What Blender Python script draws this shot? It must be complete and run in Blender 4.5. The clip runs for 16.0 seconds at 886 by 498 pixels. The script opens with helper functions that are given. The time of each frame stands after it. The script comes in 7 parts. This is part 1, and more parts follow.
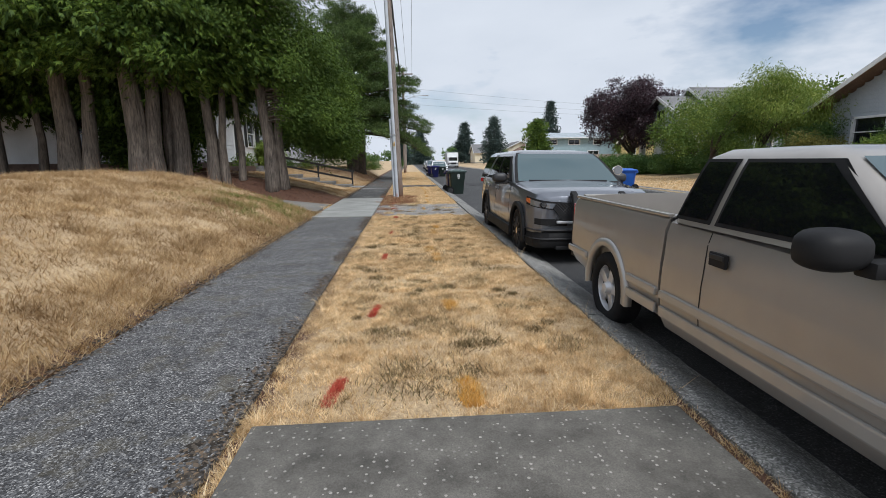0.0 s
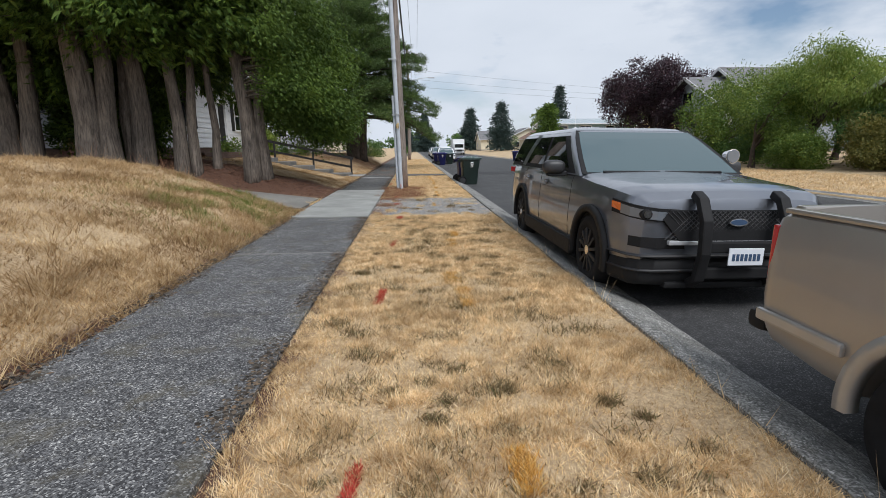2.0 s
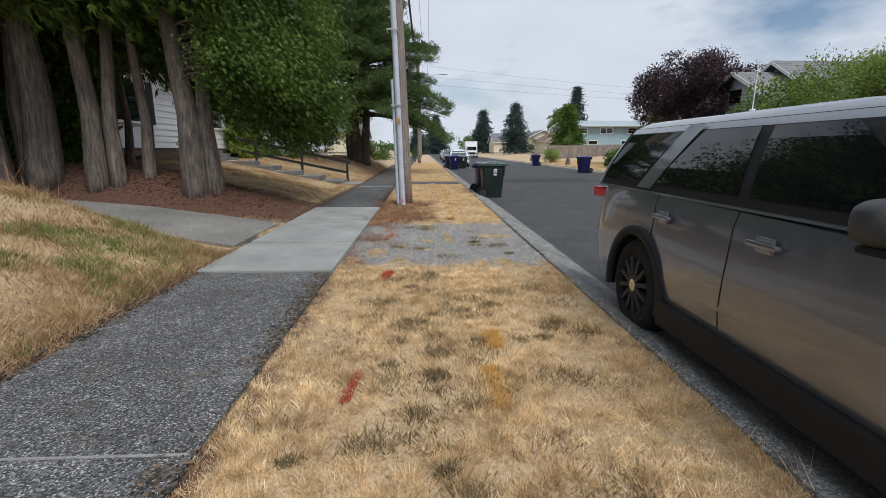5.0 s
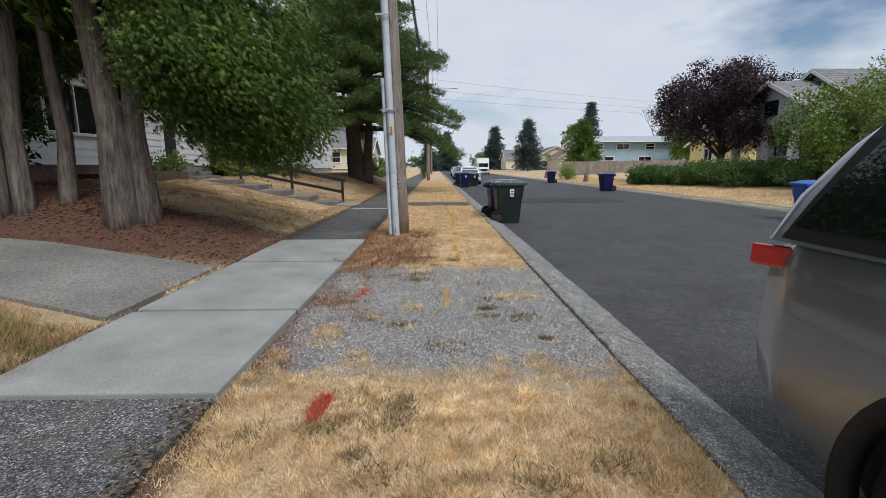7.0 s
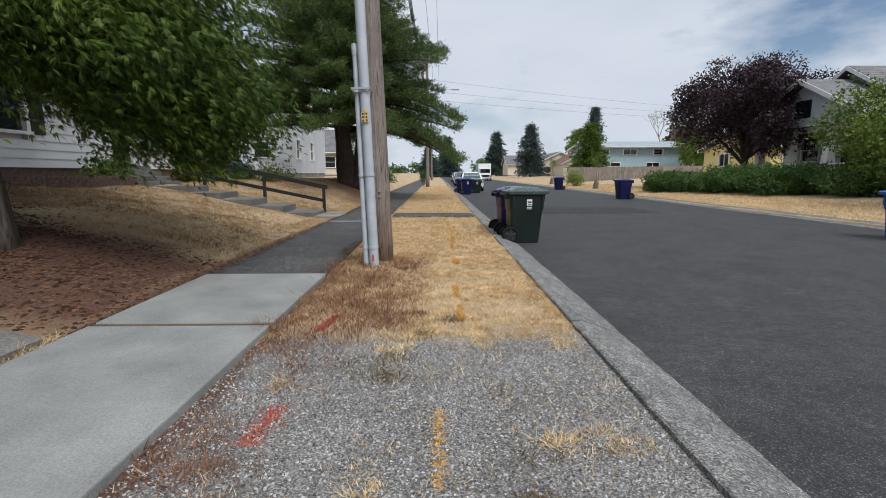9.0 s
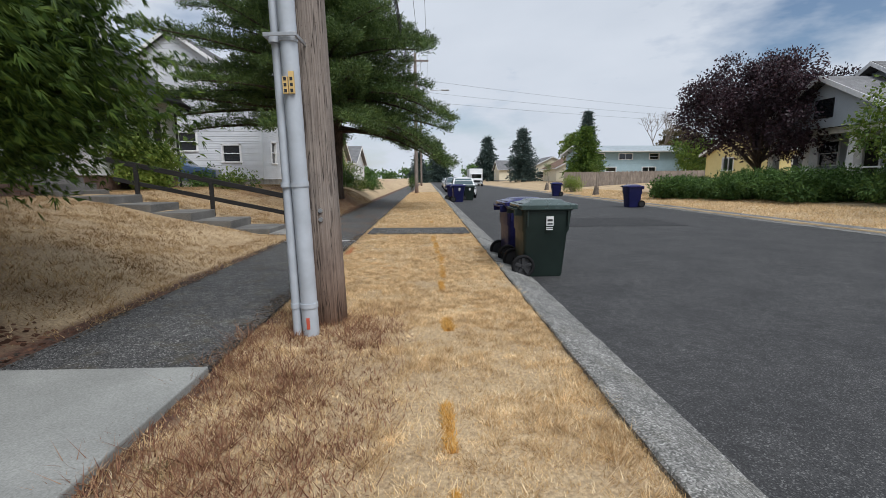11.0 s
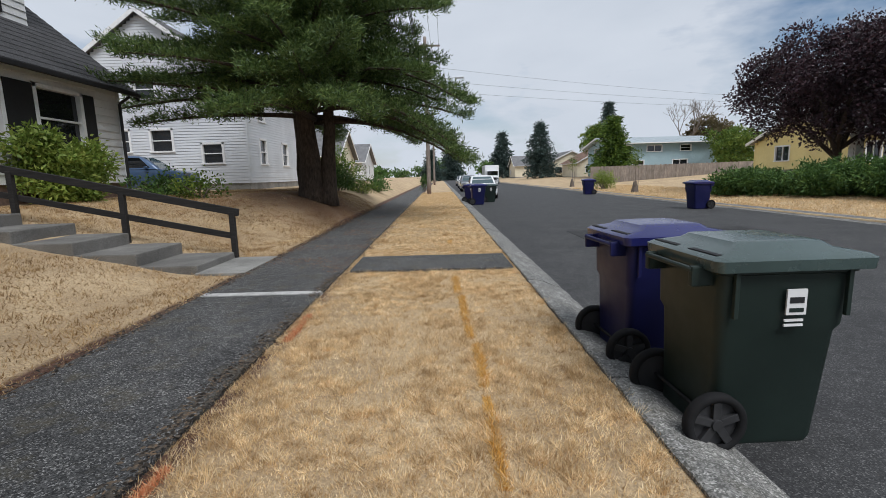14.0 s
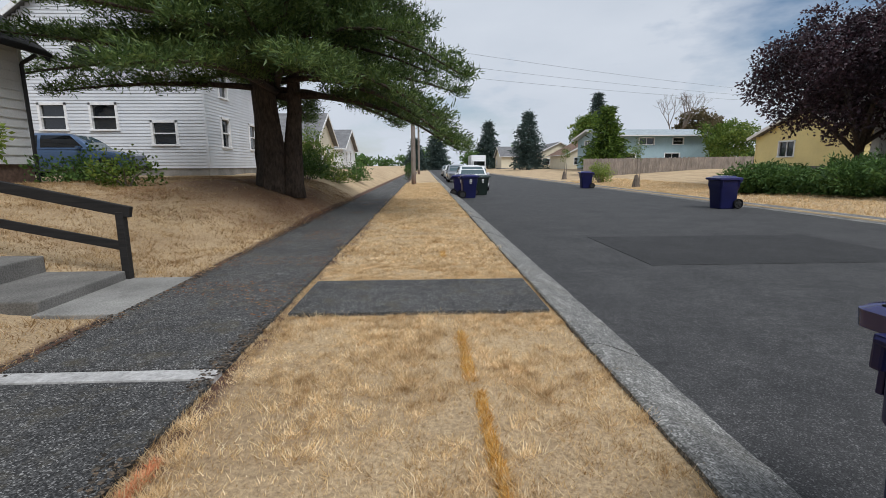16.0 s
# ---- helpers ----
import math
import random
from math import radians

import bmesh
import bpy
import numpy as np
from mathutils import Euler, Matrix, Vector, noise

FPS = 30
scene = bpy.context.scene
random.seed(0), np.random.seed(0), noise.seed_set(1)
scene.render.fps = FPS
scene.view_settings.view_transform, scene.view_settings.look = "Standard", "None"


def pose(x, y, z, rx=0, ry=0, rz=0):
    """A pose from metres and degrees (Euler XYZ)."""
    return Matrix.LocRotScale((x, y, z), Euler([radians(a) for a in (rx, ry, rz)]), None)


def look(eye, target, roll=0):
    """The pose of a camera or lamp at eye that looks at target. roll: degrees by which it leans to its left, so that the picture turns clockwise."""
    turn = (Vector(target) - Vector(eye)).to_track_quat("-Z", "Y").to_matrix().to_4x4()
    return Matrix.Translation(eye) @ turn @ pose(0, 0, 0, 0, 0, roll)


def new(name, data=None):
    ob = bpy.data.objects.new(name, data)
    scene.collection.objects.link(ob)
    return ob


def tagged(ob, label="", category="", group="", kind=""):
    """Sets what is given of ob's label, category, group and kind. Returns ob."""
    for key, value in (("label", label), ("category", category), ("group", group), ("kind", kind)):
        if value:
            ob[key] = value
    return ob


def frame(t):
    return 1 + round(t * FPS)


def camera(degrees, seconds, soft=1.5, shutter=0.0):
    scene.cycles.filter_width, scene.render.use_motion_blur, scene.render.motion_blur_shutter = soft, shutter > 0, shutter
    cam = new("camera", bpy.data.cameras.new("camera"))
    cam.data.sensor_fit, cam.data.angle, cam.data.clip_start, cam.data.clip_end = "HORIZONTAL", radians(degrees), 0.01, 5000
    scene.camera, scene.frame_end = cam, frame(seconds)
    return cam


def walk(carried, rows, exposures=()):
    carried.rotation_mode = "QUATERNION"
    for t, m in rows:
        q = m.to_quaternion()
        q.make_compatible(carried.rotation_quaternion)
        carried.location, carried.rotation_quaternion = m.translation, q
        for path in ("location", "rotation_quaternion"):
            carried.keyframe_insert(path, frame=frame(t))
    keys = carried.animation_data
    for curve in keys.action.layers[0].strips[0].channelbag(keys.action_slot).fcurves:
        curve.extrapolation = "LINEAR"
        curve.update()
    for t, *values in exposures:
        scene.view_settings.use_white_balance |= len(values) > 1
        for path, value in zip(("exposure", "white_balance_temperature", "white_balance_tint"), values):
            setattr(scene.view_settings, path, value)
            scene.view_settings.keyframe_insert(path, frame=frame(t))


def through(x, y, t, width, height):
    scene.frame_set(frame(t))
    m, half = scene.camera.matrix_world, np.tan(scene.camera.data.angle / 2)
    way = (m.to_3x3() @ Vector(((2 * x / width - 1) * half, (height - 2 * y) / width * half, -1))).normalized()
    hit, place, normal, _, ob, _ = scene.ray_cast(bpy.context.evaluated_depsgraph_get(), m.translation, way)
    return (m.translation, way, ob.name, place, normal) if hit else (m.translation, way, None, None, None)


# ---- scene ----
cam = camera(87.0, 16.0, 0.65)
PATH = [
    (0, (-0.195, -0.122, 1.435), (-0.054, 1.837, 1.061), -0.6),
    (0.5, (-0.24, 0.569, 1.448), (-0.09, 2.529, 1.085), -0.5),
    (1, (-0.222, 1.306, 1.423), (-0.076, 3.264, 1.039), -0.5),
    (1.5, (-0.272, 1.891, 1.384), (-0.135, 3.845, 0.978), -0.5),
    (2, (-0.26, 2.663, 1.358), (-0.137, 4.613, 0.933), -0.5),
    (2.5, (-0.26, 3.326, 1.343), (-0.153, 5.275, 0.908), -0.1),
    (3, (-0.254, 3.945, 1.339), (-0.166, 5.895, 0.901), -0.0),
    (3.5, (-0.228, 4.689, 1.356), (-0.136, 6.638, 0.918), -0.1),
    (4, (-0.211, 5.422, 1.36), (-0.109, 7.373, 0.933), -0.2),
    (4.5, (-0.158, 6.091, 1.368), (-0.07, 8.044, 0.947), -0.2),
    (5, (-0.119, 6.857, 1.36), (-0.039, 8.812, 0.945), -0.1),
    (5.2, (-0.088, 7.136, 1.354), (-0.009, 9.091, 0.943), -0.3),
    (7.3, (0.152, 9.837, 1.352), (0.179, 11.807, 1.008), -0.2),
    (7.5, (0.116, 10.111, 1.353), (0.141, 12.08, 1.003), -0.2),
    (8, (0.173, 10.814, 1.345), (0.181, 12.783, 0.991), -0.2),
    (8.5, (0.182, 11.425, 1.349), (0.183, 13.395, 1.009), -0.1),
    (9, (0.252, 12.165, 1.303), (0.28, 14.139, 0.981), -0.1),
    (9.5, (0.279, 12.82, 1.28), (0.342, 14.798, 0.988), -0.5),
    (10, (0.338, 13.533, 1.29), (0.415, 15.513, 1.022), -0.3),
    (10.2, (0.347, 13.808, 1.318), (0.431, 15.787, 1.043), -0.1),
    (12.5, (0.377, 17.154, 1.329), (0.384, 19.13, 1.019), -1.1),
    (13, (0.365, 17.95, 1.38), (0.364, 19.926, 1.071), -1.4),
    (13.5, (0.371, 18.674, 1.417), (0.367, 20.649, 1.101), -1.5),
    (14, (0.319, 19.232, 1.391), (0.325, 21.208, 1.082), -1.5),
    (14.5, (0.294, 19.946, 1.397), (0.297, 21.923, 1.094), -1.2),
    (15, (0.251, 20.57, 1.37), (0.262, 22.544, 1.05), -1.0),
    (15.5, (0.236, 21.264, 1.38), (0.279, 23.232, 1.026), -0.7),
    (16, (0.21, 21.904, 1.37), (0.288, 23.872, 1.017), -0.3),
]
walk(cam, [(t, look(eye, target, roll)) for t, eye, target, roll in PATH],
     [(t, stops, 6250, 10) for t, stops in ((0, 0.03), (2.5, 0.03), (5, -0.04), (7.5, -0.07), (10, -0.06), (12.5, -0.12), (14, -0.13), (15, -0.22), (16, -0.14))])

# ---- world, sun and exposure ----
world = bpy.data.worlds.new("sky")
scene.world = world
world.use_nodes = True
wn, wl = world.node_tree.nodes, world.node_tree.links
wn.clear()
SUN_EL, SUN_AZ = 54.0, 152.0
sky = wn.new("ShaderNodeTexSky")
sky.sky_type = "NISHITA"
sky.sun_disc = False
sky.sun_elevation, sky.sun_rotation = radians(SUN_EL), radians(SUN_AZ)
sky.air_density, sky.dust_density = 1.0, 1.0
wcoord = wn.new("ShaderNodeTexCoord")
wmap = wn.new("ShaderNodeMapping")
wmap.inputs["Scale"].default_value = (1.0, 1.0, 2.6)
wl.new(wcoord.outputs["Generated"], wmap.inputs["Vector"])
wnoise = wn.new("ShaderNodeTexNoise")
wnoise.inputs["Scale"].default_value = 2.4
wnoise.inputs["Detail"].default_value = 6.0
wnoise.inputs["Roughness"].default_value = 0.55
wl.new(wmap.outputs["Vector"], wnoise.inputs["Vector"])
wramp = wn.new("ShaderNodeValToRGB")
wramp.color_ramp.elements[0].position, wramp.color_ramp.elements[1].position = 0.30, 0.47
wl.new(wnoise.outputs["Fac"], wramp.inputs["Fac"])
wshade = wn.new("ShaderNodeTexNoise")
wshade.inputs["Scale"].default_value = 5.0
wshade.inputs["Detail"].default_value = 5.0
wl.new(wmap.outputs["Vector"], wshade.inputs["Vector"])
wcloud = wn.new("ShaderNodeMix")
wcloud.data_type = "RGBA"
wcloud.inputs["A"].default_value = (6.1, 6.6, 7.3, 1)
wcloud.inputs["B"].default_value = (7.5, 7.9, 8.5, 1)
wl.new(wshade.outputs["Fac"], wcloud.inputs["Factor"])
wmix = wn.new("ShaderNodeMix")
wmix.data_type = "RGBA"
wl.new(wramp.outputs["Color"], wmix.inputs["Factor"])
wl.new(sky.outputs["Color"], wmix.inputs["A"])
wl.new(wcloud.outputs["Result"], wmix.inputs["B"])
wback = wn.new("ShaderNodeBackground")
wback.inputs["Strength"].default_value = 0.1
wl.new(wmix.outputs["Result"], wback.inputs["Color"])
wout = wn.new("ShaderNodeOutputWorld")
wl.new(wback.outputs["Background"], wout.inputs["Surface"])

sun_data = bpy.data.lights.new("sun", "SUN")
sun_data.energy, sun_data.angle, sun_data.color = 2.9, radians(28), (1.0, 0.98, 0.95)
sun = new("sun", sun_data)
# the sky's sun stands at rotation SUN_AZ, clockwise from +y
sun_way = Vector((math.sin(radians(SUN_AZ)) * math.cos(radians(SUN_EL)), math.cos(radians(SUN_AZ)) * math.cos(radians(SUN_EL)), math.sin(radians(SUN_EL))))
sun.matrix_world = look(sun_way * 60, (0, 0, 0))

# ---- materials ----
rng = np.random.default_rng(7)


def base_mat(name, rough=0.8, metal=0.0):
    m = bpy.data.materials.new(name)
    m.use_nodes = True
    b = m.node_tree.nodes["Principled BSDF"]
    b.inputs["Roughness"].default_value = rough
    b.inputs["Metallic"].default_value = metal
    return m, m.node_tree.nodes, m.node_tree.links, b


def coords(n):
    return n.new("ShaderNodeTexCoord").outputs["Object"]


def noise_node(n, l, scale, detail=4.0, vec=None, rough=0.55):
    t = n.new("ShaderNodeTexNoise")
    t.inputs["Scale"].default_value, t.inputs["Detail"].default_value, t.inputs["Roughness"].default_value = scale, detail, rough
    if vec is not None:
        l.new(vec, t.inputs["Vector"])
    return t.outputs["Fac"]


def ramp(n, l, fac, stops):
    r = n.new("ShaderNodeValToRGB")
    while len(r.color_ramp.elements) < len(stops):
        r.color_ramp.elements.new(0.5)
    for e, (p, c) in zip(r.color_ramp.elements, stops):
        e.position, e.color = p, (*c, 1)
    l.new(fac, r.inputs["Fac"])
    return r.outputs["Color"]


def mix(n, l, fac, a, b, blend="MIX"):
    m = n.new("ShaderNodeMix")
    m.data_type, m.blend_type = "RGBA", blend
    for sock, v in ((m.inputs["Factor"], fac), (m.inputs["A"], a), (m.inputs["B"], b)):
        if isinstance(v, (int, float)):
            sock.default_value = v
        elif isinstance(v, tuple):
            sock.default_value = (*v, 1) if len(v) == 3 else v
        else:
            l.new(v, sock)
    return m.outputs["Result"]


def bump(n, l, b, height, strength=0.4, dist=0.01):
    k = n.new("ShaderNodeBump")
    k.inputs["Strength"].default_value, k.inputs["Distance"].default_value = strength, dist
    l.new(height, k.inputs["Height"])
    l.new(k.outputs["Normal"], b.inputs["Normal"])


def rough_mat(name, dark, light, fine=60, coarse=2.0, rough=0.85, bumps=0.4, dist=0.006, metal=0.0, spread=0.25, vec_scale=None):
    """A surface with a fine grain and coarse stains between two colours."""
    m, n, l, b = base_mat(name, rough, metal)
    c = coords(n)
    if vec_scale:
        k = n.new("ShaderNodeMapping")
        k.inputs["Scale"].default_value = vec_scale
        l.new(c, k.inputs["Vector"])
        c = k.outputs["Vector"]
    f = noise_node(n, l, fine, 3, c)
    g = noise_node(n, l, coarse, 5, c)
    a = ramp(n, l, f, [(0.3, dark), (0.7, light)])
    d = ramp(n, l, g, [(0.3, (1 - spread,) * 3), (0.7, (1 + spread * 0.5,) * 3)])
    l.new(mix(n, l, 1.0, a, d, "MULTIPLY"), b.inputs["Base Color"])
    if bumps:
        bump(n, l, b, f, bumps, dist)
    return m


def plain_mat(name, col, rough=0.5, metal=0.0, var=0.12, scale=6.0, coat=0.0, spec=0.5):
    """A smooth made surface, with slight dirt."""
    m, n, l, b = base_mat(name, rough, metal)
    c = coords(n)
    f = noise_node(n, l, scale, 6, c)
    l.new(ramp(n, l, f, [(0.3, tuple(v * (1 - var) for v in col)), (0.7, tuple(min(1, v * (1 + var * 0.6)) for v in col))]), b.inputs["Base Color"])
    r = n.new("ShaderNodeMapRange")
    r.inputs["To Min"].default_value, r.inputs["To Max"].default_value = max(0.02, rough - 0.08), min(1, rough + 0.12)
    l.new(noise_node(n, l, scale * 3, 4, c), r.inputs["Value"])
    l.new(r.outputs["Result"], b.inputs["Roughness"])
    b.inputs["Coat Weight"].default_value = coat
    b.inputs["Specular IOR Level"].default_value = spec
    return m


def leaf_mat(name, cols, rough=0.6, spec=0.3, through=0.0, patch=None, patch_scale=0.6, fleck=None):
    """Leaves or blades: each its own tone, with larger patches over the crown or lawn."""
    m, n, l, b = base_mat(name, rough)
    geo = n.new("ShaderNodeNewGeometry")
    k = len(cols)
    col = ramp(n, l, geo.outputs["Random Per Island"], [(i / max(1, k - 1), c) for i, c in enumerate(cols)])
    if patch:
        f = noise_node(n, l, patch_scale, 5, coords(n), 0.6)
        col = mix(n, l, 1.0, col, ramp(n, l, f, [(0.32, patch[0]), (0.68, patch[1])]), "MULTIPLY")
    if fleck:
        f = noise_node(n, l, fleck, 4, coords(n), 0.6)
        col = mix(n, l, 1.0, col, ramp(n, l, f, [(0.34, (0.64, 0.57, 0.50)), (0.60, (1.1, 1.1, 1.1))]), "MULTIPLY")
    l.new(col, b.inputs["Base Color"])
    b.inputs["Specular IOR Level"].default_value = spec
    if through:
        tr = n.new("ShaderNodeBsdfTranslucent")
        l.new(col, tr.inputs["Color"])
        ms = n.new("ShaderNodeMixShader")
        ms.inputs[0].default_value = through
        l.new(b.outputs[0], ms.inputs[1])
        l.new(tr.outputs[0], ms.inputs[2])
        l.new(ms.outputs[0], n["Material Output"].inputs["Surface"])
    return m


def speckle_mat(name, dark, light, chip, scale=90, rough=0.9, bumps=0.6, moss=0.0):
    """Worn concrete or asphalt with exposed stones."""
    m, n, l, b = base_mat(name, rough)
    c = coords(n)
    v = n.new("ShaderNodeTexVoronoi")
    v.inputs["Scale"].default_value = scale
    l.new(c, v.inputs["Vector"])
    sep = n.new("ShaderNodeSeparateColor")
    l.new(v.outputs["Color"], sep.inputs["Color"])
    stones = ramp(n, l, sep.outputs["Red"], [(0.0, dark), (0.3, dark), (0.62, light), (0.84, light), (0.96, chip)])
    g = noise_node(n, l, 1.3, 6, c, 0.65)
    g2 = noise_node(n, l, 9, 5, c, 0.6)
    col = mix(n, l, 1.0, stones, ramp(n, l, g, [(0.3, (0.66, 0.66, 0.67)), (0.7, (1.22, 1.21, 1.19))]), "MULTIPLY")
    col = mix(n, l, 1.0, col, ramp(n, l, g2, [(0.3, (0.68, 0.68, 0.68)), (0.7, (1.26, 1.26, 1.24))]), "MULTIPLY")
    if moss:
        mfac = n.new("ShaderNodeMath")
        mfac.operation = "MULTIPLY"
        mfac.inputs[1].default_value = moss
        s = n.new("ShaderNodeSeparateColor")
        l.new(ramp(n, l, noise_node(n, l, 3.0, 7, c, 0.7), [(0.52, (0, 0, 0)), (0.66, (1, 1, 1))]), s.inputs["Color"])
        l.new(s.outputs["Red"], mfac.inputs[0])
        col = mix(n, l, mfac.outputs[0], col, (0.10, 0.085, 0.05))
    l.new(col, b.inputs["Base Color"])
    bump(n, l, b, v.outputs["Distance"], bumps, 0.006)
    return m


def wood_mat(name, dark, light, along=2, rough=0.8, stretch=0.06, scale=26):
    m, n, l, b = base_mat(name, rough)
    c = coords(n)
    k = n.new("ShaderNodeMapping")
    s = [1.0, 1.0, 1.0]
    s[along] = stretch
    k.inputs["Scale"].default_value = s
    l.new(c, k.inputs["Vector"])
    f = noise_node(n, l, scale, 8, k.outputs["Vector"], 0.7)
    g = noise_node(n, l, 1.4, 4, c)
    oi = n.new("ShaderNodeObjectInfo")
    col = ramp(n, l, f, [(0.36, dark), (0.64, light)])
    col = mix(n, l, 1.0, col, ramp(n, l, g, [(0.3, (0.75, 0.75, 0.76)), (0.7, (1.15, 1.13, 1.1))]), "MULTIPLY")
    col = mix(n, l, 1.0, col, ramp(n, l, oi.outputs["Random"], [(0, (0.86, 0.86, 0.86)), (1, (1.1, 1.1, 1.1))]), "MULTIPLY")
    l.new(col, b.inputs["Base Color"])
    bump(n, l, b, f, 0.7, 0.012)
    return m


def worn_slab_mat(name, dark, light, chip):
    """Old cement-skinned slab: dull grey-brown, with single pale pebbles showing through."""
    m, n, l, b = base_mat(name, 0.92)
    c = coords(n)
    f = noise_node(n, l, 130, 4, c, 0.7)
    g = noise_node(n, l, 2.4, 7, c, 0.68)
    col = ramp(n, l, f, [(0.3, dark), (0.7, light)])
    col = mix(n, l, 1.0, col, ramp(n, l, g, [(0.34, (0.5, 0.49, 0.47)), (0.66, (1.3, 1.28, 1.24))]), "MULTIPLY")
    v = n.new("ShaderNodeTexVoronoi")
    v.inputs["Scale"].default_value = 34
    l.new(c, v.inputs["Vector"])
    sep = n.new("ShaderNodeSeparateColor")
    l.new(v.outputs["Color"], sep.inputs["Color"])
    pick = n.new("ShaderNodeMath")
    pick.operation = "GREATER_THAN"
    pick.inputs[1].default_value = 0.66
    l.new(sep.outputs["Red"], pick.inputs[0])
    near = n.new("ShaderNodeMath")
    near.operation = "LESS_THAN"
    near.inputs[1].default_value = 0.27
    l.new(v.outputs["Distance"], near.inputs[0])
    both = n.new("ShaderNodeMath")
    both.operation = "MULTIPLY"
    l.new(pick.outputs[0], both.inputs[0])
    l.new(near.outputs[0], both.inputs[1])
    l.new(mix(n, l, both.outputs[0], col, ramp(n, l, sep.outputs["Green"], [(0, light), (1, chip)])), b.inputs["Base Color"])
    bump(n, l, b, f, 0.5, 0.004)
    return m


def pole_mat():
    """Weathered treated timber: fine grain, long drying cracks, browner near the foot."""
    m, n, l, b = base_mat("weathered_pole", 0.9)
    c = coords(n)

    def stretched(sx, sz, scale, detail, rough):
        k = n.new("ShaderNodeMapping")
        k.inputs["Scale"].default_value = (sx, sx, sz)
        l.new(c, k.inputs["Vector"])
        return noise_node(n, l, scale, detail, k.outputs["Vector"], rough)

    grain = stretched(1, 0.02, 90, 6, 0.7)
    cracks = stretched(1, 0.035, 17, 3, 0.5)
    blotch = noise_node(n, l, 2.2, 6, c, 0.65)
    col = ramp(n, l, grain, [(0.32, (0.13, 0.105, 0.09)), (0.68, (0.34, 0.30, 0.27))])
    col = mix(n, l, 1.0, col, ramp(n, l, blotch, [(0.3, (0.72, 0.70, 0.69)), (0.7, (1.15, 1.12, 1.08))]), "MULTIPLY")
    line = ramp(n, l, cracks, [(0.485, (1, 1, 1)), (0.5, (0.16, 0.14, 0.13)), (0.515, (1, 1, 1))])
    col = mix(n, l, 1.0, col, line, "MULTIPLY")
    v = n.new("ShaderNodeTexVoronoi")
    v.inputs["Scale"].default_value = 42
    l.new(c, v.inputs["Vector"])
    col = mix(n, l, 1.0, col, ramp(n, l, v.outputs["Distance"], [(0.10, (0.45, 0.42, 0.40)), (0.17, (1, 1, 1))]), "MULTIPLY")
    sep = n.new("ShaderNodeSeparateXYZ")
    l.new(c, sep.inputs[0])
    foot = n.new("ShaderNodeMapRange")
    foot.inputs["From Min"].default_value, foot.inputs["From Max"].default_value = 1.1, 0.0
    l.new(sep.outputs[2], foot.inputs["Value"])
    col = mix(n, l, foot.outputs["Result"], col, mix(n, l, 1.0, col, (0.92, 0.70, 0.58), "MULTIPLY"))
    l.new(col, b.inputs["Base Color"])
    bump(n, l, b, mix(n, l, 0.6, grain, line), 0.8, 0.008)
    return m


def glass_mat(name, col, rough=0.03):
    m, n, l, b = base_mat(name, rough)
    b.inputs["Base Color"].default_value = (*col, 1)
    b.inputs["Specular IOR Level"].default_value = 0.7
    return m


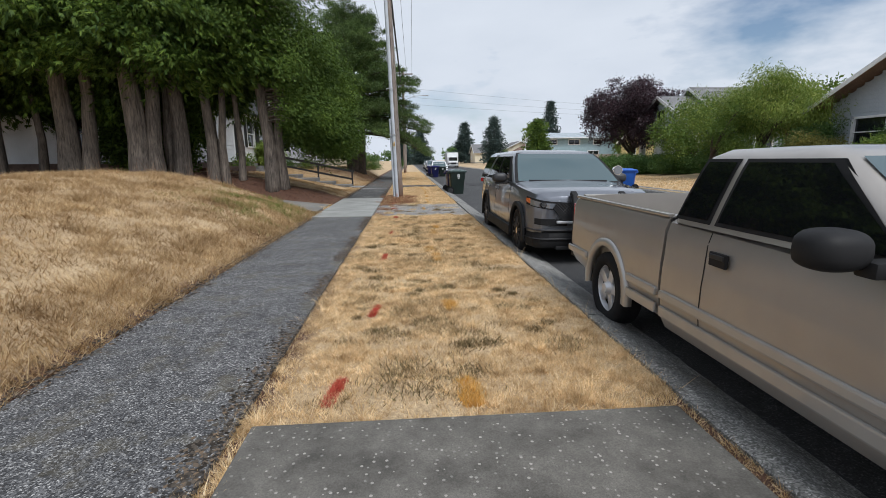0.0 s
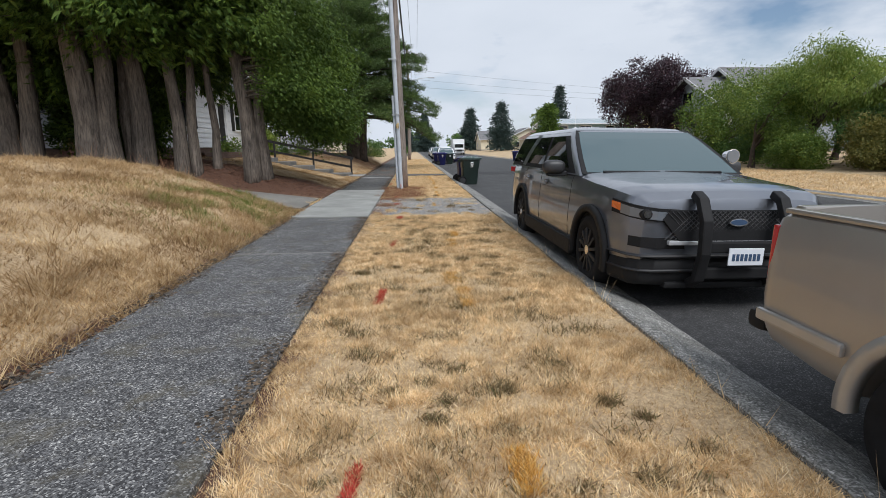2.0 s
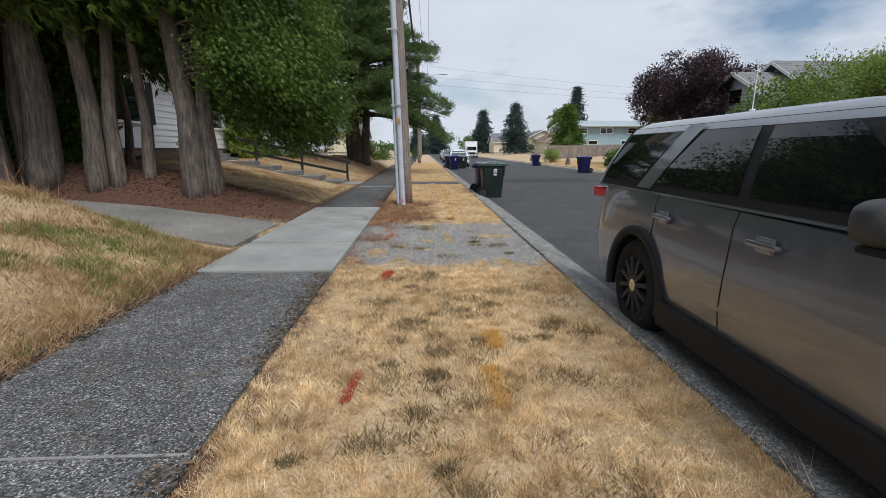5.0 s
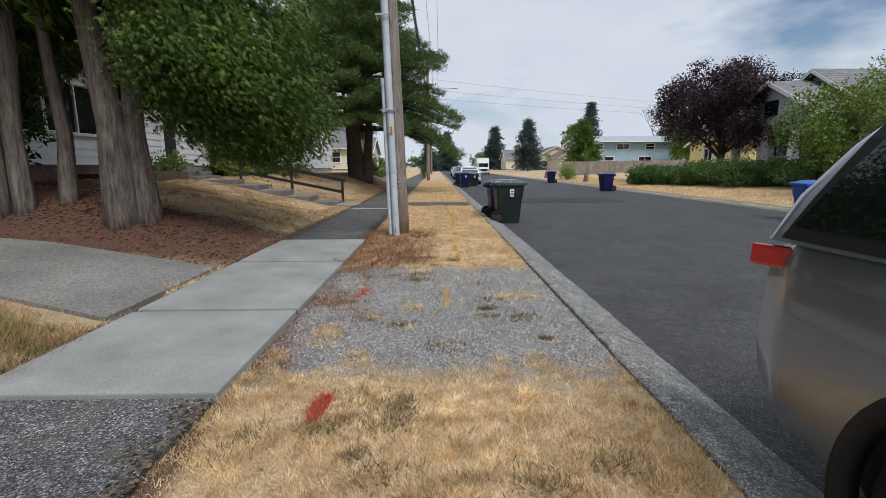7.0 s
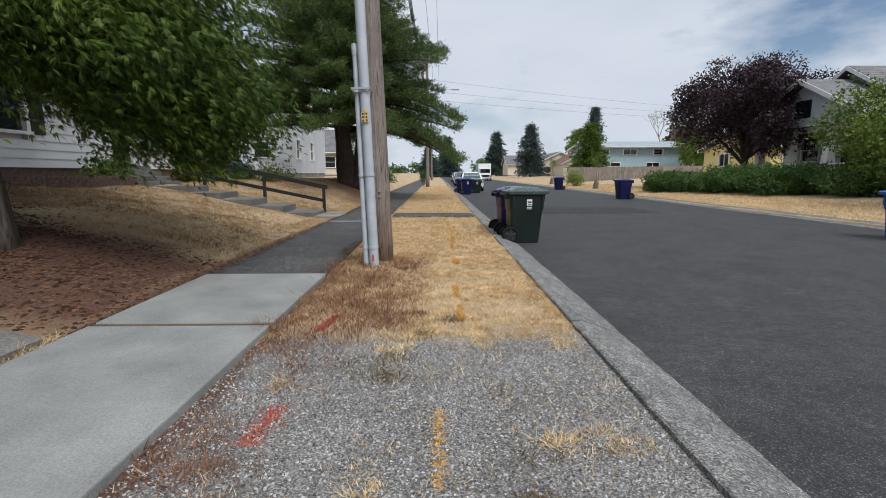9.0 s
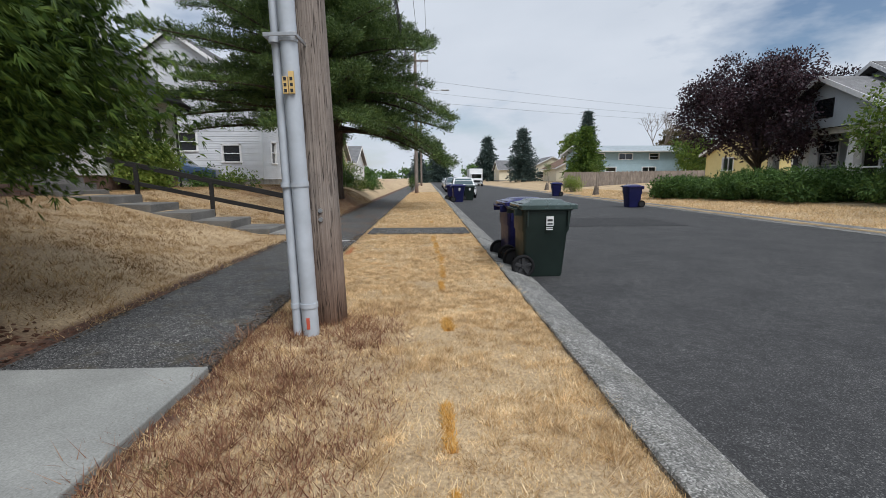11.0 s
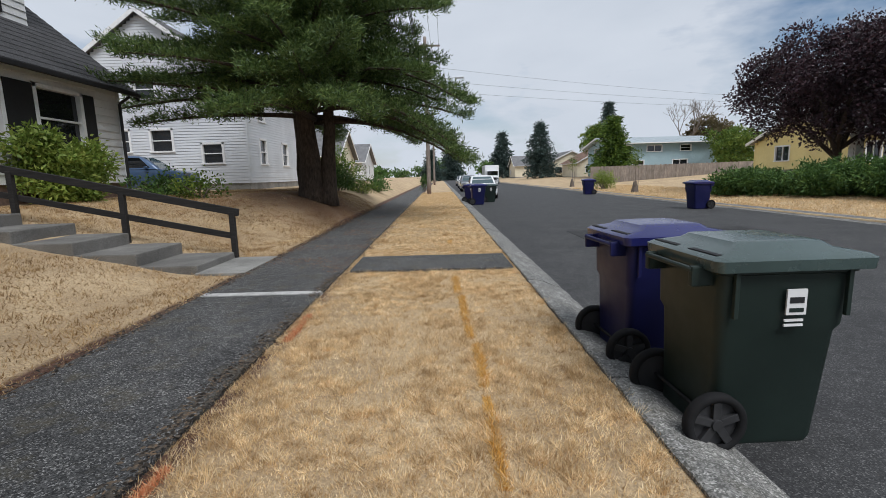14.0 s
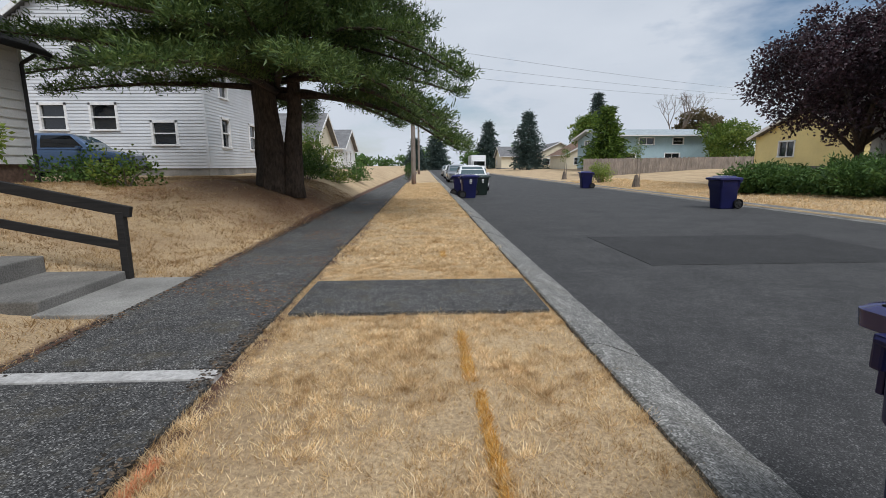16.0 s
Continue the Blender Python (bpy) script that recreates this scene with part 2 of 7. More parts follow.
def ground_mat():
    """Dry lawn with soil, shingle and bark mulch where they lie."""
    m, n, l, b = base_mat("ground_soil", 0.95)
    c = coords(n)
    sep = n.new("ShaderNodeSeparateXYZ")
    l.new(c, sep.inputs[0])
    wob = noise_node(n, l, 1.6, 5, c, 0.65)

    def band(axis, lo, hi, soft, wobble=0.9):
        def step(edge, sign):
            a = n.new("ShaderNodeMath"); a.operation = "MULTIPLY_ADD"
            l.new(wob, a.inputs[0]); a.inputs[1].default_value = wobble
            l.new(sep.outputs[axis], a.inputs[2])
            r = n.new("ShaderNodeMapRange")
            e = edge + wobble * 0.5
            r.inputs["From Min"].default_value, r.inputs["From Max"].default_value = e - soft * sign, e + soft * sign
            l.new(a.outputs[0], r.inputs["Value"])
            return r.outputs["Result"]
        p = n.new("ShaderNodeMath"); p.operation = "MULTIPLY"
        l.new(step(lo, 1), p.inputs[0]); l.new(step(hi, -1), p.inputs[1])
        return p.outputs[0]

    def both(a, d):
        p = n.new("ShaderNodeMath"); p.operation = "MULTIPLY"
        l.new(a, p.inputs[0]); l.new(d, p.inputs[1])
        return p.outputs[0]

    straw = ramp(n, l, noise_node(n, l, 45, 5, c, 0.7), [(0.3, (0.27, 0.20, 0.125)), (0.7, (0.72, 0.57, 0.37))])
    straw = mix(n, l, 1.0, straw, ramp(n, l, noise_node(n, l, 0.8, 5, c), [(0.3, (0.72, 0.66, 0.6)), (0.7, (1.1, 1.06, 1.0))]), "MULTIPLY")
    vo = n.new("ShaderNodeTexVoronoi"); vo.inputs["Scale"].default_value = 150
    l.new(c, vo.inputs["Vector"])
    sc = n.new("ShaderNodeSeparateColor"); l.new(vo.outputs["Color"], sc.inputs["Color"])
    shingle = ramp(n, l, sc.outputs["Red"], [(0, (0.07, 0.067, 0.063)), (0.6, (0.20, 0.192, 0.182)), (1, (0.44, 0.425, 0.41))])
    shingle = mix(n, l, 1.0, shingle, ramp(n, l, noise_node(n, l, 2.2, 6, c, 0.7), [(0.3, (0.72, 0.68, 0.63)), (0.7, (1.2, 1.2, 1.2))]), "MULTIPLY")
    mulch = ramp(n, l, noise_node(n, l, 38, 6, c, 0.75), [(0.3, (0.035, 0.018, 0.012)), (0.7, (0.17, 0.085, 0.055))])
    col = mix(n, l, both(band(1, 12.35, 15.9, 0.25), band(0, -1.35, 1.7, 0.2, 0.3)), straw, shingle)
    col = mix(n, l, both(band(1, 15.9, 18.7, 0.5, 1.0), band(0, -30, -2.75, 0.25, 0.5)), col, mulch)
    col = mix(n, l, both(band(1, 17.5, 22.5, 1.2, 2.2), band(0, -30, -6.6, 0.9, 1.6)), col, mulch)
    col = mix(n, l, both(band(1, 33.0, 39.0, 1.5, 2.0), band(0, -6.5, -2.6, 0.8, 1.0)), col, (0.21, 0.12, 0.07))
    col = mix(n, l, band(0, -2.86, -2.6, 0.04, 0.14), col, mulch)
    col = mix(n, l, band(0, -1.3, -1.05, 0.06, 0.2), col, mulch)
    col = mix(n, l, both(band(0, 1.28, 1.6, 0.05, 0.1), band(1, -9, 2.5, 0.1, 0.2)), col, mulch)
    l.new(col, b.inputs["Base Color"])
    bump(n, l, b, noise_node(n, l, 70, 4, c, 0.7), 0.7, 0.02)
    return m


M = dict(
    ground=ground_mat(),
    asphalt=speckle_mat("asphalt", (0.026, 0.026, 0.028), (0.05, 0.05, 0.052), (0.14, 0.14, 0.14), 140, 0.85, 0.35),
    asphalt_new=speckle_mat("new_asphalt", (0.012, 0.012, 0.013), (0.028, 0.028, 0.03), (0.08, 0.08, 0.08), 140, 0.85, 0.35),
    aggregate=speckle_mat("exposed_aggregate", (0.04, 0.04, 0.043), (0.145, 0.145, 0.15), (0.40, 0.395, 0.39), 120, 0.9, 1.0, 0.5),
    dark_aggregate=speckle_mat("dark_worn_aggregate", (0.03, 0.03, 0.031), (0.10, 0.10, 0.10), (0.32, 0.315, 0.31), 120, 0.92, 1.0, 0.5),
    concrete=rough_mat("concrete", (0.22, 0.222, 0.208), (0.33, 0.333, 0.315), 90, 1.7, 0.9, 0.3, 0.003, spread=0.24),
    drive_concrete=rough_mat("stained_concrete", (0.13, 0.122, 0.105), (0.29, 0.28, 0.26), 34, 0.9, 0.94, 0.6, 0.008, spread=0.3),
    soil=rough_mat("joint_soil", (0.06, 0.038, 0.022), (0.2, 0.13, 0.075), 70, 3.0, 0.95, 0.9, 0.01, spread=0.3),
    old_concrete=rough_mat("old_concrete", (0.20, 0.195, 0.18), (0.34, 0.33, 0.31), 60, 1.6, 0.92, 0.5, 0.006, spread=0.4),
    step_concrete=rough_mat("worn_step_concrete", (0.12, 0.115, 0.105), (0.24, 0.23, 0.215), 60, 1.6, 0.92, 0.5, 0.006, spread=0.4),
    kerb=speckle_mat("kerb_concrete", (0.11, 0.11, 0.104), (0.25, 0.247, 0.237), (0.46, 0.45, 0.44), 110, 0.92, 0.4, 0.25),
    white_paint=rough_mat("road_paint", (0.36, 0.35, 0.34), (0.58, 0.57, 0.56), 40, 8, 0.8, 0.3),
    bark=wood_mat("cedar_bark", (0.055, 0.045, 0.038), (0.21, 0.175, 0.145), 2, 0.95, 0.12, 22),
    pine_bark=wood_mat("pine_bark", (0.032, 0.024, 0.019), (0.10, 0.074, 0.058), 2, 0.95, 0.3, 18),
    twig=wood_mat("grey_twig", (0.14, 0.12, 0.10), (0.26, 0.22, 0.19), 2, 0.9),
    pole=pole_mat(),
    worn_slab=worn_slab_mat("worn_slab", (0.085, 0.08, 0.072), (0.165, 0.157, 0.144), (0.36, 0.335, 0.305)),
    blackwood=wood_mat("black_painted_wood", (0.008, 0.0075, 0.0075), (0.026, 0.023, 0.022), 0, 0.75),
    fence=wood_mat("grey_fence_board", (0.15, 0.125, 0.105), (0.33, 0.285, 0.25), 2, 0.9),
    conduit=plain_mat("grey_conduit", (0.44, 0.475, 0.52), 0.45, 0, 0.15, 5),
    galv=plain_mat("galvanised_steel", (0.45, 0.46, 0.47), 0.4, 0.8, 0.2, 9),
    siding_white=rough_mat("white_siding", (0.68, 0.69, 0.70), (0.78, 0.79, 0.80), 30, 1.0, 0.6, 0.1, 0.002, spread=0.12),
    siding_grey=rough_mat("pale_siding", (0.56, 0.58, 0.61), (0.66, 0.68, 0.71), 30, 0.8, 0.6, 0.1, 0.002, spread=0.12),
    siding_blue=rough_mat("pale_blue_siding", (0.25, 0.36, 0.41), (0.33, 0.45, 0.5), 20, 0.8, 0.65, 0.1, spread=0.12),
    siding_yellow=rough_mat("yellow_stucco", (0.70, 0.58, 0.25), (0.80, 0.68, 0.32), 20, 0.8, 0.7, 0.1, spread=0.1),
    siding_cream=rough_mat("cream_siding", (0.60, 0.55, 0.42), (0.70, 0.64, 0.5), 20, 0.8, 0.7, 0.1, spread=0.1),
    siding_slate=rough_mat("blue_grey_siding", (0.36, 0.40, 0.45), (0.45, 0.49, 0.54), 20, 0.8, 0.7, 0.1, spread=0.1),
    roof=rough_mat("dark_shingle", (0.025, 0.025, 0.028), (0.075, 0.075, 0.08), 24, 1.5, 0.9, 0.6, 0.02, spread=0.3),
    roof_grey=rough_mat("grey_shingle", (0.12, 0.12, 0.125), (0.24, 0.24, 0.245), 24, 1.5, 0.9, 0.6, 0.02, spread=0.3),
    roof_pale=rough_mat("pale_metal_roof", (0.36, 0.41, 0.44), (0.46, 0.51, 0.54), 10, 1.5, 0.5, 0.2, 0.01, spread=0.15),
    roof_brown=rough_mat("brown_shingle", (0.14, 0.08, 0.055), (0.28, 0.18, 0.13), 24, 1.5, 0.9, 0.6, 0.02, spread=0.3),
    brick=rough_mat("brick_base", (0.10, 0.065, 0.05), (0.19, 0.125, 0.10), 12, 2, 0.9, 0.4),
    trim_white=plain_mat("white_trim", (0.78, 0.78, 0.78), 0.5),
    trim_black=plain_mat("black_trim", (0.014, 0.014, 0.016), 0.55),
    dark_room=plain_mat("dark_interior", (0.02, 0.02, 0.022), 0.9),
    pane=glass_mat("window_glass", (0.012, 0.014, 0.017)),
    carglass=glass_mat("tinted_glass", (0.006, 0.007, 0.008), 0.02),
    # teal base lighter than the side glass: a reflection put into the colour
    windscreen=glass_mat("windscreen_glass", (0.06, 0.095, 0.105), 0.03),
    paint_grey=plain_mat("grey_metallic_paint", (0.20, 0.212, 0.24), 0.3, 0.75, 0.06, 3, 1.0),
    paint_beige=plain_mat("pewter_metallic_paint", (0.36, 0.333, 0.305), 0.32, 0.5, 0.06, 3, 0.7),
    paint_silver=plain_mat("silver_metallic_paint", (0.42, 0.405, 0.385), 0.35, 0.5, 0.08, 4, 0.6),
    paint_blue=plain_mat("blue_metallic_paint", (0.06, 0.11, 0.21), 0.3, 0.4, 0.06, 3, 1.0),
    paint_white=plain_mat("white_paint", (0.72, 0.73, 0.74), 0.35, 0, 0.06, 3, 0.6),
    blackplastic=plain_mat("black_plastic", (0.014, 0.014, 0.015), 0.6, 0, 0.2, 8, 0.0, 0.22),
    wheelplastic=plain_mat("worn_wheel_plastic", (0.03, 0.03, 0.032), 0.45, 0, 0.3, 12),
    rubber=plain_mat("tyre_rubber", (0.014, 0.014, 0.015), 0.85, 0, 0.25, 14, 0.0, 0.2),
    alloy=plain_mat("bright_alloy", (0.58, 0.59, 0.61), 0.35, 0.45, 0.12, 10),
    chrome=plain_mat("chrome", (0.75, 0.75, 0.76), 0.12, 1.0, 0.05, 10),
    lamp_clear=plain_mat("headlamp_lens", (0.20, 0.22, 0.25), 0.12, 0.3, 0.05, 9, 1.0),
    lamp_red=plain_mat("red_lens", (0.45, 0.015, 0.02), 0.2, 0, 0.05, 5, 1.0),
    lamp_amber=plain_mat("amber_lens", (0.7, 0.16, 0.03), 0.25, 0, 0.05, 5, 0.6),
    plate=plain_mat("number_plate", (0.70, 0.73, 0.78), 0.4),
    binblue=plain_mat("navy_bin_plastic", (0.012, 0.014, 0.075), 0.42, 0, 0.18, 3, 0.0, 0.3),
    binlid=plain_mat("navy_lid_plastic", (0.016, 0.019, 0.11), 0.22, 0, 0.15, 3, 0.0, 0.6),
    bingreen=plain_mat("dark_green_bin_plastic", (0.016, 0.027, 0.023), 0.45, 0, 0.2, 3, 0.0, 0.35),
    bingreenlid=plain_mat("green_lid_plastic", (0.055, 0.082, 0.078), 0.24, 0, 0.2, 3, 0.0, 0.6),
    bincyan=plain_mat("bright_blue_bin_plastic", (0.02, 0.10, 0.42), 0.42, 0, 0.15, 3),
    sticker=plain_mat("white_sticker", (0.75, 0.75, 0.75), 0.5),
    red_mark=leaf_mat("red_spray_paint", [(0.36, 0.03, 0.025), (0.52, 0.07, 0.05), (0.45, 0.2, 0.1)], 0.7, 0.2),
    coral_mark=leaf_mat("coral_spray_paint", [(0.55, 0.18, 0.08), (0.66, 0.27, 0.13), (0.68, 0.42, 0.22)], 0.7, 0.2),
    orange_mark=leaf_mat("orange_spray_paint", [(0.60, 0.30, 0.05), (0.68, 0.38, 0.09), (0.66, 0.5, 0.24)], 0.7, 0.2),
    blade=leaf_mat("dry_blade", [(0.46, 0.325, 0.165), (0.74, 0.56, 0.315), (0.86, 0.70, 0.44), (0.92, 0.82, 0.60)], 0.8, 0.15, 0.35, ((0.84, 0.79, 0.75), (1.18, 1.18, 1.19)), 1.3, 8.0),
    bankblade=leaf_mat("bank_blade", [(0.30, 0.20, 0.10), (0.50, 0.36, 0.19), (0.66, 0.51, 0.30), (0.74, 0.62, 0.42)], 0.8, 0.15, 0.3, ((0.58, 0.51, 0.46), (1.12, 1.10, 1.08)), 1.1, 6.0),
    weed=leaf_mat("weed_leaf", [(0.10, 0.08, 0.035), (0.20, 0.145, 0.075), (0.28, 0.19, 0.11), (0.14, 0.14, 0.055)], 0.7, 0.2, 0.25),
    redweed=leaf_mat("russet_weed", [(0.13, 0.055, 0.035), (0.26, 0.13, 0.08), (0.42, 0.26, 0.15)], 0.8, 0.15, 0.2),
    greengrass=leaf_mat("green_blade", [(0.09, 0.14, 0.025), (0.16, 0.215, 0.045), (0.28, 0.29, 0.09)], 0.7, 0.2, 0.3),
    cedar=leaf_mat("cedar_spray", [(0.024, 0.052, 0.012), (0.062, 0.118, 0.022), (0.14, 0.21, 0.036), (0.07, 0.125, 0.025)], 0.6, 0.25, 0.3, ((0.55, 0.6, 0.6), (1.5, 1.4, 1.2)), 0.8),
    pineleaf=leaf_mat("pine_needle", [(0.035, 0.066, 0.022), (0.085, 0.14, 0.04), (0.17, 0.225, 0.07)], 0.5, 0.35, 0.3, ((0.6, 0.65, 0.6), (1.3, 1.3, 1.2)), 0.7),
    plum=leaf_mat("plum_leaf", [(0.016, 0.010, 0.014), (0.04, 0.022, 0.03), (0.075, 0.042, 0.052)], 0.5, 0.35, 0.15, ((0.6, 0.6, 0.6), (1.5, 1.4, 1.4)), 0.6),
    maple=leaf_mat("shrub_leaf", [(0.06, 0.115, 0.024), (0.125, 0.20, 0.042), (0.21, 0.275, 0.065)], 0.55, 0.3, 0.3, ((0.6, 0.7, 0.6), (1.4, 1.25, 1.0)), 0.5),
    olive=leaf_mat("olive_leaf", [(0.10, 0.115, 0.03), (0.19, 0.185, 0.05), (0.28, 0.25, 0.08)], 0.55, 0.3, 0.3, ((0.6, 0.65, 0.6), (1.3, 1.2, 1.0)), 0.6),
    willow=leaf_mat("willow_leaf", [(0.12, 0.20, 0.04), (0.20, 0.28, 0.06), (0.28, 0.34, 0.09)], 0.55, 0.3, 0.35, ((0.7, 0.75, 0.7), (1.3, 1.2, 1.0)), 0.5),
    juniper=leaf_mat("juniper_spray", [(0.036, 0.08, 0.024), (0.075, 0.15, 0.04), (0.12, 0.205, 0.055)], 0.6, 0.25, 0.2, ((0.6, 0.65, 0.6), (1.4, 1.3, 1.2)), 0.8),
    spruce=leaf_mat("blue_spruce_needle", [(0.03, 0.05, 0.045), (0.055, 0.085, 0.075), (0.075, 0.11, 0.10)], 0.6, 0.25, 0.2),
    russet=leaf_mat("thin_olive_leaf", [(0.09, 0.085, 0.04), (0.14, 0.12, 0.06), (0.18, 0.13, 0.08)], 0.6, 0.2, 0.2),
    stone=leaf_mat("shingle_stone", [(0.05, 0.05, 0.05), (0.14, 0.137, 0.133), (0.27, 0.264, 0.258), (0.60, 0.59, 0.575)], 0.9, 0.2),
    needles=leaf_mat("fallen_needle", [(0.12, 0.05, 0.028), (0.24, 0.115, 0.06), (0.33, 0.19, 0.10)], 0.95, 0.1),
    dark_litter=leaf_mat("dark_litter", [(0.022, 0.019, 0.016), (0.05, 0.042, 0.035), (0.10, 0.085, 0.07), (0.17, 0.12, 0.08)], 0.95, 0.1),
    chips=leaf_mat("bark_chip", [(0.04, 0.02, 0.013), (0.11, 0.055, 0.035), (0.20, 0.11, 0.07)], 0.95, 0.1),
)

# ---- mesh helpers ----


def mesh_object(name, verts, faces, material, parent=None, label="", smooth=False):
    me = bpy.data.meshes.new(name)
    me.from_pydata([tuple(v) for v in verts], [], faces)
    me.materials.append(material)
    if smooth:
        me.polygons.foreach_set("use_smooth", [True] * len(me.polygons))
    me.update()
    ob = new(name, me)
    if parent is not None:
        ob.parent = parent
    if label:
        ob["label"] = label
    return ob


def part(name, bm, material, parent=None, label="", smooth=False):
    me = bpy.data.meshes.new(name)
    bmesh.ops.recalc_face_normals(bm, faces=bm.faces)
    bm.to_mesh(me)
    bm.free()
    me.materials.append(material)
    if smooth:
        me.polygons.foreach_set("use_smooth", [True] * len(me.polygons))
        me.set_sharp_from_angle(angle=radians(38))
    ob = new(name, me)
    if parent is not None:
        ob.parent = parent
    if label:
        ob["label"] = label
    return ob


def empty(name, at, label, category, group="", kind="", rz=0.0):
    ob = new(name)
    ob.empty_display_size = 0.1
    ob.matrix_basis = pose(*at, 0, 0, rz)
    return tagged(ob, label, category, group, kind)


def add_box(bm, x0, x1, y0, y1, z0, z1, bev=0.0, m=None):
    r = bmesh.ops.create_cube(bm, size=1.0)["verts"]
    bmesh.ops.scale(bm, vec=(x1 - x0, y1 - y0, z1 - z0), verts=r)
    bmesh.ops.translate(bm, vec=((x0 + x1) / 2, (y0 + y1) / 2, (z0 + z1) / 2), verts=r)
    if m is not None:
        bmesh.ops.transform(bm, matrix=m, verts=r)
    if bev:
        es = list({e for v in r for e in v.link_edges})
        bmesh.ops.bevel(bm, geom=es, offset=bev, segments=2, profile=0.6, affect="EDGES")
    return bm


def box(x0, x1, y0, y1, z0, z1, bev=0.0, m=None):
    return add_box(bmesh.new(), x0, x1, y0, y1, z0, z1, bev, m)


def add_cyl(bm, p, q, r0, r1, seg=12):
    p, q = Vector(p), Vector(q)
    d = q - p
    turn = d.to_track_quat("Z", "Y").to_matrix().to_4x4()
    v = bmesh.ops.create_cone(bm, cap_ends=True, segments=seg, radius1=r0, radius2=r1, depth=d.length)["verts"]
    bmesh.ops.transform(bm, matrix=Matrix.Translation((p + q) / 2) @ turn, verts=v)
    return bm


def tube(points, radii, seg=10):
    """A tapered tube along points: its vertices and faces."""
    pts = [Vector(p) for p in points]
    vs, fs = [], []
    run = (pts[-1] - pts[0]).normalized()
    ref = Vector((1, 0, 0)) if abs(run.x) < 0.7 else Vector((0, 0, 1)) if abs(run.z) < 0.7 else Vector((0, 1, 0))
    for i, p in enumerate(pts):
        d = (pts[min(i + 1, len(pts) - 1)] - pts[max(i - 1, 0)]).normalized()
        u = (ref - d * ref.dot(d)).normalized()
        w = d.cross(u)
        for k in range(seg):
            a = 2 * math.pi * k / seg
            vs.append(p + (u * math.cos(a) + w * math.sin(a)) * radii[i])
    for i in range(len(pts) - 1):
        for k in range(seg):
            a, b = i * seg + k, i * seg + (k + 1) % seg
            fs.append((a, b, b + seg, a + seg))
    fs.append(tuple(range(seg))[::-1])
    fs.append(tuple(range((len(pts) - 1) * seg, len(pts) * seg)))
    return vs, fs


def joined(chunks):
    vs, fs = [], []
    for v, f in chunks:
        o = len(vs)
        vs += list(v)
        fs += [tuple(i + o for i in g) for g in f]
    return vs, fs


def tri_mesh(name, verts, k, material, parent=None):
    """Many separate little faces of k corners each, from an array (count, k, 3)."""
    n = len(verts)
    me = bpy.data.meshes.new(name)
    me.vertices.add(n * k)
    me.vertices.foreach_set("co", np.ascontiguousarray(verts, dtype=np.float32).ravel())
    me.loops.add(n * k)
    me.loops.foreach_set("vertex_index", np.arange(n * k, dtype=np.int32))
    me.polygons.add(n)
    me.polygons.foreach_set("loop_start", np.arange(0, n * k, k, dtype=np.int32))
    me.update(calc_edges=True)
    me.materials.append(material)
    ob = new(name, me)
    if parent is not None:
        ob.parent = parent
    return ob


_lat = rng.random((128, 128))


def vnoise(x, y, scale):
    """Smooth noise over the plane, 0 to 1."""
    x, y = np.asarray(x) * scale + 40.3, np.asarray(y) * scale + 71.7
    i, j = np.floor(x).astype(int), np.floor(y).astype(int)
    u, v = x - i, y - j
    u, v = u * u * (3 - 2 * u), v * v * (3 - 2 * v)
    g = lambda a, b: _lat[a % 128, b % 128]  # noqa: E731
    return (g(i, j) * (1 - u) + g(i + 1, j) * u) * (1 - v) + (g(i, j + 1) * (1 - u) + g(i + 1, j + 1) * u) * v


# ---- the ground ----
WALK_L, WALK_R, KERB_B, KERB_F, ROAD_R = -2.68, -1.15, 1.45, 1.90, 11.40


def smooth(a, b, v):
    t = np.clip((np.asarray(v, dtype=float) - a) / (b - a), 0, 1)
    return t * t * (3 - 2 * t)


def height(x, y):
    """The lie of the land: verge and road level, lawns rising to the houses."""
    x, y = np.asarray(x, dtype=float), np.asarray(y, dtype=float)
    d = np.clip(WALK_L - x, 0, None)

    def rise(h, w):
        r = np.clip(d / w, 0, 1)
        return h * r * (1.6 - 0.6 * r)

    mound = rise(1.2, 4.3)
    drive = np.clip(-0.005 + 0.085 * np.clip(d - 0.1, 0, None), 0, 1.1) * (d > 0)
    slow = 0.02 * np.clip(d, 0, 1.0) + 0.21 * np.clip(d - 1.0, 0, 4.6) + 0.04 * smooth(5.0, 7.0, d)
    ws = smooth(20.5, 25.5, y)
    bank = rise(1.08, 5.6) * (1 - ws) + slow * ws
    steep = rise(1.0, 2.6)
    w1, w2, w3 = smooth(12.2, 13.6, y - 0.3 * np.clip(d, 0, 3)), smooth(15.7, 17.0, y - 0.28 * np.clip(d, 0, 3)), smooth(29.5, 35.0, y)
    left = mound * (1 - w1) + drive * w1
    left = left * (1 - w2) + bank * w2
    left = left * (1 - w3) + steep * w3
    e = np.clip(x - 13.3, 0, None)
    right = np.minimum(0.055 * e, 0.9)
    z = left + right
    lumps = (vnoise(x, y, 0.9) - 0.5) * 0.09 * np.clip(d, 0, 1) + (vnoise(x, y, 2.3) - 0.5) * 0.03 * np.clip(d * 2, 0, 1)
    z = z + lumps * (1 - smooth(13.0, 13.6, y) * (1 - smooth(16.4, 17.0, y)))
    inside = (x > KERB_B + 0.02) & (x < ROAD_R + 0.13)
    return np.where(inside, -0.35, z)


def axis_steps(spans):
    out = []
    for a, b, s in spans:
        out += list(np.arange(a, b - 1e-6, s))
    return np.array(out + [spans[-1][1]])


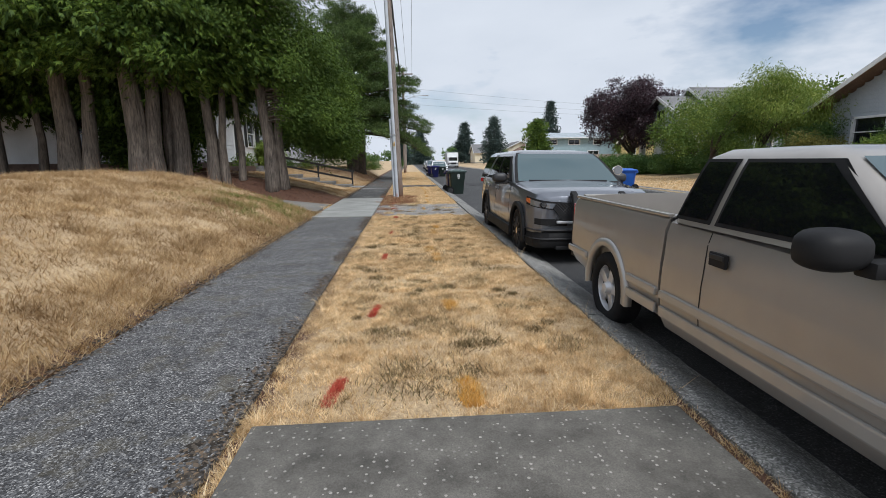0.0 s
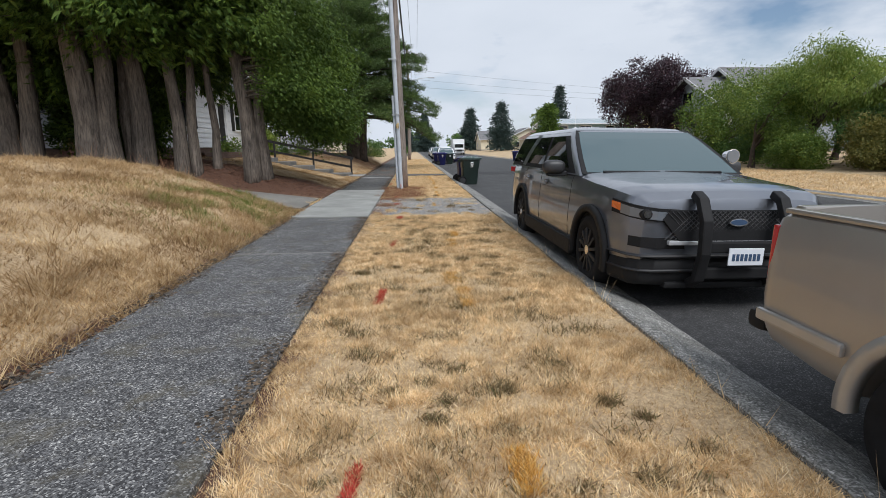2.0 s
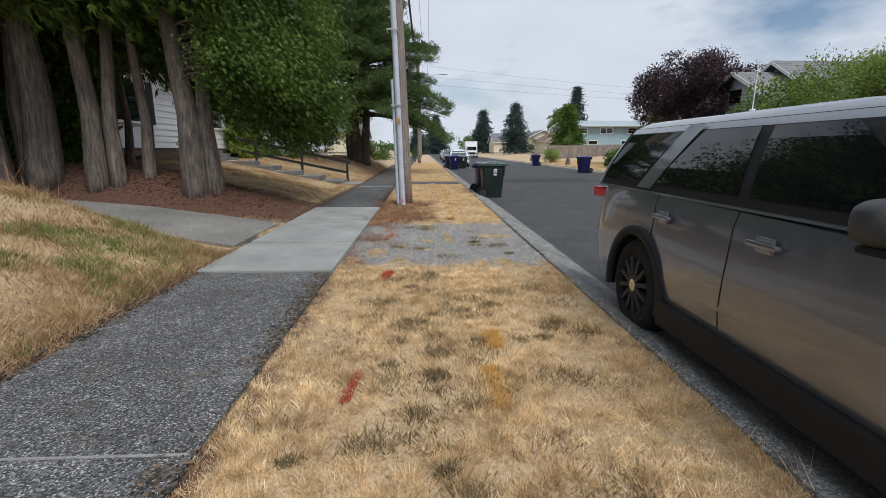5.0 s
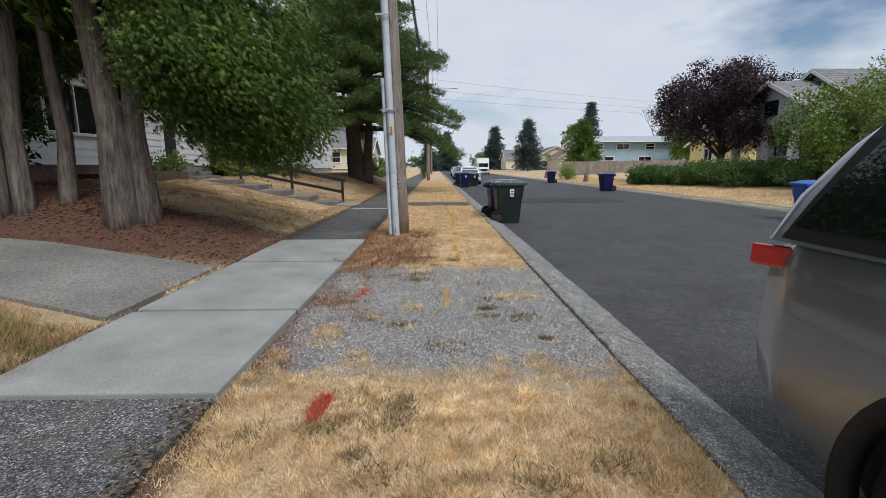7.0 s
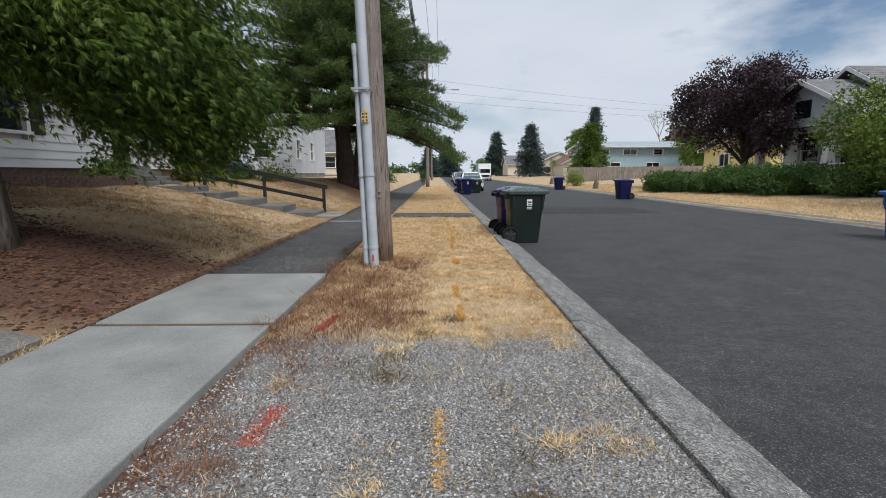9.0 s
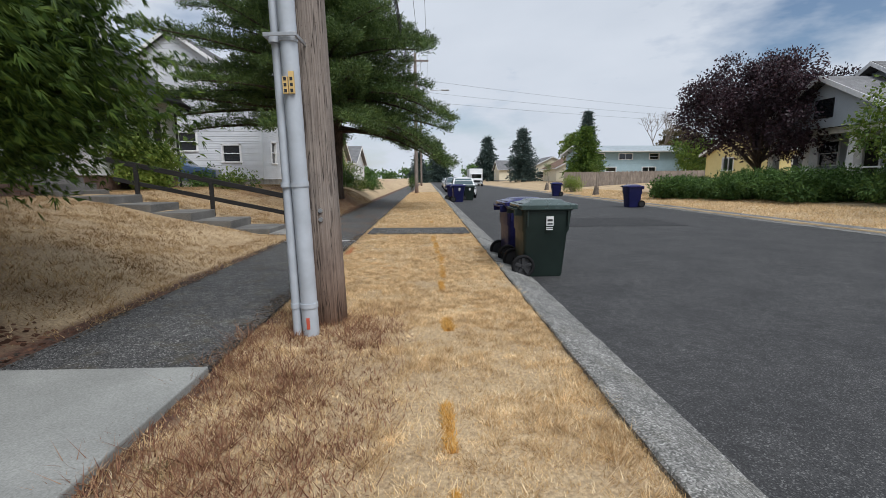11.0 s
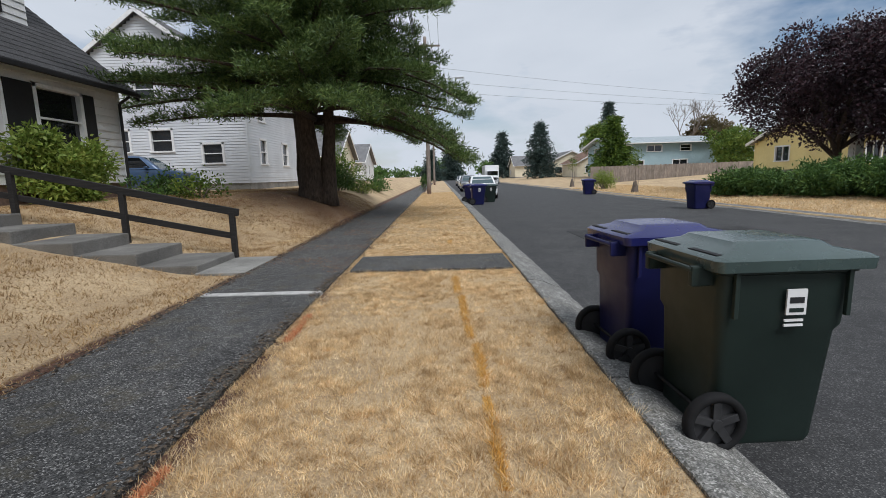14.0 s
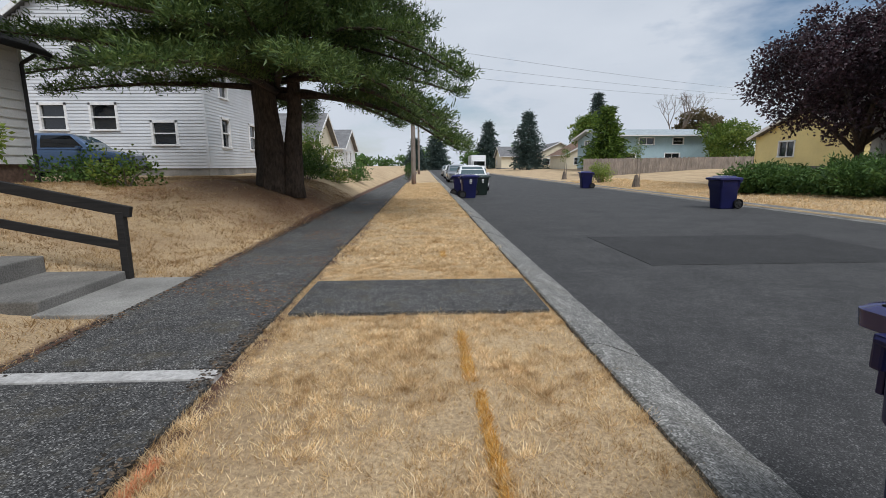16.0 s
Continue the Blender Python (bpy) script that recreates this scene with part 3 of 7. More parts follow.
gx = axis_steps([(-600, -60, 45), (-60, -20, 4), (-20, -9, 0.6), (-9, -2.78, 0.22), (-2.78, -2.62, 0.08), (-2.62, 1.44, 0.5), (1.44, 1.48, 0.02), (1.48, 11.5, 1.6), (11.5, 11.55, 0.02), (11.55, 30, 1.2), (30, 80, 6), (80, 600, 52)])
gy = axis_steps([(-300, -30, 30), (-30, -4, 2), (-4, 12, 0.5), (12, 18, 0.2), (18, 40, 0.5), (40, 80, 2), (80, 1200, 60)])
GX, GY = np.meshgrid(gx, gy, indexing="ij")
GZ = height(GX, GY) - 0.03
nx, ny = GX.shape
gfaces = [(i * ny + j, (i + 1) * ny + j, (i + 1) * ny + j + 1, i * ny + j + 1) for i in range(nx - 1) for j in range(ny - 1)]
ground = mesh_object("ground", np.stack([GX, GY, GZ], -1).reshape(-1, 3), gfaces, M["ground"], None, "", True)
tagged(ground, "dry summer lawn and bare soil beside the street", "ground", kind="structure")

road = part("road", box(KERB_F - 0.25, ROAD_R + 0.1, -60, 420, -0.3, -0.12), M["asphalt"])
tagged(road, "smooth dark grey asphalt street with faint stains", "road", kind="structure")


def kerb_piece(length, side, seed):
    """One length of rolled kerb with worn, uneven edges, its back on x = 0, falling towards the road."""
    r = np.random.default_rng(seed)
    prof = [(0, -0.3), (0, -0.006), (0.015, 0.004), (0.10, 0.0), (0.20, -0.03), (0.38, -0.098), (0.445, -0.116), (0.46, -0.3)]
    n = 25
    vs = []
    for i, py in enumerate(np.linspace(0.006, length - 0.006, n)):
        for k, (px, pz) in enumerate(prof):
            j = 0.0 if k in (0, 7) else 0.003
            vs.append((side * (px + r.normal() * j), py, pz + r.normal() * j * 0.6 - (0.006 if i in (0, n - 1) and k < 7 else 0)))
    k = len(prof)
    fs = [(j * k + i, j * k + (i + 1) % k, (j + 1) * k + (i + 1) % k, (j + 1) * k + i) for j in range(n - 1) for i in range(k)]
    fs += [tuple(range(k))[::-1], tuple(range((n - 1) * k, n * k))]
    me = bpy.data.meshes.new("kerb_stone")
    me.from_pydata(vs, [], fs)
    me.materials.append(M["kerb"])
    return me


kerb_left = empty("kerb_left", (KERB_B, 0, 0), "weathered grey concrete kerb along the grass verge", "kerb", kind="structure")
kerb_right = empty("kerb_right", (ROAD_R + 0.45, 0, 0), "weathered grey concrete kerb on the far side of the road", "kerb", kind="structure")
kerb_mesh_l, kerb_mesh_r = [kerb_piece(3.05, 1, q) for q in range(5)], [kerb_piece(3.05, -1, q) for q in range(3)]
for i in range(-8, 45):
    for holder, me in ((kerb_left, kerb_mesh_l[i % 5]), (kerb_right, kerb_mesh_r[i % 3])):
        k = new("kerb_stone", me)
        k.parent = holder
        k.location = (0, i * 3.05 + 0.9, 0.004 * (i % 3))

pavement = empty("pavement", (0, 0, 0), "old dark exposed-aggregate pavement with a newer pale concrete stretch", "pavement", kind="structure")


def slab(y0, y1, x0, x1, material, name="paving_slab", z=0.012, label="", bev=0.012):
    return part(name, box(x0, x1, y0 + 0.006, y1 - 0.006, -0.12, z, bev), material, pavement, label)


for y0, y1 in ((-30, -9), (-9, 0.6), (0.6, 8.78), (8.78, 12.04), (18.1, 24.79), (24.97, 31.5), (31.5, 38), (38, 45), (45, 60), (60, 120)):
    slab(y0, y1, WALK_L + 0.02, WALK_R - 0.03, M["aggregate" if y0 < 15 else "dark_aggregate"])
for y0, y1 in ((12.06, 13.70), (13.755, 16.005), (16.08, 18.08)):
    slab(y0, y1, WALK_L - 0.02, WALK_R - 0.02, M["concrete"], z=0.03, label="pale grey newer concrete slab")
slab(13.69, 13.765, WALK_L, WALK_R - 0.03, M["soil"], "joint", z=0.006, label="dirt-filled joint", bev=0.0)
slab(15.995, 16.09, WALK_L, WALK_R - 0.03, M["soil"], "joint", z=0.014, label="dirt-filled joint", bev=0.0)
slab(24.80, 24.96, WALK_L + 0.02, WALK_R - 0.03, M["white_paint"], "patch_strip", label="white strip across the pavement", z=0.014)
slab(8.765, 8.795, WALK_L + 0.02, WALK_R - 0.05, M["old_concrete"], "patch_strip", z=0.0135, label="pale worn joint across the pavement", bev=0.0)
slab(-0.4, 2.28, -1.08, 1.34, M["worn_slab"], "carriage_slab", z=0.02, label="dark concrete slab across the verge")
slab(26.15, 27.42, -1.08, 1.40, M["dark_aggregate"], "carriage_slab", z=0.012, label="dark concrete slab across the verge")
slab(26.2, 27.7, -3.45, WALK_L, M["old_concrete"], "landing_slab", z=0.02, label="worn concrete landing before the steps")

# the driveway climbs from the pavement
dv, df = [], []
dxs = np.linspace(WALK_L - 0.17, -13.5, 40)
for x in dxs:
    zc = max(0.0, -0.005 + 0.085 * (-2.78 - x)) + 0.02
    dd = min(-2.7 - x, 3.0)
    for y, dz in ((13.5 + 0.3 * dd, -0.15), (13.5 + 0.3 * dd, 0), (15.68 + 0.28 * dd, 0), (15.68 + 0.28 * dd, -0.15)):
        dv.append((x, y, zc + dz))
for i in range(len(dxs) - 1):
    for k in range(3):
        a = i * 4 + k
        df.append((a, a + 1, a + 5, a + 4))
df.append((3, 2, 1, 0))
driveway = mesh_object("driveway", dv, df, M["drive_concrete"])
tagged(driveway, "cracked old concrete driveway climbing beside the bark bed", "driveway", kind="structure")

# ---- trees and shrubs ----


def leaf_cloud(centres, dirs, per, spread, length, width, droop=0.0, r=None, flat=1.0):
    """Little pointed leaves round centres, each with a leaning direction: an array (n, 4, 3)."""
    r = r or rng
    c = np.repeat(np.asarray(centres, dtype=float), per, axis=0)
    d = np.repeat(np.asarray(dirs, dtype=float), per, axis=0)
    n = len(c)
    sp = np.array([spread, spread, spread * flat])
    p = c + r.normal(size=(n, 3)) * sp
    a = d + r.normal(size=(n, 3)) * 0.6
    a[:, 2] -= droop
    a /= np.linalg.norm(a, axis=1, keepdims=True) + 1e-9
    s = np.cross(a, r.normal(size=(n, 3)))
    s /= np.linalg.norm(s, axis=1, keepdims=True) + 1e-9
    ln = length * r.uniform(0.6, 1.3, (n, 1))
    wd = width * r.uniform(0.6, 1.3, (n, 1))
    tip = p + a * ln
    return np.stack([p, p + a * ln * 0.45 + s * wd * 0.5, tip, p + a * ln * 0.45 - s * wd * 0.5], 1)


def fronds(centres, dirs, per, spread, length, width, leaflets, droop=0.3, r=None, flat=0.8):
    """Flat drooping fans of narrow leaflets, as cedars carry: an array (n, 4, 3)."""
    r = r or rng
    c = np.repeat(np.asarray(centres, dtype=float), per, axis=0)
    d = np.repeat(np.asarray(dirs, dtype=float), per, axis=0)
    n = len(c)
    p = c + r.normal(size=(n, 3)) * np.array([spread, spread, spread * flat])
    a = d + r.normal(size=(n, 3)) * 0.45
    a[:, 2] -= droop
    a /= np.linalg.norm(a, axis=1, keepdims=True) + 1e-9
    s = np.cross(a, np.array([0, 0, 1.0]) + r.normal(size=(n, 3)) * 0.5)
    s /= np.linalg.norm(s, axis=1, keepdims=True) + 1e-9
    ln = length * r.uniform(0.7, 1.3, (n, 1))
    out = []
    for k in range(leaflets):
        q = (k + 0.5) / leaflets * 2 - 1
        e = a * math.cos(q * 0.7) + s * math.sin(q * 0.7) + r.normal(size=(n, 3)) * 0.08
        b = p + a * ln * 0.25 * (1 - abs(q))
        w = np.cross(e, np.cross(a, s))
        L = ln * (1 - 0.4 * abs(q))
        out.append(np.stack([b + e * L * 0.15 - w * width, b + e * L * 0.15 + w * width, b + e * L], 1))
    return np.concatenate(out)


def limbed_tree(name, at, label, stems, limbs, bark, leaf, crown, category="tree", group=""):
    """stems: list of (foot offset, top offset, radius). limbs: list of (points, radius). crown: array of leaf faces, in the tree's own space."""
    t = empty(name, at, label, category, group)
    for foot, top, rad in stems:
        n = 9
        pts, rr = [], []
        for i in range(n):
            k = i / (n - 1)
            w = 0.05 * math.sin(i * 1.7 + foot[0] * 9) * (0 < i < n - 1)
            pts.append(Vector(foot).lerp(Vector(top), k) + Vector((w, w * 0.6, 0)))
            rr.append(rad * (1.0 - 0.8 * k) + (rad * 0.45 if i == 0 else rad * 0.08 if i == 1 else 0))
        pts[0].z -= 0.25
        pts.insert(1, Vector(foot).lerp(Vector(top), 0.018) + Vector((0, 0, 0.0)))
        rr.insert(1, rad * 1.22)
        v, f = tube(pts, rr, 22)
        v = [p + Vector((p.x - foot[0], p.y - foot[1], 0)) * (0.10 * math.sin(math.atan2(p.y - foot[1], p.x - foot[0]) * 7 + 1.3 + p.z * 0.35)) for p in v]
        mesh_object("trunk", v, f, bark, t, "", True)
    near = at[1] < 48
    tubes = [tube(p, [r * (1 - 0.8 * i / (len(p) - 1)) for i in range(len(p))], 6) for p, r in limbs]
    if near:
        for v, f in tubes:
            mesh_object("branch", v, f, bark, t, "", True)
    elif tubes:
        v, f = joined(tubes)
        tagged(mesh_object("branchwork", v, f, bark, t, "", True), kind="stuff")
    if crown is not None and len(crown):
        tri_mesh("crown", crown, crown.shape[1], leaf, t)
    return t


def arc(start, way, length, sag, n=6):
    s, w = Vector(start), Vector(way).normalized()
    return [s + w * (length * i / (n - 1)) + Vector((0, 0, -sag * (i / (n - 1)) ** 2)) for i in range(n)]


def cedar(at, rad, top, low, reach, seed, dense=1.0, twin=0.0, lean=(0, 0), skirt=None, size=1.0):
    """An old arborvitae: ribbed stems, bare below, with hanging fans of scale leaves above."""
    r = np.random.default_rng(seed)
    stems = [((0, 0, 0), (lean[0], lean[1], top), rad)]
    if twin:
        stems.append(((twin, 0.12, 0), (twin * 2.1 + lean[0], 0.3 + lean[1], top * 0.9), rad * 0.75))
    limbs, cs, ds = [], [], []
    count = int(58 * dense)
    for i in range(count):
        k = ((i + r.random()) / count) ** (2.3 if skirt else 1.4)
        z = low + (top * 1.02 - low) * k
        ang = r.uniform(0, 2 * math.pi)
        if skirt and r.random() < 0.72:
            ang = skirt[0] + r.normal() * 0.6
        if skirt and math.cos(ang - skirt[0]) < 0.0:
            z = max(z, 4.7 + 2.5 * r.random())
        rr = reach * (1.0 - 0.62 * k) * r.uniform(0.7, 1.1)
        sag = r.uniform(0.5, 1.2) * (1 - 0.5 * k)
        if skirt and k < 0.4:
            f = max(0.0, math.cos(ang - skirt[0]))
            rr *= 0.8 + 0.3 * f
            sag += skirt[1] * f ** 1.5
        way = (math.cos(ang), math.sin(ang), 0.25)
        pts = arc((lean[0] * z / top, lean[1] * z / top, z), way, rr, sag)
        limbs.append((pts[:4] if skirt else pts, 0.026 if skirt else 0.035))
        for q in np.linspace(0.22 if k > 0.35 or skirt else 0.5, 1.0, max(3, int(rr * 3.4))):
            j = min(int(q * 5), 4)
            p = pts[j].lerp(pts[j + 1], q * 5 - j)
            for _ in range(2):
                o = r.normal(size=3) * (0.22 * (1.2 - 0.5 * q))
                cs.append((p.x + o[0], p.y + o[1], p.z + o[2] * 0.6))
                ds.append((way[0] * 0.8, way[1] * 0.8, -0.35))
    if skirt:
        # the hanging side ends in a ragged hem that rises away from its middle
        def hem(px, py):
            return 0.95 + 0.9 * np.maximum(0, px - 2.2) ** 1.5 + 0.75 * np.maximum(0, 0.8 - px) + 0.9 * np.maximum(0, 0.2 - py) + 0.35 * np.sin(px * 5 + py * 4) * 0.4
        keep = [i for i, c in enumerate(cs) if c[2] > hem(c[0], c[1]) + 0.18 and (c[0] > 0.65 or c[1] > 0.7 or c[2] > 4.7)]
        cs, ds = [cs[i] for i in keep], [ds[i] for i in keep]
    crown = fronds(cs, ds, 36, 0.22, 0.10, 0.0075, 6, 0.55, r) if skirt else fronds(cs, ds, 18, 0.26 * size, 0.22 * size, 0.022 * size, 5, 0.45, r)
    inner = leaf_cloud([c for c in cs[::2]], [d for d in ds[::2]], 30 if skirt else 7, 0.22 if skirt else 0.26, 0.10 if skirt else 0.26, 0.05 if skirt else 0.12, 0.3, r)[:, :3]
    return stems, limbs, np.concatenate([crown, inner])


def clump_crown(r, blobs, per_area, spread, length, width, droop=0.0, inner=0.45):
    """Leaves on and in uneven clumps: blobs of (centre, radii)."""
    cs, ds = [], []
    for (cx, cy, cz), (rx, ry, rz) in blobs:
        n = int(per_area * (rx * ry + rx * rz + ry * rz))
        for _ in range(n):
            v = r.normal(size=3)
            v /= np.linalg.norm(v)
            k = r.uniform(inner, 1.05) * (1 + 0.18 * math.sin(v[0] * 5 + cx * 3) * math.sin(v[1] * 4 + v[2] * 6 + cz))
            cs.append((cx + v[0] * rx * k, cy + v[1] * ry * k, cz + v[2] * rz * k))
            ds.append(v * 0.7)
    return leaf_cloud(cs, ds, 9, spread, length, width, droop, r)


def scatter_blobs(r, n, centre, radii, size, squash=0.75):
    out = []
    for _ in range(n):
        v = r.normal(size=3)
        v /= np.linalg.norm(v)
        k = r.uniform(0.35, 0.85)
        s = size * r.uniform(0.6, 1.3)
        out.append(((centre[0] + v[0] * radii[0] * k, centre[1] + v[1] * radii[1] * k, centre[2] + v[2] * radii[2] * k), (s, s, s * squash)))
    return out


def ground_z(x, y):
    return float(height(x, y)) - 0.03


CEDARS = "cedars of the front garden"
cedar_rows = (
    # x, y, stem radius, height, lowest limb, reach, twin, lean, density
    (-5.05, 17.3, 0.21, 12.5, 2.3, 3.35, 0.34, (-0.7, 0.1), 4.0),
    (-6.26, 17.75, 0.11, 9.0, 4.8, 1.8, 0.0, (-0.1, 0.1), 0.7),
    (-7.08, 17.25, 0.17, 12.0, 3.6, 2.9, 0.36, (-0.25, 0.1), 1.1),
    (-8.11, 17.2, 0.26, 13.0, 3.7, 3.2, -0.3, (0.0, 0.1), 1.1),
    (-9.12, 16.55, 0.33, 13.5, 3.7, 3.4, 0.42, (-0.3, 0.0), 1.2),
    (-11.5, 16.7, 0.30, 13.0, 3.6, 3.5, 0.55, (0.0, 0.0), 1.2),
    (-13.0, 17.6, 0.12, 10.0, 4.0, 2.4, 0.0, (0.0, 0.0), 0.8),
    (-14.3, 16.4, 0.38, 13.0, 3.4, 3.6, 0.5, (0.0, 0.0), 1.1),
    (-17.2, 16.8, 0.34, 13.0, 3.2, 3.4, 0.4, (0.0, 0.0), 0.9),
    (-8.0, 20.0, 0.09, 8.5, 2.8, 2.4, 0.0, (0.0, 0.0), 1.0),
    (-10.7, 19.2, 0.13, 8.5, 2.7, 2.3, 0.0, (0.0, 0.0), 1.0),
    (-13.2, 19.3, 0.13, 8.5, 2.7, 2.3, 0.0, (0.0, 0.0), 1.0),
    (-15.8, 19.2, 0.13, 8.5, 2.6, 2.3, 0.0, (0.0, 0.0), 1.0),
)
for i, (x, y, rad, top, low, reach, twin, lean, dense) in enumerate(cedar_rows):
    st, li, cr = cedar((x, y), rad, top, low, reach, 40 + i, dense, twin, lean, (radians(32), 1.7) if i == 0 else None, 1.0 if i < 6 else 1.2)
    limbed_tree("cedar_tree", (x, y, ground_z(x, y)), "tall old cedar with ribbed grey-brown trunk standing in bark mulch", st, li, M["bark"], M["cedar"], cr, "tree", CEDARS)


def pine_tree(x, y):
    """An old pine: whorls of long limbs, each carrying a flat fan of twigs with tufts of needles."""
    r = np.random.default_rng(5)
    stems = [((0, 0, 0), (-0.2, 0.2, 10.4), 0.36), ((0.52, 0.15, 0), (1.1, 0.4, 9.4), 0.26), ((-0.30, 0.5, 0), (-1.0, 0.9, 8.6), 0.2)]
    limbs, cs, ds = [], [], []
    tiers = 17
    for i in range(tiers):
        k = i / (tiers - 1)
        z0 = 2.85 + 7.9 * k
        for j in range(11 if k < 0.75 else 8):
            ang = 2 * math.pi * j / 11 + i * 0.83 + r.normal() * 0.16
            c = math.cos(ang)
            z = z0 + r.normal() * 0.12
            ln = (7.1 - 5.6 * k ** 1.3) * (1 - 0.13 * c) * r.uniform(0.62, 1.06)
            if z < 3.3 and c < 0.3 and r.random() < 0.6:
                continue
            way = (c, math.sin(ang), 0.10 + 0.32 * k)
            pts = arc((0.25 - 0.1 * k, 0.2, z), way, ln, (0.5 + 1.35 * max(c, 0) + r.normal() * 0.35) * (1 - 0.85 * k) * ln / 5)
            limbs.append((pts, 0.085 * (1.15 - k)))
            side = Vector((-way[1], way[0], 0)).normalized()
            w = Vector(way).normalized()
            for q in np.linspace(0.30 if k < 0.6 else 0.15, 1.0, max(4, int(ln * 2.3))):
                m = min(int(q * 5), 4)
                p = pts[m].lerp(pts[m + 1], q * 5 - m)
                for sgn in (-1, 1):
                    bl = (0.22 + 1.25 * (1.05 - q) ** 0.8) * r.uniform(0.45, 1.1)
                    d = (w * 0.75 + side * sgn * r.uniform(0.5, 1.1) + Vector((0, 0, r.normal() * 0.18 + 0.12))).normalized()
                    for e in np.linspace(0.3, 1.0, max(2, int(bl * 4.2))):
                        cs.append(tuple(p + d * bl * e))
                        ds.append((d.x * 0.8, d.y * 0.8, 0.5))
    crown = leaf_cloud(cs, ds, 54, 0.11, 0.16, 0.06, 0.0, r, 0.7)[:, :3]
    return limbed_tree("pine_tree", (x, y, ground_z(x, y)), "large double-stemmed dark green pine on a dry lawn", stems, limbs, M["pine_bark"], M["pineleaf"], crown)


pine_tree(-4.25, 36.0)


def broad_tree(name, x, y, label, leaf, trunk_r, trunk_h, centre, radii, blobs, size, seed, per=26, length=0.16, width=0.09, bark="pine_bark", forks=5, droop=0.0, stems=None, spread=0.16):
    r = np.random.default_rng(seed)
    bl = scatter_blobs(r, blobs, centre, radii, size)
    crown = clump_crown(r, bl, per, spread, length, width, droop)
    stems = stems or [((0, 0, 0), (r.normal() * 0.2, r.normal() * 0.2, trunk_h * 1.5), trunk_r)]
    limbs = []
    for i in range(forks):
        c = Vector(bl[i % len(bl)][0])
        s = Vector((0, 0, trunk_h * (0.6 + 0.4 * i / forks)))
        limbs.append(([s.lerp(c, q) + Vector((0, 0, 0.35 * math.sin(q * math.pi))) for q in (0, 0.25, 0.5, 0.75, 1)], trunk_r * 0.55))
    return limbed_tree(name, (x, y, ground_z(x, y)), label, stems, limbs, M[bark], M[leaf], crown)


broad_tree("plum_tree", 21.1, 44.0, "spreading purple-leaved plum tree on the far lawn", "plum", 0.24, 2.2, (0, 0, 5.2), (5.0, 5.0, 3.9), 58, 1.2, 11, 32, 0.17, 0.1, forks=12)
broad_tree("maple_shrub", 19.7, 32.2, "tall green garden shrub beside the craftsman house", "maple", 0.12, 1.4, (0, 0, 2.6), (3.0, 3.0, 1.9), 26, 0.95, 12, 28, 0.17, 0.09, forks=7)
broad_tree("willow_tree", 19.5, 25.2, "weeping yellow-green willow in a front garden", "willow", 0.2, 2.5, (0, 0, 4.0), (3.2, 3.2, 2.1), 28, 0.95, 13, 60, 0.17, 0.038, droop=1.2)
broad_tree("garden_tree", 17.3, 26.2, "dense green garden tree with feathery leaves", "maple", 0.14, 1.6, (0, 0, 3.0), (2.6, 2.4, 1.9), 24, 0.8, 14, 50, 0.14, 0.05)
broad_tree("garden_tree", 23.0, 27.5, "dense green garden tree behind the willow", "maple", 0.16, 2.0, (0, 0, 3.4), (3.0, 3.0, 2.2), 22, 1.1, 15, 24, 0.2, 0.1)



def low_shrub(name, x, y, radii, label, leaf, seed, blobs=16, size=0.5, per=40, length=0.11, width=0.06, droop=0.0):
    r = np.random.default_rng(seed)
    bl = scatter_blobs(r, blobs, (0, 0, radii[2] * 0.75), radii, size)
    crown = clump_crown(r, bl, per, 0.09, length, width, droop)
    crown[:, :, 2] = np.maximum(crown[:, :, 2], 0.0)
    t = empty(name, (x, y, ground_z(x, y)), label, "shrub")
    st = []
    for i in range(6):
        a = i * 1.05
        st.append(tube([(0.05 * math.cos(a), 0.05 * math.sin(a), -0.1), (radii[0] * 0.25 * math.cos(a), radii[1] * 0.25 * math.sin(a), radii[2] * 0.5), (radii[0] * 0.55 * math.cos(a), radii[1] * 0.55 * math.sin(a), radii[2] * 0.9)], [0.03, 0.02, 0.008], 6))
    v, f = joined(st)
    tagged(mesh_object("stem", v, f, M["twig"], t), kind="stuff")
    tri_mesh("crown", crown, 4, M[leaf], t)
    return t


for i, (x, y, rx, ry, rz) in enumerate(((15.8, 42.2, 2.1, 2.1, 0.6), (17.0, 38.9, 2.6, 2.2, 0.75), (18.0, 35.6, 2.7, 2.1, 0.8), (19.4, 32.4, 2.5, 1.9, 0.75))):
    low_shrub("juniper_shrub", x, y, (rx, ry, rz), "broad spreading dark green juniper above the far kerb", "juniper", 60 + i, 60, 0.5, 70, 0.19, 0.06)
for i, (x, y, rx, ry, rz, lf) in enumerate(((16.6, 21.0, 1.5, 1.6, 1.3, "olive"), (16.0, 17.6, 1.4, 1.7, 1.0, "maple"), (17.6, 14.6, 1.9, 1.8, 1.3, "olive"), (15.4, 24.2, 1.3, 1.6, 1.1, "maple"), (16.4, 28.3, 1.5, 1.8, 1.4, "juniper"), (17.8, 23.0, 1.6, 2.0, 1.9, "juniper"), (18.4, 18.5, 1.5, 2.0, 1.6, "juniper"))):
    low_shrub("garden_shrub", x + 2.7, y, (rx, ry, rz), "loose rounded garden shrub above the dry verge", lf, 160 + i, 26, 0.62, 80, 0.11, 0.055)
low_shrub("garden_bush", -9.0, 31.0, (0.7, 1.4, 1.05), "rounded bright green rhododendron below the house window", "willow", 70, 34, 0.42, 120, 0.14, 0.06)
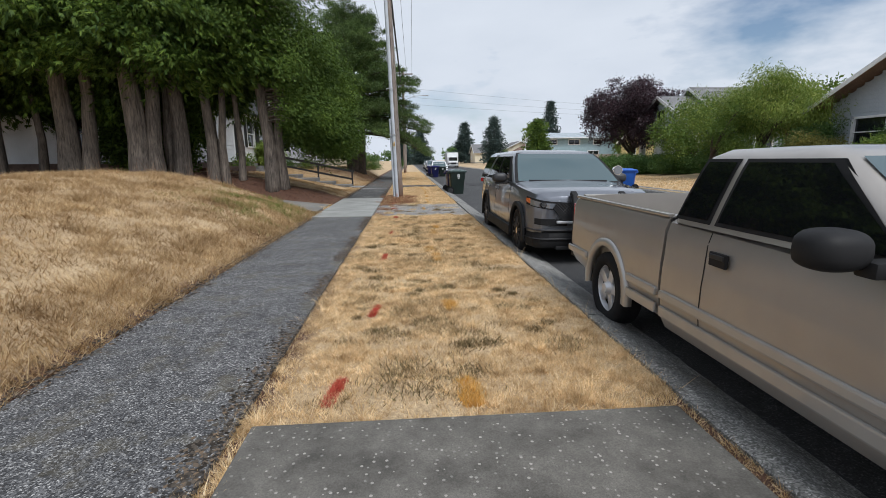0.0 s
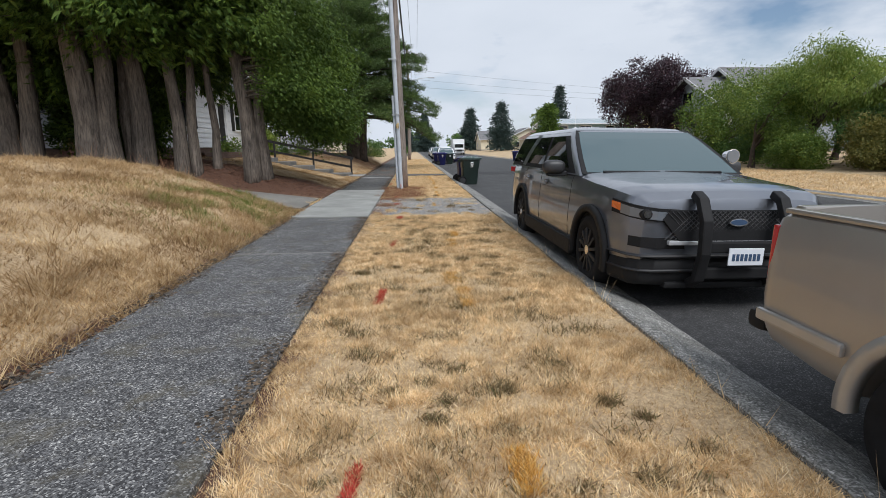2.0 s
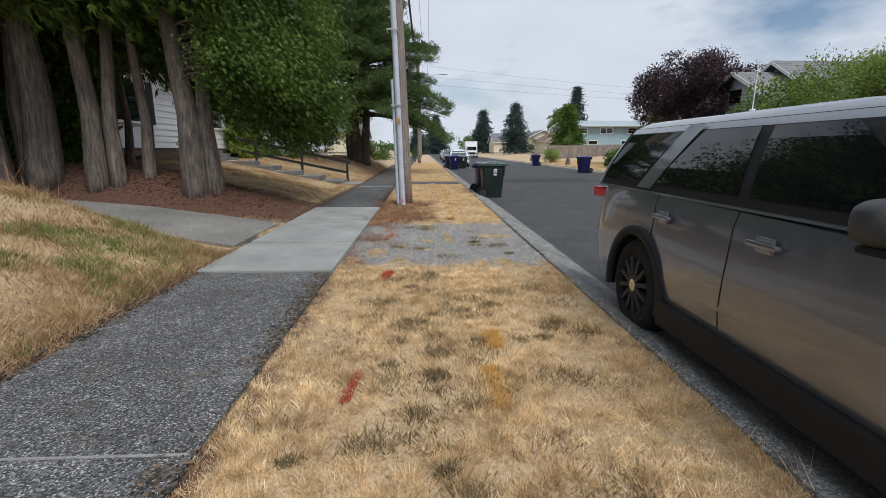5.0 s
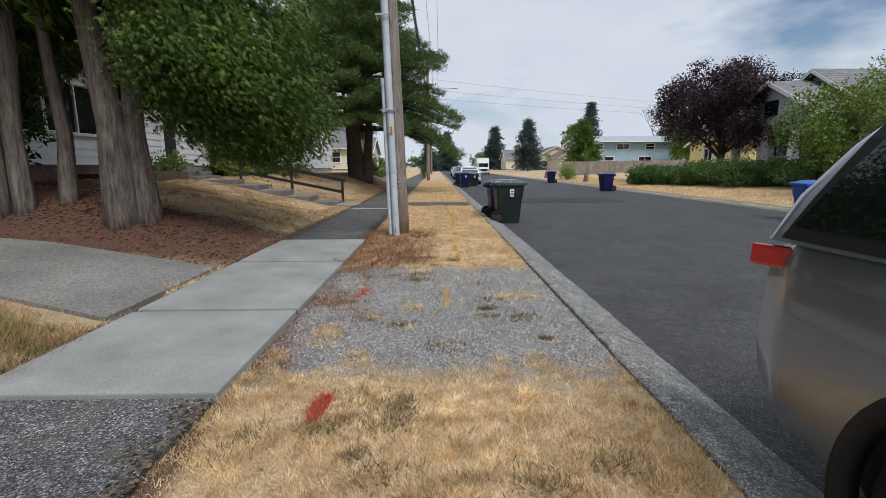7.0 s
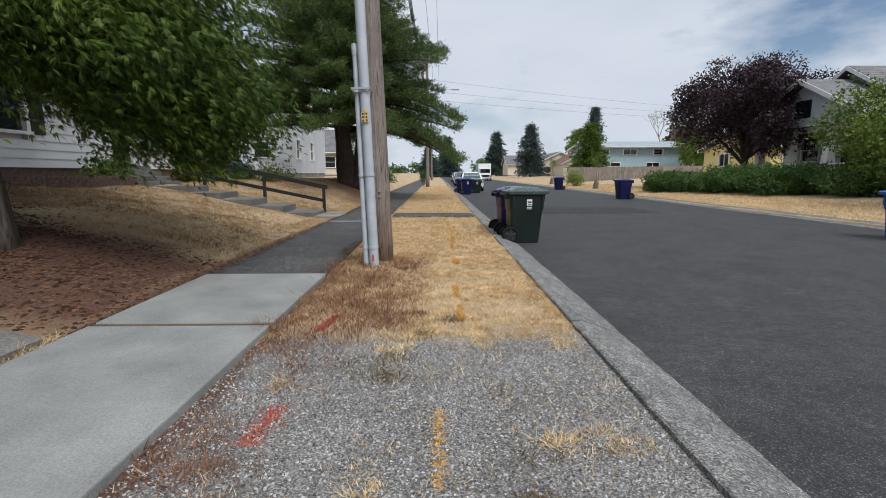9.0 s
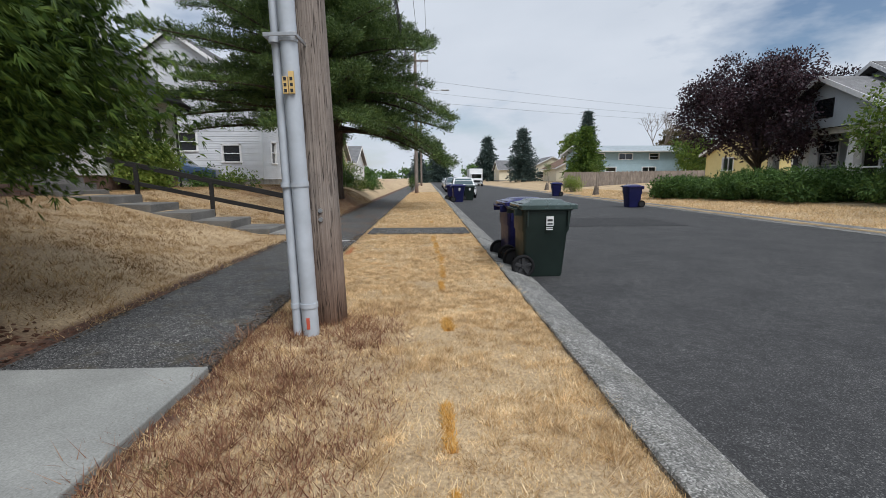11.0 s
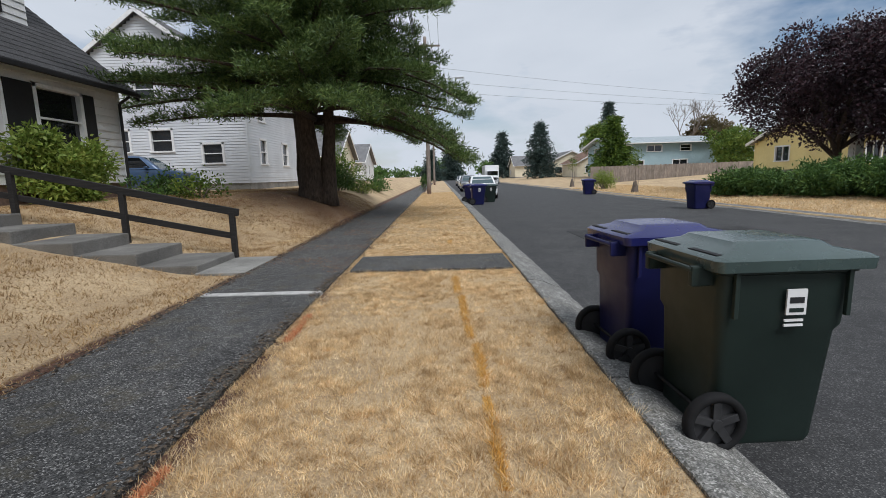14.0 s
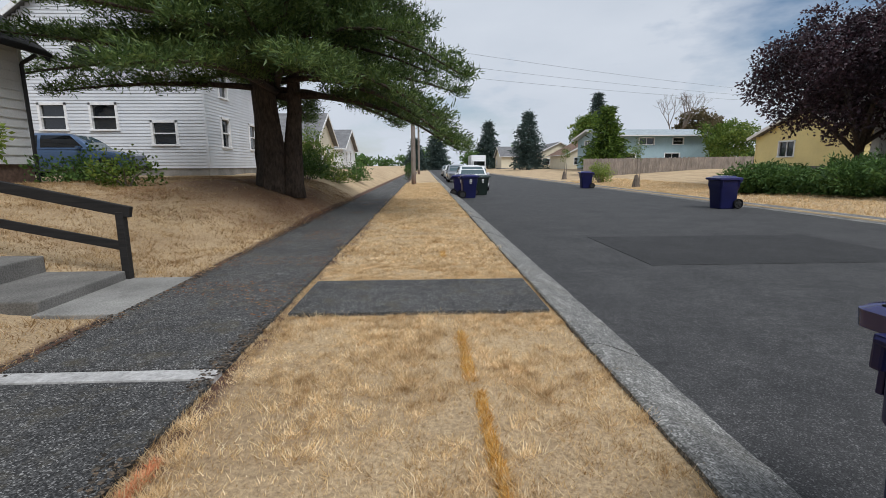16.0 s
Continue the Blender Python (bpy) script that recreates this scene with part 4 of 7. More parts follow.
low_shrub("yew_bush", -9.2, 19.2, (1.0, 0.8, 2.5), "tall dark evergreen bush behind the cedars", "cedar", 90, 44, 0.6, 60, 0.17, 0.06)
low_shrub("yew_bush", -10.9, 19.2, (1.1, 0.8, 2.5), "tall dark evergreen bush behind the cedars", "cedar", 91, 44, 0.6, 60, 0.17, 0.06)
low_shrub("garden_bush", -8.8, 34.6, (0.8, 1.0, 0.5), "low dark green bush at the house corner", "juniper", 71, 14, 0.4)
low_shrub("garden_bush", -7.0, 33.6, (0.9, 0.9, 0.45), "low dark green bush at the house corner", "maple", 72, 12, 0.35)
low_shrub("garden_bush", -8.9, 25.4, (0.6, 0.8, 0.5), "low green bush beside the garden steps", "maple", 73, 12, 0.35)
low_shrub("hedge_bush", -4.6, 41.5, (1.2, 1.5, 0.5), "low clipped green hedge bush beside the pavement", "juniper", 74, 18, 0.4)
low_shrub("hedge_bush", -3.9, 44.5, (0.9, 1.4, 0.55), "low green hedge bush beside the pavement", "maple", 75, 14, 0.4)
low_shrub("hedge_bush", -5.2, 46.5, (1.2, 1.2, 1.3), "tall loose green bush beside the pavement", "maple", 76, 18, 0.55)
low_shrub("hedge_bush", -3.7, 49.5, (0.9, 1.6, 0.5), "low green hedge bush beside the pavement", "juniper", 77, 14, 0.4)
low_shrub("verge_bush", 13.6, 57.5, (1.0, 1.0, 0.85), "rounded yellow-green bush on the far verge", "willow", 78, 16, 0.5)
low_shrub("verge_bush", -1.2, 66.0, (0.5, 0.5, 0.9), "dark green bush on the verge", "juniper", 79, 10, 0.4)


def conifer(x, y, h, w, label, leaf, seed, tiers=22, size=0.4, thin=1.0):
    r = np.random.default_rng(seed)
    limbs, cs, ds = [], [], []
    for i in range(tiers):
        k = (i + 0.5) / tiers
        z = h * (0.06 + 0.92 * k)
        for a in range(7):
            ang = a * 0.9 + i * 0.53 + r.normal() * 0.2
            ln = w * (1 - k) ** 0.9 * r.uniform(0.4, 1.25) + 0.12
            way = (math.cos(ang), math.sin(ang), 0.05)
            pts = arc((0, 0, z), way, ln, 0.18 * ln, 4)
            limbs.append((pts, 0.03))
            for q in np.linspace(0.25, 1, max(2, int(ln * 2.2 * thin))):
                p = pts[0].lerp(pts[3], q)
                cs.append(tuple(p))
                ds.append((way[0], way[1], -0.1))
    crown = leaf_cloud(cs, ds, 12, size * 0.45, size, size * 0.28, 0.0, r, 0.6)
    return limbed_tree("conifer_tree", (x, y, ground_z(x, y)), label, [((0, 0, 0), (0, 0, h), 0.16)], limbs, M["pine_bark"], M[leaf], crown)


conifer(21.3, 118, 11.5, 4.2, "blue-grey spruce beside the road", "spruce", 81, 24, 0.7)
conifer(20.0, 73.0, 7.2, 2.6, "dense green columnar conifer behind the fence", "cedar", 82, 26, 0.5, 1.6)
conifer(19.0, 160, 13.5, 4.5, "far dark conifer above the houses", "spruce", 83, 18, 1.0)
conifer(4.5, 180, 14.0, 4.5, "far dark conifer beyond the street", "spruce", 84, 18, 1.0)
conifer(-2.0, 150, 8.5, 3.0, "far dark conifer beyond the street", "spruce", 85, 18, 0.8)
conifer(36.0, 120, 15.0, 3.5, "tall dark conifer behind the blue house", "spruce", 86, 22, 0.8)
broad_tree("street_tree", 53, 112, "half-bare brown-leaved tree beyond the fence", "russet", 0.3, 4.0, (0, 0, 7.5), (5, 5, 3.6), 30, 1.3, 87, 9, 0.4, 0.25, "twig", forks=14)
broad_tree("garden_tree", 38, 80, "green tree behind the fence", "maple", 0.2, 2.0, (0, 0, 3.4), (4, 3, 2.4), 22, 1.3, 88, 12, 0.3, 0.18)
broad_tree("garden_tree", 26, 98, "loose green tree beyond the houses", "maple", 0.2, 3.0, (0, 0, 6.4), (2.6, 2.6, 3.2), 18, 1.2, 89, 10, 0.35, 0.2)


def bare_tree(x, y, h, seed):
    r = np.random.default_rng(seed)
    chunks = []

    def grow(p, d, ln, rad, depth):
        q = p + d * ln
        chunks.append(tube([p, p.lerp(q, 0.5) + Vector(r.normal(size=3) * ln * 0.03), q], [rad, rad * 0.85, rad * 0.7], 5))
        if depth:
            for _ in range(3):
                e = (d + Vector(r.normal(size=3)) * 0.38 + Vector((0, 0, 0.12))).normalized()
                grow(q, e, ln * r.uniform(0.6, 0.85), rad * 0.6, depth - 1)

    grow(Vector((0, 0, -0.2)), Vector((0, 0, 1)), h * 0.3, 0.22, 5)
    t = empty("bare_tree", (x, y, ground_z(x, y)), "leafless grey tree behind the blue house", "tree")
    v, f = joined(chunks)
    tagged(mesh_object("branchwork", v, f, M["twig"], t), kind="stuff")


bare_tree(46.5, 109, 15.5, 91)


def treeline():
    r = np.random.default_rng(99)
    faces = []
    for i in range(80):
        x = r.uniform(-260, 330)
        y = r.uniform(240, 420) if x < 140 else r.uniform(160, 300)
        if abs(x - 8) < 6:
            y += 120
        h, w = r.uniform(6, 13), r.uniform(5, 9)
        bl = [((x + r.normal() * w * 0.4, y + r.normal() * w * 0.3, h * r.uniform(0.25, 0.8)), (w * 0.4, w * 0.4, h * 0.25)) for _ in range(5)]
        faces.append(clump_crown(r, bl, 0.45, 1.0, 2.0, 1.2))
    ob = tri_mesh("far_woods", np.concatenate(faces), 4, M["juniper"])
    tagged(ob, "hazy dark green line of far trees and woods", "trees", kind="stuff")


treeline()

# ---- houses ----


def lap_wall(p0, p1, z0, ztop, lap, openings, thick=0.03):
    """Boards from p0 to p1 (plan points, seen from outside with p0 on the left), cut round openings (u0, u1, z0, z1); ztop(u) gives the wall's height."""
    p0, p1 = Vector((*p0, 0)), Vector((*p1, 0))
    u = (p1 - p0).normalized()
    out = Vector((u.y, -u.x, 0))
    width = (p1 - p0).length
    boards = []
    zmax = max(ztop(width * q) for q in (0, 0.25, 0.5, 0.75, 1))
    z = z0
    while z < zmax - 0.005:
        zt = min(z + lap, zmax)
        us = np.linspace(0, width, 241)
        ok = np.array([ztop(a) for a in us]) >= zt - 0.01
        if not ok.any():
            break
        a, b = us[ok][0], us[ok][-1]
        spans = [(a, b)]
        for o0, o1, oz0, oz1 in openings:
            if zt > oz0 + 0.02 and z < oz1 - 0.02:
                spans = [s for q0, q1 in spans for s in ((q0, min(q1, o0)), (max(q0, o1), q1)) if s[1] - s[0] > 0.01]
        for a, b in spans:
            o, vs = 0, []
            for e in (a, b):
                c = p0 + u * e
                vs += [c + out * thick + Vector((0, 0, z)), c + out * 0.006 + Vector((0, 0, zt)), c - out * 0.12 + Vector((0, 0, zt)), c - out * 0.12 + Vector((0, 0, z))]
            boards.append(vs)
            fs = [(o, o + 4, o + 5, o + 1), (o + 1, o + 5, o + 6, o + 2), (o + 2, o + 6, o + 7, o + 3), (o + 3, o + 7, o + 4, o), (o, o + 1, o + 2, o + 3), (o + 4, o + 7, o + 6, o + 5)]
        z = zt
    return boards, u, out


def house_window(house, p0, u, out, o, frame, shutters=False, bars=(1, 2)):
    """A framed window in its opening, with panes, sill and, if asked, shutters."""
    u0, u1, z0, z1 = o
    w = empty("window", (0, 0, 0), "", "")
    w.parent = house
    m = Matrix((Vector((u.x, out.x, 0)), Vector((u.y, out.y, 0)), Vector((0, 0, 1)))).to_4x4()
    m = Matrix.Translation(p0) @ m

    def b(name, x0, x1, y0, y1, a0, a1, mat, parent=w, bev=0.006):
        return part(name, box(x0, x1, y0, y1, a0, a1, bev, m), mat, parent)

    t = 0.09
    bm = bmesh.new()
    for x0, x1, a0, a1 in ((u0 - t, u0 + 0.02, z0 - 0.02, z1 + t), (u1 - 0.02, u1 + t, z0 - 0.02, z1 + t), (u0 - t, u1 + t, z1 - 0.02, z1 + t)):
        add_box(bm, x0, x1, -0.10, 0.055, a0, a1, 0.006, m)
    nx, nz = bars
    for i in range(1, nx):
        c = u0 + (u1 - u0) * i / nx
        add_box(bm, c - 0.025, c + 0.025, -0.06, 0.01, z0, z1, 0, m)
    for i in range(1, nz):
        c = z0 + (z1 - z0) * i / nz
        add_box(bm, u0, u1, -0.055, 0.012, c - 0.025, c + 0.025, 0, m)
    part("window_frame", bm, frame, w)
    b("window_sill", u0 - t - 0.03, u1 + t + 0.03, -0.10, 0.09, z0 - 0.07, z0 + 0.01, frame)
    for i in range(nx):
        for j in range(nz):
            b("pane", u0 + (u1 - u0) * i / nx + 0.03, u0 + (u1 - u0) * (i + 1) / nx - 0.03, -0.075, -0.068, z0 + (z1 - z0) * j / nz + 0.03, z0 + (z1 - z0) * (j + 1) / nz - 0.03, M["pane"], bev=0)
    # near-black sheet stands in for the unlit room behind the panes
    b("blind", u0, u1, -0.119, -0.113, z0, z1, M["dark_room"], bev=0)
    if shutters:
        for x0, x1 in ((u0 - t - 0.42, u0 - t - 0.02), (u1 + t + 0.02, u1 + t + 0.42)):
            bm = box(x0, x1, 0.032, 0.06, z0 - 0.05, z1 + 0.05, 0.006, m)
            part("shutter", bm, M["trim_black"], w)
    return w


def build_house(name, label, x0, x1, y0, y1, zb, zw, ridge, rise, siding, roofing, trim, lap=0.2, windows=None, over=0.45, base="old_concrete", foot=0.35, doors=None, shutters=False, bars=(1, 2)):
    """A gabled house. ridge: 'x' or 'y'. windows: {wall: [(u0, u1, z0, z1)]} with walls s, e, n, w, each measured from its left end seen from outside."""
    h = empty(name, ((x0 + x1) / 2, (y0 + y1) / 2, zb), label, "house")
    inv = Matrix.Translation((-(x0 + x1) / 2, -(y0 + y1) / 2, -zb))
    windows = windows or {}
    doors = doors or {}
    part("foundation", box(x0 + 0.02, x1 - 0.02, y0 + 0.02, y1 - 0.02, zb - 1.2, zb + foot, 0, inv), M[base], h)
    corners = dict(s=((x0, y0), (x1, y0)), e=((x1, y0), (x1, y1)), n=((x1, y1), (x0, y1)), w=((x0, y1), (x0, y0)))
    for side, (p0, p1) in corners.items():
        width = (Vector(p1) - Vector(p0)).length
        gable = (ridge == "y") == (side in "sn")
        top = (lambda a, width=width: zw + rise * (1 - abs(a / width * 2 - 1))) if gable else (lambda a: zw)
        ops = windows.get(side, [])
        dr = doors.get(side, [])
        boards, u, out = lap_wall(p0, p1, zb + foot, top, lap, ops + dr)
        pts = [(q, zb + foot) for q in (0, width)] + [(q, top(q) - 0.02) for q in ((width, width / 2, 0) if gable else (width, 0))]
        k = len(pts)
        cv = [inv @ (Vector((*p0, 0)) + u * q - out * d + Vector((0, 0, z))) for d in (0.125, 0.165) for q, z in pts]
        core = mesh_object("wall", cv, [tuple(range(k)), tuple(range(k, 2 * k))[::-1]] + [(i, i + k, (i + 1) % k + k, (i + 1) % k) for i in range(k)], M[siding], h)
        bf = [(0, 4, 5, 1), (1, 5, 6, 2), (2, 6, 7, 3), (3, 7, 4, 0), (0, 1, 2, 3), (4, 7, 6, 5)]
        for b in boards:
            mesh_object("siding_board", [inv @ v for v in b], bf, M[siding], core)
        origin = inv @ Vector((*p0, 0))
        for o in ops:
            house_window(h, origin, u, out, o, M[trim], shutters, bars if o[1] - o[0] < 1.6 else (2, 1))
        m = Matrix.Translation(origin) @ Matrix((Vector((u.x, out.x, 0)), Vector((u.y, out.y, 0)), Vector((0, 0, 1)))).to_4x4()
        for o in dr:
            d = part("door", box(o[0] + 0.03, o[1] - 0.03, -0.10, -0.05, o[2], o[3], 0.006, m), M["blackwood"], h)
            part("door_frame", add_box(add_box(box(o[0] - 0.09, o[0] + 0.03, -0.11, 0.05, o[2], o[3] + 0.09, 0, m), o[1] - 0.03, o[1] + 0.09, -0.11, 0.05, o[2], o[3] + 0.09, 0, m), o[0] + 0.03, o[1] - 0.03, -0.11, 0.05, o[3], o[3] + 0.09, 0, m), M["trim_white"], h)
            kb = bmesh.new()
            add_cyl(kb, m @ Vector((o[1] - 0.15, -0.05, o[2] + 1.0)), m @ Vector((o[1] - 0.15, 0.0, o[2] + 1.0)), 0.03, 0.03, 10)
            part("handle", kb, M["galv"], d)
    for cx, cy in ((x0, y0), (x1, y0), (x1, y1), (x0, y1)):
        part("corner_board", box(cx - 0.05, cx + 0.05, cy - 0.05, cy + 0.05, zb + foot, zw, 0.004, inv), M[siding], h)
    # two roof slopes with eaves, verges and a ridge
    cxm, cym = (x0 + x1) / 2, (y0 + y1) / 2
    run = (x1 - x0) / 2 if ridge == "y" else (y1 - y0) / 2
    slope = rise / run
    a0, a1 = (y0 - over, y1 + over) if ridge == "y" else (x0 - over, x1 + over)
    for sgn in (-1, 1):
        e, ze, t = run + over, zw - slope * over, 0.13
        pts = [(0, zw + rise), (sgn * e, ze), (sgn * e, ze + t), (0, zw + rise + t)]
        vs = []
        for a in (a0, a1):
            for d, z in pts:
                vs.append((cxm + d, a, z) if ridge == "y" else (a, cym + d, z))
        fs = [(0, 1, 5, 4), (1, 2, 6, 5), (2, 3, 7, 6), (3, 0, 4, 7), (0, 3, 2, 1), (4, 5, 6, 7)]
        rf = mesh_object("roof", [inv @ (Vector(v) + Vector((0, 0, 0.01))) for v in vs], fs, M[roofing], h)
        # white board along each sloping gable edge
        for a, side in ((a0, -1), (a1, 1)):
            bv = []
            for k in (0.002, 0.045):
                for d, z in ((0.0, zw + rise + t), (sgn * e, ze + t), (sgn * e, ze - 0.10), (0.0, zw + rise - 0.10)):
                    bv.append((cxm + d, a + side * k, z) if ridge == "y" else (a + side * k, cym + d, z))
            mesh_object("barge_board", [inv @ Vector(v) for v in bv], [(0, 1, 2, 3), (7, 6, 5, 4), (0, 4, 5, 1), (1, 5, 6, 2), (2, 6, 7, 3), (3, 7, 4, 0)], M[trim if not shutters else "trim_black"], h)
        # courses of shingles, laid from the eave up
        n = max(4, int(math.hypot(e, slope * e) / 0.28))
        vs, fs = [], []
        for i in range(n):
            q0, q1 = i / n, (i + 1) / n
            o = len(vs)
            for a in (a0 + 0.01, a1 - 0.01):
                for q, lift in ((q0, 0.022), (q1, 0.004), (q0, 0.001)):
                    d, z = sgn * e * (1 - q), ze + t + slope * e * q + lift + 0.012
                    vs.append((cxm + d, a, z) if ridge == "y" else (a, cym + d, z))
            fs += [(o, o + 1, o + 4, o + 3), (o, o + 3, o + 5, o + 2)]
        tagged(mesh_object("shingle_course", [inv @ Vector(v) for v in vs], fs, M[roofing], rf), kind="stuff")
        # fascia and gutter along the eave
        g0, g1 = sorted((sgn * (e + 0.002), sgn * (e + 0.10)))
        bx = (cxm + g0, cxm + g1, a0, a1) if ridge == "y" else (a0, a1, cym + g0, cym + g1)
        part("gutter", box(*bx, ze + 0.0, ze + 0.11, 0.015, inv), M["trim_black" if trim != "trim_white" or shutters else "trim_white"], h)
    return h


build_house("white_house", "white lap-sided house with dark shingle roof and black shutters", -20.4, -9.65, 20.5, 34.35, 0.95, 4.45, "y", 4.6, "siding_white", "roof", "trim_white", 0.22,
            {"e": [(1.2, 3.4, 2.3, 3.6), (8.5, 9.8, 2.35, 3.85), (10.8, 12.25, 2.35, 3.85)], "s": [(2.0, 3.4, 2.0, 3.3), (6.5, 7.6, 2.0, 3.3)], "n": [(3, 4.2, 2.2, 3.4)]},
            0.42, "brick", 0.5, {"e": [(6.3, 7.3, 1.45, 3.55)]}, True)
build_house("pale_house", "two-storey pale lap-sided house behind a pine", -19.0, -9.4, 43.6, 53.5, 0.95, 6.3, "y", 3.4, "siding_grey", "roof_grey", "trim_white", 0.14,
            {"s": [(2.6, 3.65, 3.0, 4.05), (4.75, 5.8, 3.0, 4.05), (7.3, 8.3, 2.35, 3.3), (4.2, 5.2, 5.6, 6.5), (7.2, 8.1, 5.4, 6.3)], "e": [(1.6, 2.5, 2.3, 3.6), (5.2, 6.2, 2.3, 3.6), (1.6, 2.5, 4.6, 5.7)]}, 0.3)
build_house("cream_house", "small cream gabled bungalow with white trim", -17.0, -9.0, 62.5, 71, 0.8, 3.6, "x", 2.4, "siding_cream", "roof_grey", "trim_white", 0.2,
            {"e": [(2.0, 3.2, 1.9, 3.0), (5.0, 6.4, 1.9, 3.0)], "s": [(5.4, 6.6, 1.9, 3.0)]}, 0.45)
build_house("white_bungalow", "small white bungalow with grey roof down the street", -17.0, -9.0, 76.5, 86, 0.8, 3.4, "x", 2.2, "siding_white", "roof_grey", "trim_white", 0.2,
            {"e": [(2.0, 3.2, 1.9, 3.0), (5.0, 6.4, 1.9, 3.0)], "s": [(5.4, 6.6, 1.9, 3.0)]}, 0.45)
build_house("blue_house", "pale blue two-storey house with low pale roof", 24.5, 38.5, 84.5, 96, 0.5, 5.2, "x", 1.0, "siding_blue", "roof_pale", "trim_white", 0.25,
            {"s": [(0.8, 2.2, 4.0, 4.8), (4.4, 6.4, 4.0, 4.8), (9.0, 10.4, 4.0, 4.8), (2.5, 4.0, 1.6, 2.8), (8.0, 10, 1.6, 2.8)], "w": [(3, 5, 3.8, 4.8), (7, 9, 3.8, 4.8)]}, 0.9)
build_house("yellow_house", "yellow single-storey house behind junipers and plum tree", 27.5, 41.0, 50.5, 60, 0.85, 3.5, "x", 1.7, "siding_yellow", "roof_grey", "trim_white", 0.3,
            {"s": [(1.0, 2.0, 1.7, 2.9), (4.0, 5.6, 1.9, 3.0), (8.5, 10.4, 1.9, 3.0)], "w": [(2.5, 4.0, 1.9, 3.0)]}, 0.5, bars=(2, 1))
craft = build_house("craftsman_house", "slate-blue craftsman house with white gable trim and porch", 24.6, 34.0, 35.0, 45.0, 0.9, 4.2, "x", 3.0, "siding_slate", "roof_grey", "trim_white", 0.2,
            {"w": [(1.5, 2.9, 2.0, 3.4), (6.9, 8.4, 2.0, 3.4), (4.4, 5.6, 5.0, 6.1)], "s": [(2.0, 3.4, 2.0, 3.4), (6, 7.4, 2.0, 3.4)]}, 0.7, doors={"w": [(4.5, 5.5, 1.25, 3.35)]})
build_house("grey_bungalow", "grey craftsman bungalow with wide brown eaves", 21.5, 31.0, 14.0, 23.0, 0.9, 4.1, "x", 2.3, "siding_slate", "roof_brown", "trim_white", 0.2,
            {"w": [(1.2, 2.8, 1.9, 3.2), (5.8, 7.4, 1.9, 3.2)], "s": [(2, 3.4, 1.9, 3.2)]}, 0.9)
build_house("far_house", "far low grey house down the street", 24.0, 34.0, 122, 132, 0.3, 3.6, "y", 2.4, "siding_cream", "roof_grey", "trim_white", 0.4, {"s": [(1.5, 3, 1.4, 2.6), (6, 7.5, 1.4, 2.6)]}, 0.5)
build_house("far_house", "far grey-roofed house down the street", 20.0, 28.0, 142, 152, 0.3, 3.6, "x", 2.4, "siding_cream", "roof_grey", "trim_white", 0.4, {"w": [(1.5, 3, 1.4, 2.6)]}, 0.5)
build_house("brown_house", "low grey-brown roofed house beside the spruce", 25.0, 35.0, 104, 114, 0.3, 3.2, "y", 2.6, "siding_cream", "roof_brown", "trim_white", 0.4, {"s": [(1.5, 3, 1.4, 2.6), (6, 7.5, 1.4, 2.6)]}, 0.5)

# the dormer on the white house's front slope
dormer = part("dormer", box(-13.6, -11.25, 27.6, 33.2, 5.2, 8.3, 0.0), M["siding_white"])
tagged(dormer, "white lap-sided dormer on the dark shingle roof", "dormer")
boards, du, dout = lap_wall((-11.25, 27.6), (-11.25, 33.2), 5.2, lambda a: 8.3, 0.2, [(3.2, 4.3, 6.0, 7.4)])
for b in boards:
    mesh_object("siding_board", [v + dout * 0.13 for v in b], [(0, 4, 5, 1), (1, 5, 6, 2), (2, 6, 7, 3), (3, 7, 4, 0), (0, 1, 2, 3), (4, 7, 6, 5)], M["siding_white"], dormer)
house_window(dormer, Vector((-11.25, 27.6, 0)) + dout * 0.13, du, dout, (3.2, 4.3, 6.0, 7.4), M["trim_white"], True)
for s in (-1, 1):
    mesh_object("dormer_roof", [(-14.5, 30.4 + s * 3.2, 8.1), (-10.8, 30.4 + s * 3.2, 8.1), (-10.8, 30.4, 9.9), (-14.5, 30.4, 9.9), (-14.5, 30.4 + s * 3.2, 8.22), (-10.8, 30.4 + s * 3.2, 8.22), (-10.8, 30.4, 10.02), (-14.5, 30.4, 10.02)], [(0, 1, 2, 3), (7, 6, 5, 4), (0, 4, 5, 1), (1, 5, 6, 2), (2, 6, 7, 3), (3, 7, 4, 0)], M["roof"], dormer)
mesh_object("dormer_gable", [(-11.2, 27.6, 8.3), (-11.2, 33.2, 8.3), (-11.2, 30.4, 9.85), (-11.3, 27.6, 8.3), (-11.3, 33.2, 8.3), (-11.3, 30.4, 9.85)], [(0, 1, 2), (5, 4, 3), (0, 3, 4, 1), (1, 4, 5, 2), (2, 5, 3, 0)], M["siding_white"], dormer)
downpipe = part("downpipe", add_cyl(add_cyl(bmesh.new(), (-9.52, 34.25, 1.0), (-9.52, 34.25, 3.85), 0.045, 0.045, 10), (-9.52, 34.25, 3.85), (-9.22, 34.35, 4.08), 0.045, 0.045, 10), M["trim_black"])
tagged(downpipe, "black downpipe at the corner of the white house", "downpipe")


